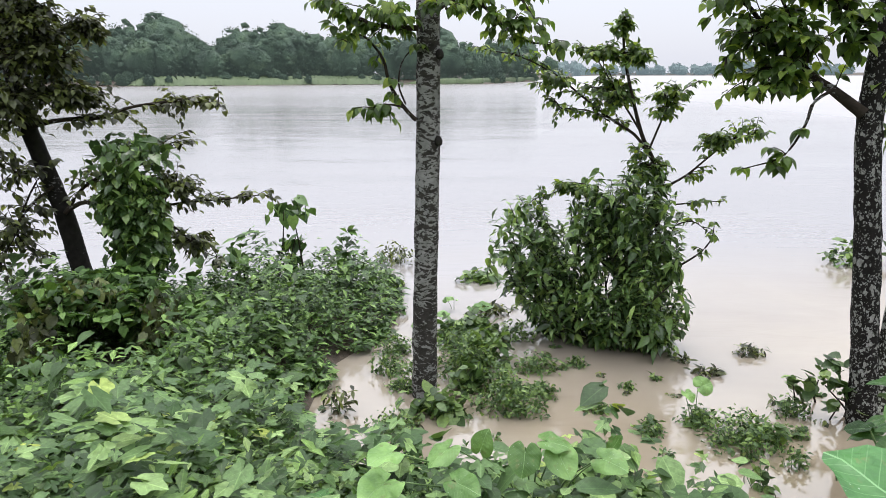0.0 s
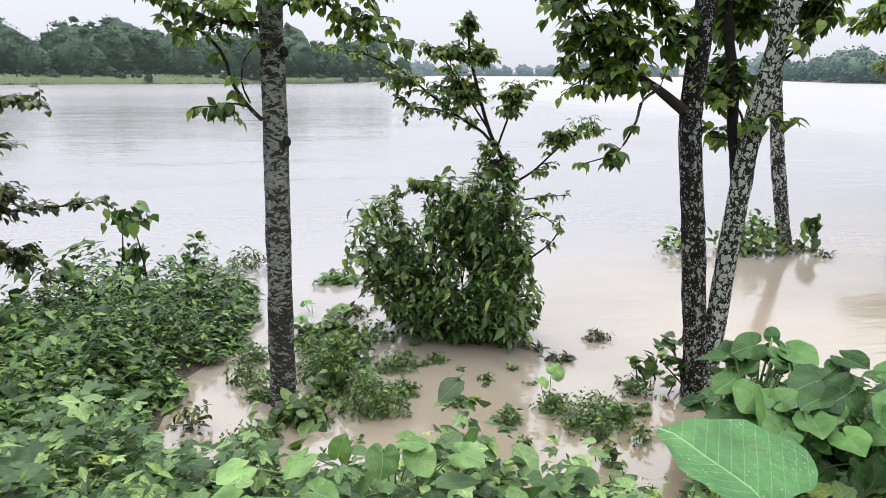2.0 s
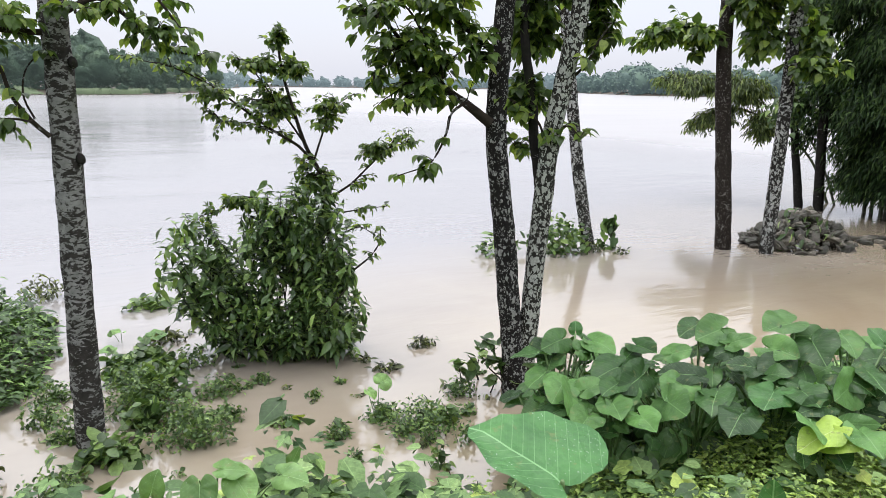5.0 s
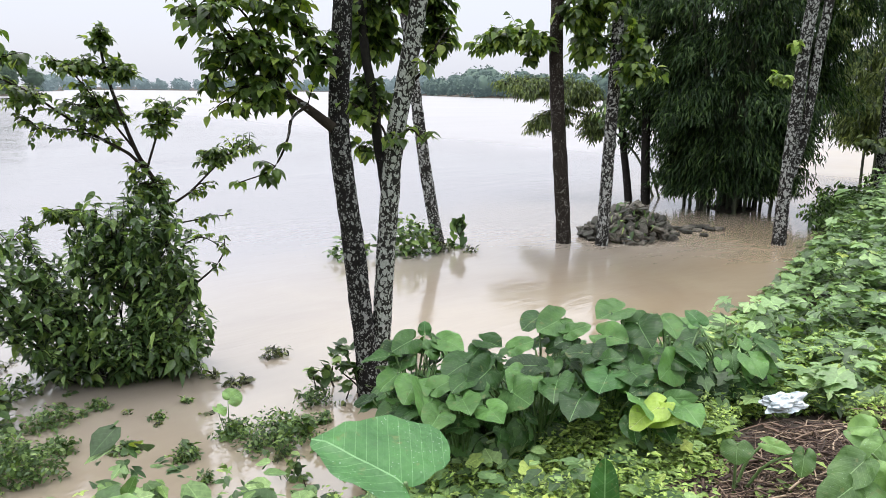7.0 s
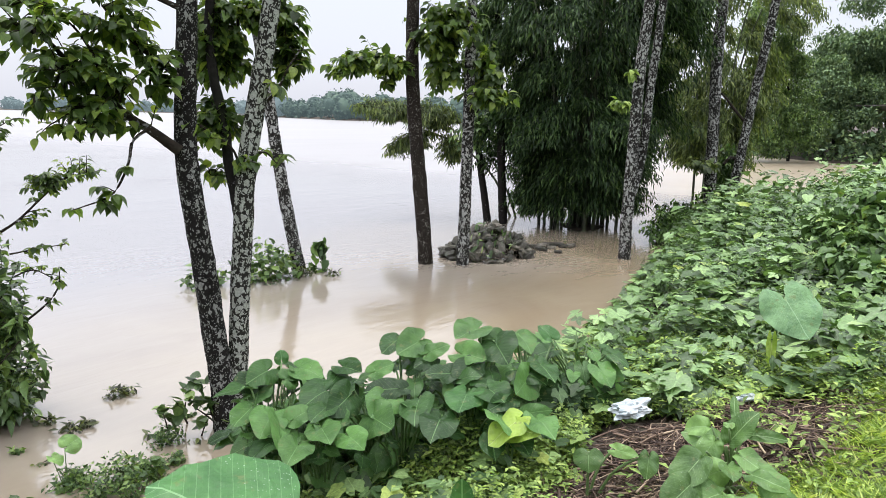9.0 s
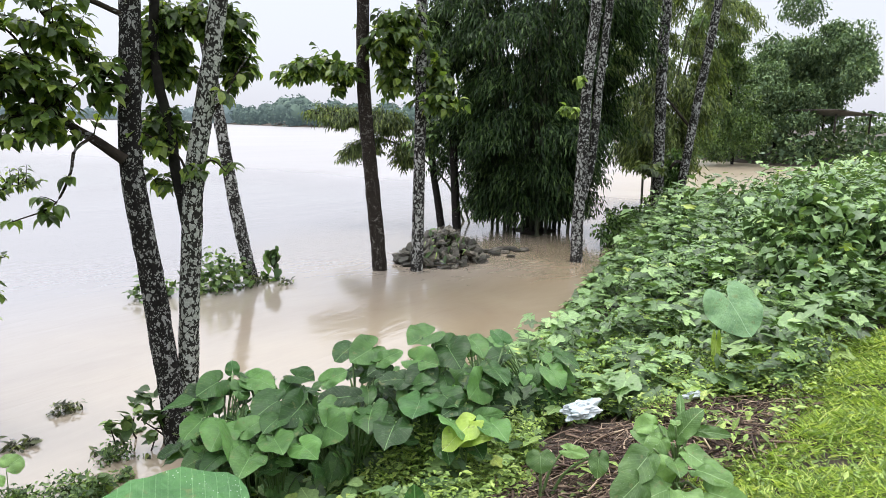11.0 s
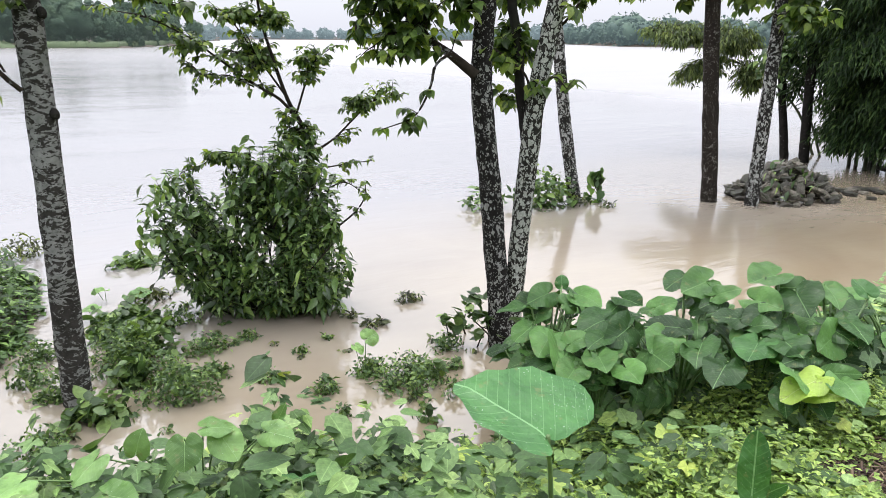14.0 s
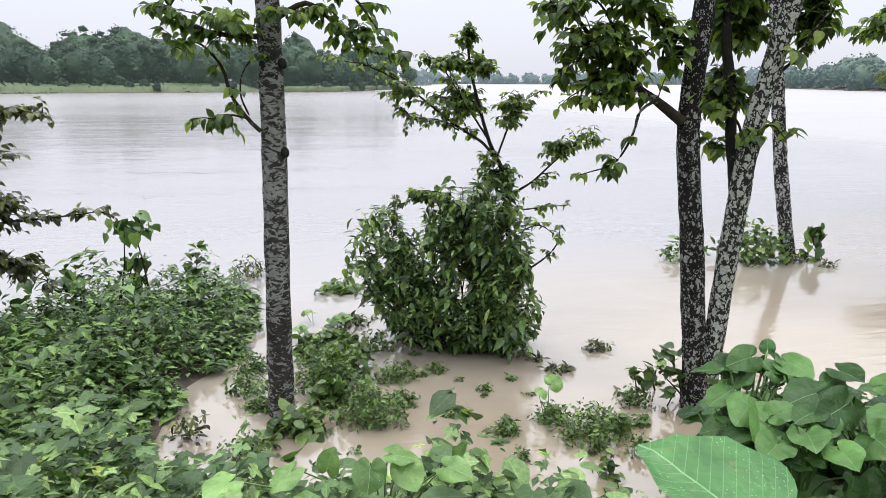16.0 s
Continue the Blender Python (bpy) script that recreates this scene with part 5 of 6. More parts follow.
cover("mound_vines", "broader creeper leaves lying over the mound", 7500, MOUND_BOX, lambda x, y: mound_keep(x, y) & (wobble(x, y, 1, 0.8) > -0.3), lambda x, y: mound_h(x, y) * 1.1, HEART_L, 0.10, MAT_LEAF_MOUND, 92, 0.12, 0.08, 0.25)


# near bank, towards the water in front
def near_h(x, y):
    return np.clip(0.34 + 0.08 * wobble(x, y, 1.0, 1.4), 0.12, 0.6) * np.clip(shore_d(x, y) * 1.2 + 0.3, 0.25, 1.0) * np.clip(1.1 - 0.9 * np.maximum(x - 0.9, 0), 0.5, 1.1)


def near_keep(x, y):
    d = shore_d(x, y) + 0.12 * wobble(x, y, 1.0, 2.2)
    return (d > -0.02) & (np.hypot(x - 0.1, y + 0.45) > 1.45) & (y > 0.35) & (d > 1.25 * np.clip((-x - 0.9) / 0.9, 0, 1)) & (y < np.interp(x, [-6, -2.6, -1.6, -0.9], [1.5, 1.75, 2.3, 3.9]) + 0.15 * np.sin(7 * x)) & (np.hypot(x - 0.85, y - 0.78) > 0.34)


NEAR_BOX = (-6.0, 1.3, 0.3, 3.9)
cover("bank_vines", "light green lobed vine leaves over the near bank", 10500, NEAR_BOX, near_keep, near_h, VINE, 0.095, MAT_LEAF_VINE, 93, 0.1, 0.08, 0.28)
cover("bank_heart_vines", "heart-shaped vine leaves mixed into the bank cover", 11000, NEAR_BOX, near_keep, near_h, VINE_3, 0.076, MAT_LEAF_VINE, 102, 0.15, 0.08, 0.28)
cover("bank_undergrowth", "small dark leaves under the vines", 25000, (-6.0, 1.7, 0.3, 3.9), near_keep, lambda x, y: near_h(x, y) * 0.85, OVAL_S, 0.06, MAT_LEAF_MOUND, 94, 0.2)
cover("waterside_herbs", "fresh green ovate leaves at the water's edge", 2600, (-0.4, 2.3, 0.6, 2.9), near_keep, lambda x, y: near_h(x, y) * 1.1, ROUND, 0.085, MAT_LEAF_VINE, 95, 0.2)


def litter_in(x, y):
    """Above 0 on the long ragged drift of dead stalks."""
    a, b = 0.954 * (x - 3.25) - 0.299 * (y - 0.63), 0.299 * (x - 3.25) + 0.954 * (y - 0.63)
    return 1 - (a / 1.12) ** 2 - (b / 0.36) ** 2 + 0.22 * wobble(x, y, 1.0, 3.4)


def bag_clear(x, y):
    """False where the plastic bag lies and under the broad-leaved weed."""
    return (np.hypot((x - 3.30) / 0.36, (y - 0.98) / 0.24) > 1) & (np.hypot((x - 2.74) / 0.36, (y - 0.36) / 0.34) > 1)


cover("bank_herbs", "fine leafy herbs between the weeds at the water's edge", 15000, (-1.0, 1.6, 0.9, 2.9), near_keep, lambda x, y: near_h(x, y) * (0.75 + 0.35 * np.sin(9 * x) * np.sin(8 * y)), OVAL_S, 0.04, MAT_LEAF_TUFT, 108, 0.1)


# the bank to the side, rising towards the inlet
def side_keep(x, y):
    d = shore_d(x, y) + 0.12 * wobble(x, y, 1.0, 1.7)
    litter = litter_in(x, y) > -0.2
    lawn = (y < 0.34 - 0.14 * (x - 3.7)) | ((x < 3.3) & (y < 0.55))
    return (d > 0.0) & ~litter & ~lawn & (x > 1.2) & bag_clear(x, y)


def side_h(x, y):
    return np.clip(0.14 + 0.16 * np.clip((x - 3.4) / 2.0, 0, 1) + 0.10 * np.clip((x - 6.0) / 4.0, 0, 1) + 0.14 * np.clip((x - 8.0) / 3.5, 0, 1) + (0.05 + 0.08 * np.clip((x - 4.5) / 3, 0, 1)) * wobble(x, y, 1.0, 1.2) + 0.06 * np.clip((x - 4.0) / 2, 0, 1) * wobble(x, y, 1.0, 2.9), 0.05, 1.0) * np.clip(shore_d(x, y) + 0.4, 0.35, 1)


SIDE_BOX = (3.2, 13.0, -0.5, 4.6)
cover("side_vines", "light green lobed vines over the side of the bank", 11000, SIDE_BOX, lambda x, y: side_keep(x, y) & (x > 3.7 + 0.4 * np.sin(3 * y)), side_h, VINE, 0.135, MAT_LEAF_SIDE, 96, 0.12, 0.1)
cover("side_heart_vines", "heart-shaped vine leaves on the side of the bank", 12000, SIDE_BOX, lambda x, y: side_keep(x, y) & (x > 3.7 + 0.4 * np.sin(3 * y)), side_h, VINE_3, 0.11, MAT_LEAF_SIDE, 103, 0.12, 0.1)
cover("side_vines_far", "green creepers covering the bank towards the inlet", 12000, (12.0, 44.0, -4.0, 5.2), lambda x, y: shore_d(x, y) > 0.1, lambda x, y: 0.5 + 0.12 * wobble(x, y), OVAL_S, 0.24, MAT_LEAF_SIDE, 97, 0.2, 0.9)
cover("side_undergrowth", "green undergrowth below the vines", 19000, (3.2, 13.0, -0.5, 4.6), side_keep, lambda x, y: side_h(x, y) * 0.9, OVAL_S, 0.058, MAT_LEAF_UNDER, 98, 0.2)
cover("ground_herbs", "tiny yellow-green herbs carpeting the soil", 64000, (0.9, 6.0, 0.2, 3.0), lambda x, y: (shore_d(x, y) > 0.3) & (litter_in(x, y) < 0.3) & bag_clear(x, y),
      lambda x, y: 0.10 + 0.08 * np.clip(wobble(x, y, 1.0, 2.5), 0, 1), TINY, 0.030, MAT_LEAF_HERB, 99, 0.1)
cover("front_herbs", "soft light green herbs in front of the taro patch", 62000, (1.3, 3.6, 0.5, 2.4), lambda x, y: (y > 0.62) & (y < 2.25 - 0.5 * (x - 1.9)) & (litter_in(x, y) < 0.05) & bag_clear(x, y),
      lambda x, y: 0.16 + 0.05 * wobble(x, y, 1.0, 2.0), TINY, 0.026, MAT_LEAF_HERB, 104, 0.05)
cover("front_vines", "lobed vine leaves creeping at the foot of the taro patch", 1500, (1.5, 3.5, 0.75, 2.3), lambda x, y: (y > 1.30 - 0.2 * (x - 1.5)) & (y < 2.3 - 0.55 * (x - 1.9)) & (litter_in(x, y) < 0) & bag_clear(x, y),
      lambda x, y: 0.22 + 0.06 * wobble(x, y, 1.0, 2.0), VINE, 0.10, MAT_LEAF_VINE, 106, 0.12, 0.09, 0.3)
cover("lawn_grass", "bright wet grass beside the litter", 110000, (1.8, 7.0, -1.8, 0.6), lambda x, y: (y < 0.36 - 0.14 * (x - 3.7) + 0.06 * wobble(x, y, 1, 3)) & (litter_in(x, y) < 0.1) & (wobble(x, y, 1, 4.1) > -1.05) & (((x - 4.2) / 2.5) ** 2 + ((y - 0.1) / 1.7) ** 2 < 0.8 + 0.2 * wobble(x, y, 1, 2.7)),
      lambda x, y: np.full_like(x, 0.02), GRASS, 0.046, MAT_GRASS, 100, -0.5, tilt=0.9, swing=0.36)
cover("litter_sprouts", "scattered small weeds sprouting through the dead stalks", 1700, (2.0, 4.4, 0.0, 1.3), lambda x, y: (litter_in(x, y) > 0.0) & bag_clear(x, y) & (wobble(x, y, 1, 3.7) > 0.1),
      lambda x, y: np.full_like(x, 0.10), OVAL_S, 0.05, MAT_LEAF_HERB, 109, 0.1, 0.05)
cover("lawn_herbs", "small round-leaved herbs growing through the grass", 16000, (1.8, 6.0, -1.6, 0.6), lambda x, y: (y < 0.42 - 0.14 * (x - 3.7)) & (litter_in(x, y) < 0.25) & bag_clear(x, y) & (wobble(x, y, 1, 2.3) > -0.5),
      lambda x, y: np.full_like(x, 0.045), TINY, 0.026, MAT_LEAF_HERB, 107, 0.1)
cover("bank_grass_cover", "rough grass over the top of the bank", 170000, (-9.0, 12.0, -8.0, 1.3), lambda x, y: (y < np.interp(x, [-9, -1.5, 1.0, 1.9, 3.7, 12], [1.0, 1.0, 0.9, 0.45, 0.36, -0.6])) & (((x - 4.2) / 2.5) ** 2 + ((y - 0.1) / 1.7) ** 2 > 0.6),
      lambda x, y: np.full_like(x, 0.03), GRASS, 0.10, MAT_GRASS, 105, -0.45, tilt=0.9, swing=0.36)
shrub("vine_bush", "vine-smothered bush with broad pale leaves on the bank", (7.29, 0.607, 1.014),
      [((7.298, 0.551, 1.418), (0.55, 0.7, 0.30), 1100), ((7.072, 0.705, 1.278), (0.45, 0.5, 0.2), 500), ((6.89, 0.578, 1.175), (0.5, 0.5, 0.2), 500)], 10, HEART_L, 0.08, MAT_LEAF_SIDE, 615, 0.2)


# ---- big leaves: taro and its neighbours ----
HEART_DEG = [0, 12, 25, 45, 70, 100, 130, 150, 165, 174, 180]
HEART_RAD = [1.0, 0.92, 0.86, 0.79, 0.72, 0.66, 0.62, 0.60, 0.52, 0.24, 0.07]
BROAD_RAD = [1.0, 0.92, 0.85, 0.77, 0.70, 0.68, 0.70, 0.72, 0.62, 0.26, 0.08]
EAR_RAD = [1.0, 0.95, 0.89, 0.87, 0.90, 0.85, 0.69, 0.50, 0.38, 0.30, 0.28]
OVATE_RAD = [1.0, 0.93, 0.82, 0.62, 0.48, 0.40, 0.34, 0.30, 0.24, 0.15, 0.08]


def big_leaf(parent, base, tip, wide, material, face=(0.0, -0.55, 0.84), table=HEART_RAD, seed=0, label="", wave=1.0, skew=(1.0, 1.0)):
    """One large blade from its stalk's end to its tip."""
    rng = np.random.default_rng(seed)
    b, t = np.array(base, float), np.array(tip, float)
    b = b + 0.22 * (t - b)
    t = b + min(1.0, 0.145 / np.linalg.norm(t - b)) * (t - b) if wave >= 1.0 else t
    ln = np.linalg.norm(t - b)
    d = (t - b) / ln
    n = np.array(face, float) + rng.normal(size=3) * 0.26 * wave
    n -= d * n.dot(d)
    n /= np.linalg.norm(n)
    s = np.cross(n, d)
    rings, spokes = 5, 34
    a = np.linspace(-math.pi, math.pi, spokes, endpoint=False)
    r = np.interp(np.degrees(np.abs(a)), HEART_DEG, table)
    q = np.linspace(0, 1, rings + 1)[1:]
    u = (q[:, None] * r[None] * np.cos(a)[None]).ravel()
    w = (q[:, None] * r[None] * np.sin(a)[None]).ravel() * wide
    w = np.where(w > 0, w * skew[0], w * skew[1])
    ph = rng.uniform(0, 6.28)
    z = wave * rng.uniform(0.1, 0.45) * np.abs(w) - wave * (rng.uniform(0.05, 0.40) * np.maximum(u, 0) ** 2 + rng.uniform(0.1, 0.55) * w**2)
    z = z + (0.04 * np.sin(9 * u + ph) + 0.035 * np.sin(13 * np.abs(w) + 2 * ph)) * np.repeat(q**2, spokes) + wave * rng.normal() * 0.12 * w * u + wave * 0.05 * np.tile(np.sin(rng.integers(4, 7) * a + ph), rings) * np.repeat(q**2, spokes)
    loc = np.vstack([[[0, 0, 0]], np.stack([u, w, z], 1)])
    v = b + ln * (loc[:, :1] * d + loc[:, 1:2] * s + loc[:, 2:] * n)
    k = np.arange(spokes)
    k2 = (k + 1) % spokes
    tri = np.stack([np.zeros(spokes, int), 1 + k, 1 + k2], 1)
    quad = [np.stack([1 + i * spokes + k, 1 + (i + 1) * spokes + k, 1 + (i + 1) * spokes + k2, 1 + i * spokes + k2], 1) for i in range(rings - 1)]
    return part("leaf", v, [tri] + quad, material, parent, label, uv=np.vstack([[[0, 0]], np.stack([u, w], 1)]))


def stalk(parent, foot, base, r=0.008):
    f, b = np.array(foot, float), np.array(base, float)
    m = f * 0.35 + b * 0.65
    m[:2] = f[:2] * 0.6 + b[:2] * 0.4
    return part("stalk", *tube([f, m, b], r * 0.95, r * 0.6, 6, 8), MAT_STALK, parent)


def big_plant(name, label, foot, leaves, material, group="", category="plant", table=HEART_RAD, special=None, face=(0.0, -0.55, 0.84), seed=0, sr=0.008, wave=1.0, skew=(1.0, 1.0), under=0):
    """leaves: (stalk end, tip, width)."""
    f = (foot[0], foot[1], float(ground_height(foot[0], foot[1])) - 0.03)
    ob = thing(name, f, label, category, group)
    for k, (b, t, w) in enumerate(leaves):
        mat = (special or {}).get(k, material)
        lf = big_leaf(ob, b, t, w, mat, face, table, seed + k, "", wave, skew)
        stalk(lf, (f[0] + 0.02 * (k % 3), f[1] + 0.015 * (k % 2), f[2]), b, sr)
    rng = np.random.default_rng(seed + 5000)
    for k in range(under * len(leaves)):
        b = np.array(leaves[k % len(leaves)][0]) + rng.uniform(-1, 1, 3) * (0.11, 0.11, 0.05) - (0, 0, 0.07)
        a, ln = rng.uniform(0, 6.28), rng.uniform(0.06, 0.13)
        lf = big_leaf(ob, b, b + ln * np.array([math.cos(a), math.sin(a), -rng.uniform(0, 0.5)]), rng.uniform(0.8, 1.1), material, (-0.2, -0.25, 0.93), table, seed + 40 + k)
        stalk(lf, f, b, sr * 0.7)
    return ob

_face_right = (-0.36, -0.34, 0.87)
_face_up = (-0.16, -0.2, 0.96)
big_plant("taro_plant", "taro plant with large grey-green heart-shaped leaves on the bank", (1.991, 2.211, 0.807),
    [((1.961, 2.122, 0.94), (1.722, 1.935, 0.905), 0.90),
     ((1.92, 2.029, 0.915), (1.811, 1.861, 0.904), 1.00),
     ((2.112, 2.359, 1.032), (1.952, 2.311, 1.027), 0.80),
     ((2.176, 2.362, 1.048), (2.2, 2.406, 1.105), 0.90),
     ((1.903, 2.199, 0.952), (1.735, 2.106, 0.942), 0.70),
     ((1.962, 2.316, 0.994), (1.732, 2.33, 0.999), 0.65)],
    MAT_TARO, "taro patch", special={3: MAT_TARO_BRIGHT}, face=_face_right, seed=200, under=5)
big_plant("taro_plant", "taro plant with large grey-green heart-shaped leaves on the bank", (2.19, 2.06, 0.81),
    [((2.239, 2.058, 0.976), (2.046, 2.034, 0.972), 1.00),
     ((2.205, 2.29, 1.032), (2.246, 2.143, 1.037), 0.90),
     ((2.367, 2.146, 1.034), (2.388, 2.007, 1.041), 0.90),
     ((2.034, 1.89, 0.907), (1.966, 1.739, 0.907), 0.90),
     ((1.956, 2.002, 0.915), (2.065, 1.981, 0.963), 0.90),
     ((2.279, 1.957, 0.97), (2.102, 1.873, 0.951), 0.90),
     ((2.077, 1.762, 0.894), (2.032, 1.6, 0.903), 0.80),
     ((1.897, 1.859, 0.88), (1.756, 1.752, 0.884), 0.80),
     ((2.146, 1.966, 0.942), (2.004, 1.915, 0.94), 0.80)],
    MAT_TARO, "taro patch", special={}, face=_face_right, seed=220, under=2)
big_plant("taro_plant", "taro plant with large grey-green heart-shaped leaves on the bank", (2.465, 1.805, 0.829),
    [((2.47, 1.785, 0.987), (2.267, 1.927, 0.994), 0.70),
     ((2.484, 1.697, 0.972), (2.217, 1.529, 0.932), 0.90),
     ((2.786, 1.96, 1.124), (2.562, 1.964, 1.082), 0.90),
     ((2.437, 1.988, 1.018), (2.536, 1.933, 1.067), 0.90),
     ((2.232, 1.783, 0.927), (2.197, 1.607, 0.93), 1.00),
     ((2.7, 1.876, 1.073), (2.803, 1.803, 1.133), 0.90),
     ((2.38, 1.807, 0.967), (2.207, 1.738, 0.95), 0.90),
     ((2.703, 2.062, 1.119), (2.551, 2.031, 1.096), 0.80)],
    MAT_TARO, "taro patch", special={}, face=_face_right, seed=240, under=2)
big_plant("taro_plant", "taro plant with large grey-green heart-shaped leaves on the bank", (2.688, 1.547, 0.864),
    [((2.646, 1.537, 1.006), (2.382, 1.402, 0.956), 0.95),
     ((2.984, 1.653, 1.138), (2.855, 1.473, 1.1), 1.10),
     ((3.023, 1.768, 1.173), (2.852, 1.806, 1.152), 1.10),
     ((2.688, 1.66, 1.034), (2.576, 1.759, 1.046), 0.90),
     ((2.695, 1.472, 1.016), (2.617, 1.307, 1.018), 0.90),
     ((2.809, 1.749, 1.087), (2.825, 1.582, 1.103), 0.90),
     ((2.566, 1.327, 0.971), (2.447, 1.131, 0.975), 0.80),
     ((2.431, 1.515, 0.944), (2.259, 1.424, 0.933), 0.90),
     ((2.666, 1.623, 1.016), (2.722, 1.536, 1.065), 0.90),
     ((2.807, 1.639, 1.066), (2.628, 1.591, 1.035), 0.80)],
    MAT_TARO, "taro patch", special={0: MAT_TARO_BRIGHT}, face=_face_right, seed=260, under=2)
big_plant("taro_plant", "taro plant with large grey-green heart-shaped leaves on the bank", (2.842, 1.332, 0.901),
    [((3.142, 1.4, 1.165), (3.173, 1.502, 1.225), 0.80),
     ((2.868, 1.454, 1.066), (2.849, 1.189, 1.08), 0.80),
     ((2.869, 1.345, 1.058), (2.687, 1.294, 1.031), 0.90),
     ((2.972, 1.388, 1.1), (2.836, 1.131, 1.076), 0.70),
     ((2.632, 1.159, 0.989), (2.526, 0.969, 1.002), 0.70),
     ((2.623, 1.209, 0.983), (2.66, 1.095, 1.03), 0.60),
     ((3.09, 1.591, 1.17), (3.012, 1.437, 1.154), 0.80),
     ((2.685, 1.314, 1.003), (2.558, 1.338, 1.001), 0.80)],
    MAT_TARO, "taro patch", special={0: MAT_TARO_BRIGHT}, face=_face_right, seed=280, under=2)

# smaller leaves filling the patch
_rng = np.random.default_rng(77)
for k in range(3, 20):
    fx, fy = 1.85 + 0.095 * k + _rng.normal() * 0.06, 2.42 - 0.55 * (0.095 * k) + (0.0, 0.22, 0.42)[k % 3] + _rng.normal() * 0.06
    ls = []
    for q in range(15):
        a = _rng.uniform(0, 6.28)
        h = float(ground_height(fx, fy)) + _rng.uniform(0.14, 0.42 if k % 3 else 0.48) + (0.07 if k < 11 else 0.0)
        b = (fx + 0.17 * math.cos(a), fy + 0.17 * math.sin(a), h)
        ln = _rng.uniform(0.06, 0.16)
        ls.append((b, (b[0] + ln * math.cos(a), b[1] + ln * math.sin(a), h - ln * _rng.uniform(0.0, 0.5)), _rng.uniform(0.85, 1.1)))
    big_plant("taro_plant", "young taro plant with dark green heart-shaped leaves", (fx, fy), ls, MAT_TARO, "taro patch", seed=700 + 10 * k, face=_face_up)

for k in range(2, 9):
    fx = 2.05 + 0.09 * k
    fy = 2.80 - 0.25 * (fx - 2.05) + _rng.normal() * 0.05
    ls = []
    for q in range(16):
        a = _rng.uniform(0, 6.28)
        h = float(ground_height(fx, fy)) + _rng.uniform(0.15, 0.60)
        b = (fx + 0.15 * math.cos(a), fy + 0.15 * math.sin(a), h)
        ln = _rng.uniform(0.09, 0.16)
        ls.append((b, (b[0] + ln * math.cos(a), b[1] + ln * math.sin(a), h - ln * _rng.uniform(0.3, 0.9)), _rng.uniform(0.85, 1.1)))
    big_plant("taro_plant", "taro plant with dark leaves hanging over the water", (fx, fy), ls, MAT_TARO, "taro patch", seed=1200 + 10 * k, face=_face_up)

# low leaves at the foot of the patch
for k in range(5, 15):
    fx, fy = 1.95 + 0.115 * k + _rng.normal() * 0.04, 2.26 - 0.062 * k + _rng.normal() * 0.05
    ls = []
    for q in range(13):
        a = _rng.normal(-1.9, 1.1)
        h = float(ground_height(fx, fy)) + _rng.uniform(0.08, 0.34)
        b = (fx + 0.11 * math.cos(a), fy + 0.11 * math.sin(a), h)
        ln = _rng.uniform(0.07, 0.13)
        ls.append((b, (b[0] + ln * math.cos(a), b[1] + ln * math.sin(a), h - ln * _rng.uniform(0.5, 1.3)), _rng.uniform(0.8, 1.05)))
    big_plant("taro_plant", "low taro plant with small drooping dark leaves", (fx, fy), ls, MAT_TARO, "taro patch", seed=1500 + 10 * k, face=_face_right, sr=0.005)

# the single big leaf standing close by
big_plant("elephant_ear", "single large pale green elephant-ear leaf with rain drops", (1.049, 0.835, 1.156),
    [((0.884, 0.661, 1.469), (0.789, 0.897, 1.515), 1.0)], MAT_EAR_WET, face=(0.04, -0.17, 0.98), table=EAR_RAD, seed=300, sr=0.008, wave=0.15, skew=(0.5, 1.2))
big_plant("elephant_ear", "tall elephant-ear leaf, pale and blistered, on an upright stalk", (4.557, 0.745, 0.797),
    [((4.516, 0.704, 1.274), (4.439, 0.517, 1.072), 1.15), ((4.507, 0.738, 1.006), (4.46, 0.719, 0.829), 0.3)], MAT_EAR_PALE, face=(-0.62, -0.3, 0.72), table=BROAD_RAD, special={1: MAT_TARO_YELLOW}, seed=310, sr=0.012, wave=0.5)
big_plant("blade_leaf_plant", "young plant with one upright pointed green leaf", (1.60, 0.70),
    [((1.575, 0.68, 1.06), (1.605, 0.715, 1.265), 0.55), ((1.62, 0.72, 1.04), (1.69, 0.66, 1.10), 0.6), ((1.58, 0.70, 1.03), (1.50, 0.70, 1.09), 0.6)], MAT_TARO_BRIGHT, face=(-0.72, -0.6, 0.3), table=OVATE_RAD, seed=325, wave=0.4)
big_plant("yellow_leaf_plant", "plant with ragged bright yellow-green leaves", (2.592, 1.255, 0.782),
    [((2.576, 1.19, 0.985), (2.416, 1.244, 0.906), 0.8), ((2.546, 1.234, 0.924), (2.525, 1.085, 0.981), 0.7)], MAT_TARO_YELLOW, face=_face_right, seed=320)
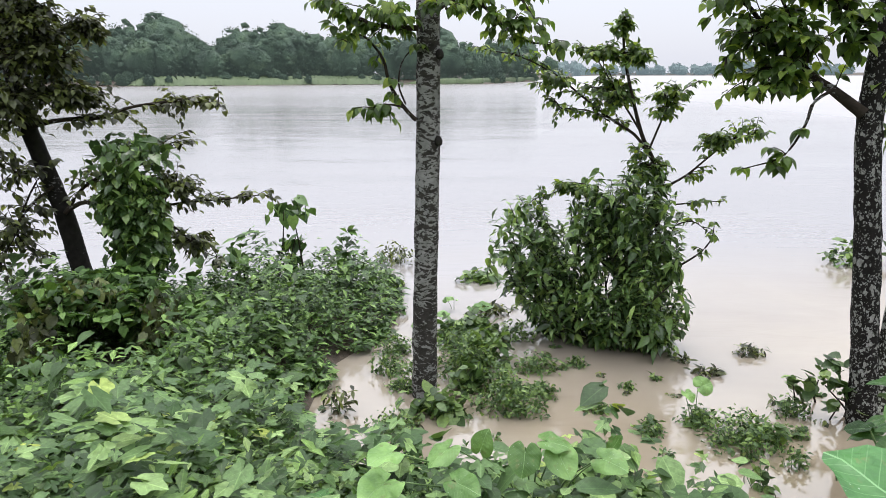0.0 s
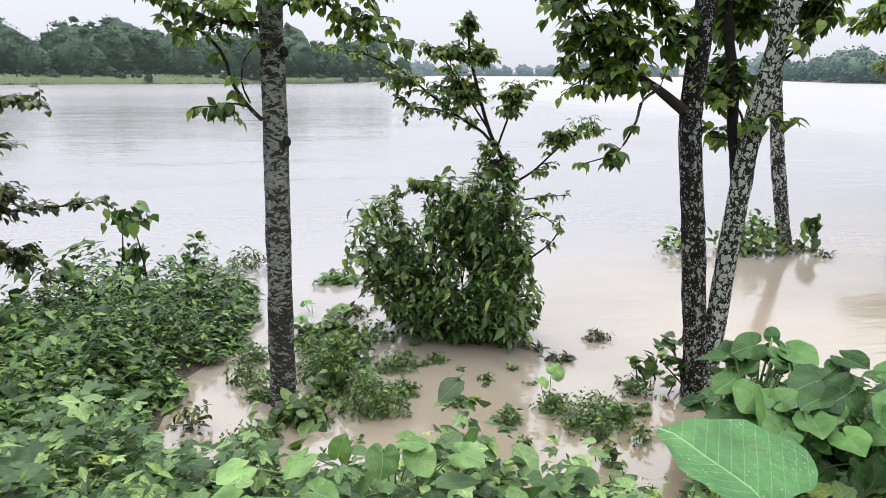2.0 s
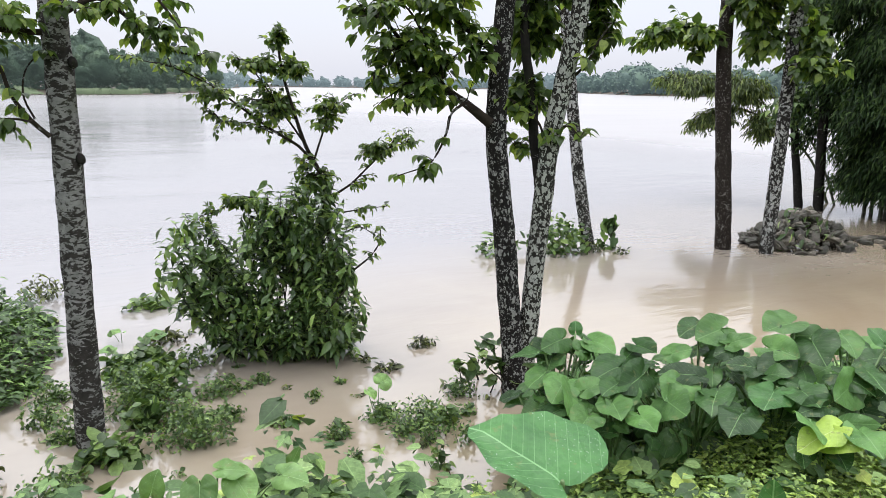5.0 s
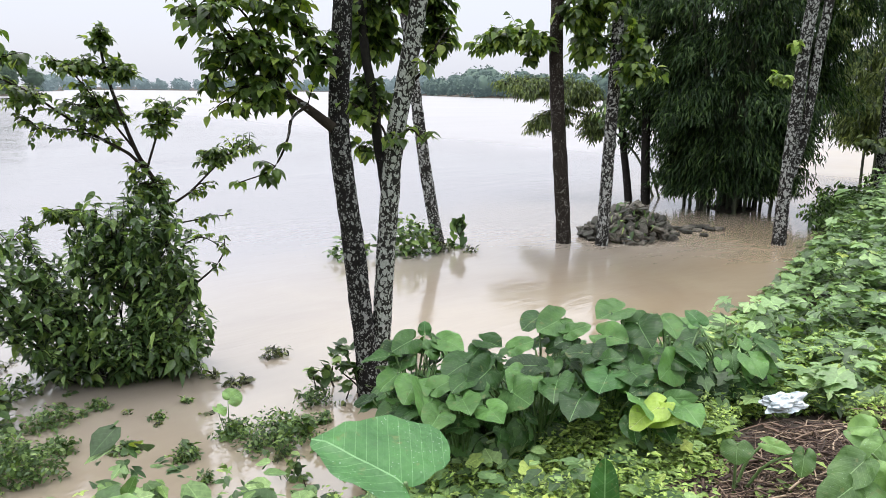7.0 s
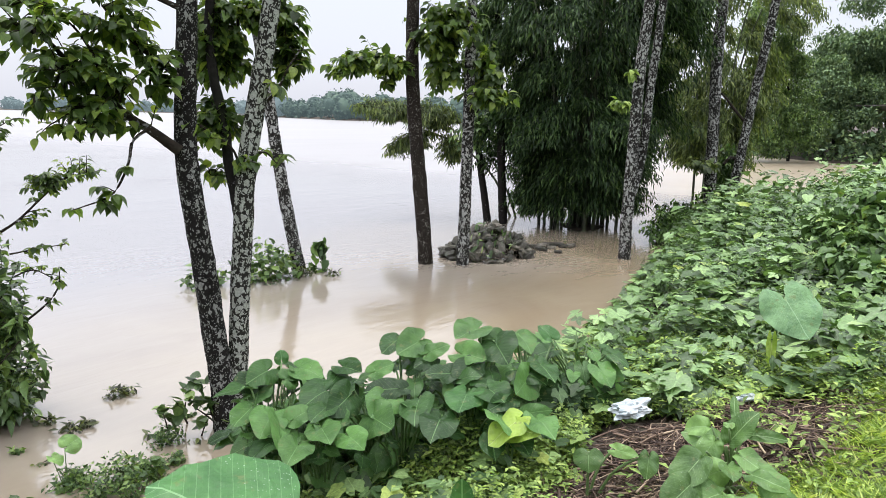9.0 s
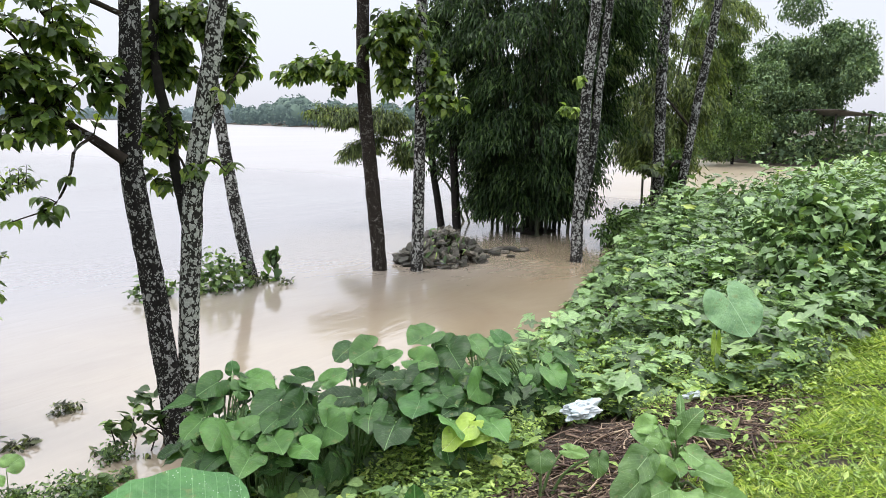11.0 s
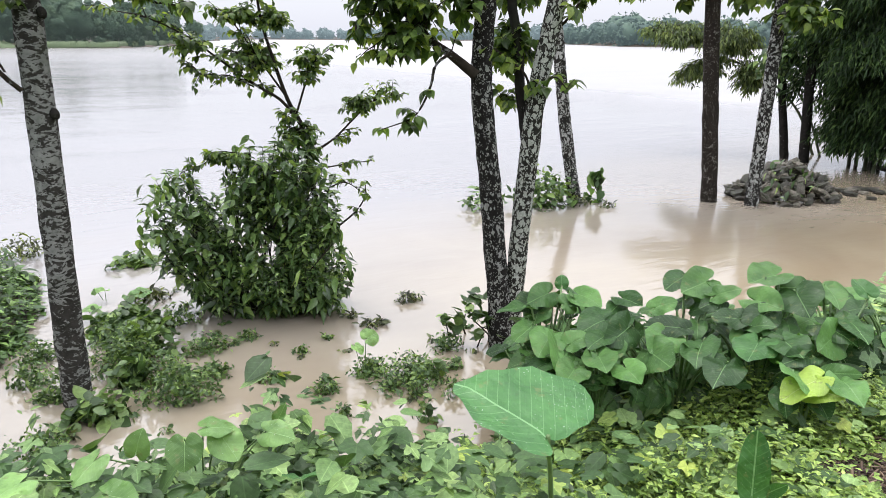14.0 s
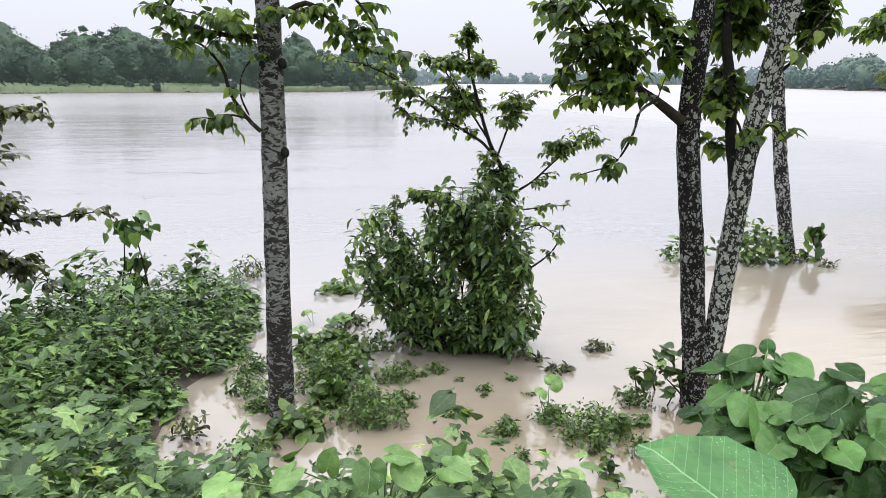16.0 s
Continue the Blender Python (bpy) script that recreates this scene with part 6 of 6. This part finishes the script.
big_plant("broad_leaf_plant", "broad-leaved weed with large soft oval leaves beside litter", (2.936, 0.41, 0.87),
    [((2.765, 0.448, 1.017), (2.602, 0.513, 0.888), 1.1), ((2.929, 0.43, 0.988), (3.006, 0.35, 1.145), 0.8),
     ((2.871, 0.447, 1.039), (2.805, 0.486, 0.953), 1.2), ((2.958, 0.503, 1.04), (2.963, 0.633, 0.997), 0.9),
     ((2.844, 0.369, 1.016), (2.789, 0.194, 0.985), 0.7), ((2.788, 0.378, 0.986), (2.703, 0.316, 0.978), 1.1),
     ((2.756, 0.314, 0.987), (2.664, 0.07, 1.04), 0.6), ((2.661, 0.444, 0.942), (2.489, 0.474, 0.888), 1.1),
     ((2.931, 0.426, 1.062), (2.977, 0.444, 1.077), 1.2), ((3.045, 0.394, 1.009), (3.086, 0.244, 1.032), 0.5),
     ((2.985, 0.419, 1.07), (3.075, 0.469, 1.163), 0.35),
     ((2.828, 0.364, 0.965), (2.576, 0.527, 0.89), 1.0), ((2.738, 0.318, 0.922), (2.457, 0.502, 0.868), 0.95),
     ((2.838, 0.332, 0.991), (2.721, 0.067, 0.987), 0.7), ((2.705, 0.255, 0.94), (2.596, -0.018, 1.006), 0.8),
     ((2.659, 0.302, 0.942), (2.516, 0.189, 0.917), 1.0), ((2.962, 0.437, 0.972), (2.943, 0.635, 0.996), 0.9)],
    MAT_OVAL, face=(-0.5, -0.4, 0.75), seed=330, table=OVATE_RAD)
big_plant("round_leaf_sprout", "sprout with one round pale leaf among dead stalks", (2.631, 0.875, 0.765),
    [((2.585, 0.854, 0.941), (2.542, 0.83, 0.878), 1.5), ((2.718, 0.815, 0.919), (2.718, 0.701, 0.927), 0.5), ((2.733, 0.665, 0.941), (2.688, 0.644, 0.855), 0.8)],
    MAT_OVAL, face=(-0.7, -0.4, 0.6), seed=350)
big_plant("waterside_plant", "leafy weed with oval leaves at the water's edge", (0.322, 1.862, 0.764),
    [((0.253, 1.518, 1.159), (0.241, 1.469, 1.082), 1.1), ((0.126, 1.68, 1.05), (0.143, 1.679, 1.128), 1.0), ((0.032, 1.583, 1.126), (-0.046, 1.532, 1.093), 1.0),
     ((0.353, 1.553, 1.133), (0.393, 1.495, 1.062), 1.0), ((0.479, 1.527, 1.119), (0.547, 1.457, 1.123), 0.9),
     ((0.535, 1.616, 1.087), (0.566, 1.608, 1.15), 0.6), ((-0.137, 1.477, 1.167), (-0.214, 1.419, 1.173), 1.1), ((-0.155, 1.476, 1.074), (-0.227, 1.367, 1.088), 0.9),
     ((0.031, 1.483, 1.069), (0.114, 1.43, 1.056), 0.9), ((0.31, 1.56, 1.158), (0.395, 1.545, 1.147), 0.9)],
    MAT_OVAL, seed=360, table=HEART_RAD, face=(0.0, -0.35, 0.93), sr=0.004)


_rng = np.random.default_rng(17)
for k, (fx, fy, _z) in enumerate([(-0.331, 1.604, 0.953), (-0.169, 1.625, 0.96), (-0.004, 1.633, 0.976), (0.161, 1.627, 0.958), (0.304, 1.612, 0.989), (0.462, 1.583, 0.987), (0.595, 1.548, 1.009)]):
    ls = []
    for q in range(13):
        a = _rng.uniform(0, 6.28)
        h = float(ground_height(fx, fy)) + _rng.uniform(0.06, 0.32)
        b = (fx + 0.12 * math.cos(a), fy + 0.12 * math.sin(a), h)
        ln = _rng.uniform(0.045, 0.11)
        ls.append((b, (b[0] + ln * math.cos(a), b[1] + ln * math.sin(a), h - ln * _rng.uniform(-0.1, 0.9)), _rng.uniform(0.7, 1.1)))
    big_plant("waterside_plant", "leafy weed with rounded green leaves at the water's edge", (fx, fy), ls, MAT_OVAL, "weeds at the water's edge", special={q: MAT_TARO_BRIGHT for q in range(k % 2, 13, 2)}, seed=1800 + 10 * k, face=(0.0, -0.22, 0.97), sr=0.004)


# ---- litter on the bank ----
def straw(seed):
    rng = np.random.default_rng(seed)
    x, y = rng.uniform(1.9, 4.7, 12000), rng.uniform(-0.2, 1.4, 12000)
    ok = litter_in(x, y) > rng.uniform(-0.35, 0.45, 12000)
    x, y = x[ok][:3000], y[ok][:3000]
    n = len(x)
    z = ground_height(x, y) + 0.012 + 0.05 * rng.uniform(0, 1, n)
    yaw = rng.normal(-0.2, 0.8, n)
    ln = rng.uniform(0.02, 0.34, n) ** 1.0 * rng.uniform(0.3, 1.0, n)
    pieces = []
    for k in range(n):
        d = np.array([math.cos(yaw[k]), math.sin(yaw[k]), rng.normal() * 0.08]) * ln[k] / 2
        c = np.array([x[k], y[k], z[k]])
        w = 0.002 + 0.006 * rng.uniform() ** 4
        pieces.append(tube([c - d, c + rng.normal(size=3) * 0.008, c + d], w, w * 0.7, 4, 4))
    v, f = merge(pieces)
    return tagged(mesh_object("dead_stalks", v, f, MAT_STRAW), "matted dead brown stalks washed onto the bank", "litter", kind="stuff")


straw(400)


def crumpled_bag(name, at, size, label, seed):
    rng = np.random.default_rng(seed)
    bm = bmesh.new()
    bmesh.ops.create_icosphere(bm, subdivisions=4, radius=1.0)
    o = Vector(rng.uniform(0, 50, 3))
    for v in bm.verts:
        c = v.co.copy()
        k = 1 + 0.5 * noise.noise(c * 1.3 + o) + 0.34 * abs(noise.noise(c * 2.6 + o)) - 0.30 * abs(noise.noise(c * 5.5 + o)) + 0.12 * noise.noise(c * 11.0 + o)
        v.co = Vector((c.x * size * k, c.y * size * 0.62 * k, max(-0.15, c.z) * size * 0.5 * k))
    me = bpy.data.meshes.new(name)
    bm.to_mesh(me)
    bm.free()
    me.materials.append(MAT_BAG)
    ob = new(name, me)
    ob.location, ob.rotation_euler = at, (0.1, -0.1, -0.5)
    return tagged(ob, label, "bag")


crumpled_bag("plastic_bag", (3.40, 1.075, 0.80), 0.105, "crumpled white plastic bag lying on dead stalks", 410)
crumpled_bag("plastic_scrap", (3.941, 0.673, 0.82), 0.05, "small grey plastic scrap at the foot of the weeds", 411)


# ---- tufts and drift in the flooded shallows ----
def tuft(at, r, h, n, leaf, size, mat, label, seed, name="water_weed", group="tufts in the shallows"):
    rng = np.random.default_rng(seed)
    ob = thing(name, (at[0], at[1], 0.0), label, "weed", group)
    n = int(n * (3.2 if leaf is TINY else 1.6))
    p = blob(rng, (at[0], at[1], h * 0.4), (r, r * 0.8, h * 0.7), n, 0.1)
    p[:, 2] = np.clip(p[:, 2], 0.012, None)
    part("foliage", *leaves_at(leaf, p, rng, size, 0.15), mat, ob)
    st = [tube([(at[0] + rng.normal() * r * 0.4, at[1] + rng.normal() * r * 0.4, -0.12), tuple(q)], 0.004, 0.002, 4, 3) for q in p[:: max(1, n // 8)]]
    tagged(part("stem", *merge(st), MAT_STALK, ob), kind="stuff")
    return ob


_tufts = (
    ((-0.262, 4.383, 0.0), 0.14, 0.22, 120, 0), ((0.152, 4.686, 0.0), 0.28, 0.34, 300, 0), ((0.269, 5.407, 0.0), 0.24, 0.22, 160, 1), ((0.468, 4.068, 0.0), 0.28, 0.22, 300, 0),
    ((-0.401, 5.086, 0.0), 0.16, 0.16, 120, 0), ((-0.311, 3.751, 0.0), 0.18, 0.14, 110, 0), ((-0.019, 3.985, 0.0), 0.2, 0.16, 110, 1), ((0.728, 4.739, 0.0), 0.2, 0.12, 120, 0),
    ((1.067, 4.042, 0.0), 0.11, 0.07, 46, 0), ((1.053, 4.826, 0.0), 0.10, 0.07, 40, 0), ((1.359, 4.4, 0.0), 0.06, 0.05, 22, 0), ((1.703, 3.863, 0.0), 0.14, 0.12, 90, 0),
    ((1.328, 3.727, 0.0), 0.10, 0.10, 60, 0), ((1.91, 3.64, 0.0), 0.30, 0.16, 260, 0), ((2.357, 3.983, 0.0), 0.14, 0.14, 80, 0), ((0.408, 7.238, 0.0), 0.26, 0.10, 90, 1),
    ((-0.595, 7.976, 0.0), 0.30, 0.24, 160, 2), ((-0.593, 7.023, 0.0), 0.22, 0.05, 60, 2), ((2.047, 4.662, 0.0), 0.12, 0.05, 50, 2), ((2.534, 5.045, 0.0), 0.15, 0.08, 60, 2),
    ((1.931, 4.904, 0.0), 0.08, 0.04, 24, 2), ((0.461, 6.081, 0.0), 0.2, 0.10, 80, 2), ((-0.717, 4.027, 0.0), 0.16, 0.2, 50, 2), ((1.604, 4.559, 0.0), 0.05, 0.04, 16, 0),
    ((5.76, 7.629, 0.0), 0.5, 0.5, 330, 1), ((4.948, 7.889, 0.0), 0.3, 0.26, 120, 1), ((6.538, 7.21, 0.0), 0.16, 0.10, 40, 2), ((6.241, 7.475, 0.0), 0.2, 0.16, 60, 2),
    ((0.615, 5.406, 0.0), 0.2, 0.14, 120, 0),
    ((0.34, 4.907, 0.0), 0.26, 0.26, 130, 1), ((0.393, 4.382, 0.0), 0.22, 0.2, 170, 0), ((0.186, 4.383, 0.0), 0.16, 0.22, 60, 1), ((0.071, 5.275, 0.0), 0.18, 0.24, 70, 1),
    ((-0.417, 4.686, 0.0), 0.14, 0.18, 90, 0), ((0.712, 4.288, 0.0), 0.14, 0.1, 80, 0), ((-0.678, 6.002, 0.0), 0.16, 0.14, 50, 1),
    ((1.722, 3.589, 0.0), 0.07, 0.12, 22, 0), ((1.844, 3.425, 0.0), 0.08, 0.14, 30, 0), ((2.066, 3.579, 0.0), 0.07, 0.14, 12, 1), ((2.077, 3.323, 0.0), 0.08, 0.14, 30, 0),
    ((1.759, 3.108, 0.0), 0.08, 0.18, 14, 1), ((2.268, 3.669, 0.0), 0.07, 0.1, 24, 0), ((1.337, 3.392, 0.0), 0.06, 0.08, 20, 0),
    ((1.676, 3.833, 0.0), 0.05, 0.12, 8, 1), ((1.371, 3.876, 0.0), 0.05, 0.05, 14, 0),
)
for k, (at, r, h, n, kind) in enumerate(_tufts):
    look_of = ((TINY, 0.036, MAT_LEAF_TUFT, "small leafy weed tuft poking out of the muddy water"),
               (ROUND, 0.075, MAT_LEAF_TUFT, "leafy weed with rounded leaves standing in the flood"),
               (OVAL, 0.055, MAT_LEAF_DULL, "drifted dead twigs and leaves caught in the shallows"))[kind]
    tuft(at, r, h, n, *look_of, 500 + k)

_rng = np.random.default_rng(88)
for k in range(46):
    dx, dy = _rng.uniform(-0.6, 2.8), _rng.uniform(3.3, 6.4)
    if mound_in(np.array(dx), np.array(dy)) > -0.1:
        continue
    tuft((dx, dy, 0.0), _rng.uniform(0.02, 0.07), _rng.uniform(0.02, 0.05), int(_rng.integers(5, 16)), OVAL, 0.05, (MAT_LEAF_TUFT, MAT_LEAF_DULL)[k % 2], "scrap of drifting leaves in the shallows", 900 + k, "drift_leaves", "drift in the shallows")

for k, (fx, fy, yaw, ln) in enumerate([(0.33, 6.05, 0.3, 0.15), (0.02, 5.72, 2.6, 0.13), (-0.22, 5.55, 1.2, 0.10), (0.1, 6.2, 4.0, 0.10), (1.66, 3.86, 0.4, 0.12)]):
    h = 0.26 if k == 4 else 0.07 + 0.03 * (k % 2)
    big_plant("water_leaf_plant", "round green leaf on a stalk standing just out of the flood", (fx, fy), [((fx, fy, h), (fx + ln * math.cos(yaw), fy + ln * math.sin(yaw), h + 0.02), 1.1), ((fx - 0.06, fy + 0.05, h * 0.8), (fx - 0.06 + 0.7 * ln * math.sin(yaw), fy + 0.05 - 0.7 * ln * math.cos(yaw), h * 0.7), 1.0)], MAT_OVAL, "weeds in the flood", face=(0.1, -0.3, 0.94), seed=2300 + 7 * k, sr=0.004)

def leggy_weed(at, tall, seed):
    """Thin upright stems with rounded leaves spread along them."""
    rng = np.random.default_rng(seed)
    g = float(ground_height(at[0], at[1]))
    ob = thing("leggy_weed", (at[0], at[1], g), "leggy weed with dark stems and rounded grey-green leaves by the water", "weed", "leggy weeds at the water's edge")
    for k in range(4):
        foot = np.array([at[0] + 0.05 * rng.normal(), at[1] + 0.05 * rng.normal(), g - 0.03])
        tip = foot + [0.07 * rng.normal(), 0.07 * rng.normal(), tall * rng.uniform(0.6, 1.0)]
        pts = [foot, (foot + tip) / 2 + 0.02 * rng.normal(size=3), tip]
        stem = part("stem", *tube(pts, 0.005, 0.002, 5, 7), MAT_TWIG, ob)
        line = spline(pts, 30)
        idx = np.repeat(np.arange(9, 30, 3), 2)
        a = np.arange(len(idx)) * 2.2 + rng.uniform(0, 6)
        along = np.stack([np.cos(a), np.sin(a), rng.uniform(-0.5, 0.2, len(a))], 1)
        up = np.array([0, -0.15, 1.0]) + 0.25 * rng.normal(size=(len(a), 3))
        part("leaves", *scatter(ROUND, line[idx], along, up, rng.uniform(0.04, 0.095, len(a))), (MAT_LEAF_TUFT, MAT_LEAF_VINE)[k % 2], stem)
    return ob


for k, (wx, wy, wh) in enumerate([(1.03, 2.35, 0.28), (1.28, 2.3, 0.40), (1.45, 2.25, 0.42), (1.18, 2.12, 0.34), (0.86, 2.45, 0.26), (1.38, 2.42, 0.34), (1.6, 2.15, 0.34), (0.7, 2.62, 0.22)]):
    leggy_weed((wx, wy), wh, 2600 + k)

# the young plants by the foot of the forked tree and on the mound
shrub("waterside_weed", "leggy weed with oval leaves beside the forked trunk", (2.622, 4.098, 0.0),
      [((2.536, 3.931, 0.306), (0.14, 0.14, 0.12), 40), ((2.424, 3.991, 0.202), (0.12, 0.12, 0.08), 26), ((2.642, 3.871, 0.166), (0.1, 0.1, 0.1), 20)], 6, ROUND, 0.085, MAT_LEAF_TUFT, 611, 0.1)
shrub("ivy_bush", "dark green ivy bush smothering the foot of a leaning trunk", (15.0, 4.95, 0.2),
      [((15.0, 4.95, 0.55), (0.45, 0.45, 0.4), 900), ((15.05, 4.9, 1.0), (0.3, 0.3, 0.4), 600), ((15.08, 4.85, 1.45), (0.16, 0.16, 0.3), 250), ((13.9, 5.2, 0.35), (0.6, 0.5, 0.35), 700), ((12.6, 4.9, 0.35), (0.5, 0.5, 0.3), 500)], 6, OVAL, 0.10, MAT_LEAF_MOUND, 616, 0.4)
shrub("mound_sapling", "pale green seedling rising above the creepers", (-1.468, 6.323, 0.417),
      [((-1.503, 6.315, 0.973), (0.17, 0.17, 0.10), 44), ((-1.467, 6.323, 0.646), (0.07, 0.07, 0.16), 30)], 4, HEART, 0.10, MAT_LEAF_VINE, 612, 0.6)
shrub("mound_sapling", "small pale seedling with two drooping leaves", (-1.863, 5.911, 0.475),
      [((-1.846, 5.916, 0.593), (0.08, 0.08, 0.06), 8)], 2, HEART, 0.11, MAT_LEAF_VINE, 613, 0.8)
shrub("water_seedling", "thin seedling sticking out of open water", (6.727, 7.678, 0.0),
      [((6.596, 7.564, 0.372), (0.14, 0.14, 0.1), 20), ((6.582, 7.576, 0.154), (0.12, 0.12, 0.1), 14)], 3, HEART, 0.13, MAT_LEAF_MOUND, 614, 0.7)

# ---- the inlet's far bank ----
def inlet_tree(name, label, at, blobs, mat, seed, size):
    rng = np.random.default_rng(seed)
    ob = thing(name, at, label, "tree", "trees behind the inlet")
    top = max(b[0][2] for b in blobs)
    part("trunk", *tube([(at[0], at[1], -0.3), (at[0] + 0.1, at[1], top * 0.5), (at[0], at[1] + 0.1, top)], 0.10, 0.05, 7, 8), MAT_BARK_DARK, ob)
    for c, r, n in blobs:
        part("limb", *tube([(at[0], at[1], top * 0.4), ((at[0] + c[0]) / 2, (at[1] + c[1]) / 2, (top * 0.5 + c[2]) / 2), c], 0.07, 0.03, 5, 6), MAT_BARK_DARK, ob)
    bits = [(q, np.asarray(r) * rng.uniform(0.26, 0.5), n) for c, r, n in blobs for q in blob(rng, c, np.asarray(r) * 1.05, 10, 0.5)]
    pos = sprigs(rng, np.vstack([blob(rng, c, r, n // 3, 0.4) for c, r, n in bits]), 14, 0.16)
    pos[:, 2] = np.maximum(pos[:, 2], 0.3)
    part("foliage", *leaves_at(OVAL_S, pos, rng, size * 0.5, 0.3, 0.8), mat, ob)
    return ob


inlet_tree("inlet_tree", "leafy green tree on the bank behind the inlet", (48.895, 10.755, 0.141),
           [((48.823, 11.063, 4.551), (2.2, 2.2, 1.5), 420), ((48.592, 11.998, 3.537), (2.2, 2.2, 1.4), 320), ((48.99, 10.338, 3.215), (2.0, 2.0, 1.4), 300)], MAT_WOODS, 621, 0.36)
inlet_tree("inlet_tree", "tall dark tree standing behind the sheds", (53.303, 9.177, 0.448),
           [((53.161, 9.925, 7.17), (2.6, 2.6, 2.2), 460), ((53.124, 10.112, 4.725), (2.4, 2.2, 1.6), 360), ((53.465, 8.232, 5.405), (3.0, 2.2, 2.6), 460)], MAT_WOODS, 622, 0.4)
inlet_tree("inlet_tree", "yellowish tree hanging over the inlet", (44.9, 12.1, 0.4),
           [((43.3, 12.5, 4.9), (1.8, 2.0, 2.2), 360), ((43.5, 12.0, 2.8), (2.0, 2.0, 1.5), 360), ((41.7, 12.7, 7.2), (1.4, 1.5, 1.4), 200)], MAT_LEAF_TUFT, 623, 0.3)
_rng = np.random.default_rng(9)
_a = np.radians(_rng.uniform(66, 92, 9000))
_r = np.interp(np.degrees(_a), FAR_AZ, FAR_R) + _rng.uniform(0.0, 9.0, 9000)
_p = np.stack([EYE_X + _r * np.sin(_a), EYE_Y + _r * np.cos(_a), 0.15 + _rng.uniform(0, 1, 9000) ** 1.3 * (2.4 + 0.8 * np.sin(_a * 40))], 1)
tagged(mesh_object("inlet_scrub", *leaves_at(RAG, _p, _rng, 0.30, 0.3, 1.5), MAT_WOODS), "tangled scrub along the inlet bank", "plants", kind="stuff")


def shed(at, yaw, w, d, h):
    ob = thing("shed", at, "low shed with a rusty sheet roof on posts", "shed")
    c, sn = math.cos(yaw), math.sin(yaw)

    def put(x, y, z):
        return (at[0] + c * x - sn * y, at[1] + sn * x + c * y, at[2] + z)

    for x in (-w / 2, w / 2):
        for y in (-d / 2, d / 2):
            part("post", *tube([put(x, y, -0.5), put(x, y, h)], 0.06, 0.05, 6, 3), MAT_TWIG, ob)
    n = 24
    top = [put(-w * 0.6 + 1.2 * w * k / n, y, h + (0.25 if y > 0 else -0.05) + 0.03 * (k % 2)) for y in (-d * 0.65, d * 0.65) for k in range(n + 1)]
    low = [(x, y, z - 0.04) for x, y, z in top]
    k = np.arange(n)
    m = n + 1
    q = np.stack([k, k + 1, k + 1 + m, k + m], 1)
    rim = np.array([[0, n, n + 2 * m, 2 * m], [m, m + n, m + n + 2 * m, 3 * m]])
    part("roof", np.array(top + low), [q, q[:, ::-1] + 2 * m, rim], MAT_ROOF, ob, smooth=False)
    return ob


shed((48.5, 7.7, 2.45), 0.9, 3.6, 2.4, 0.6)
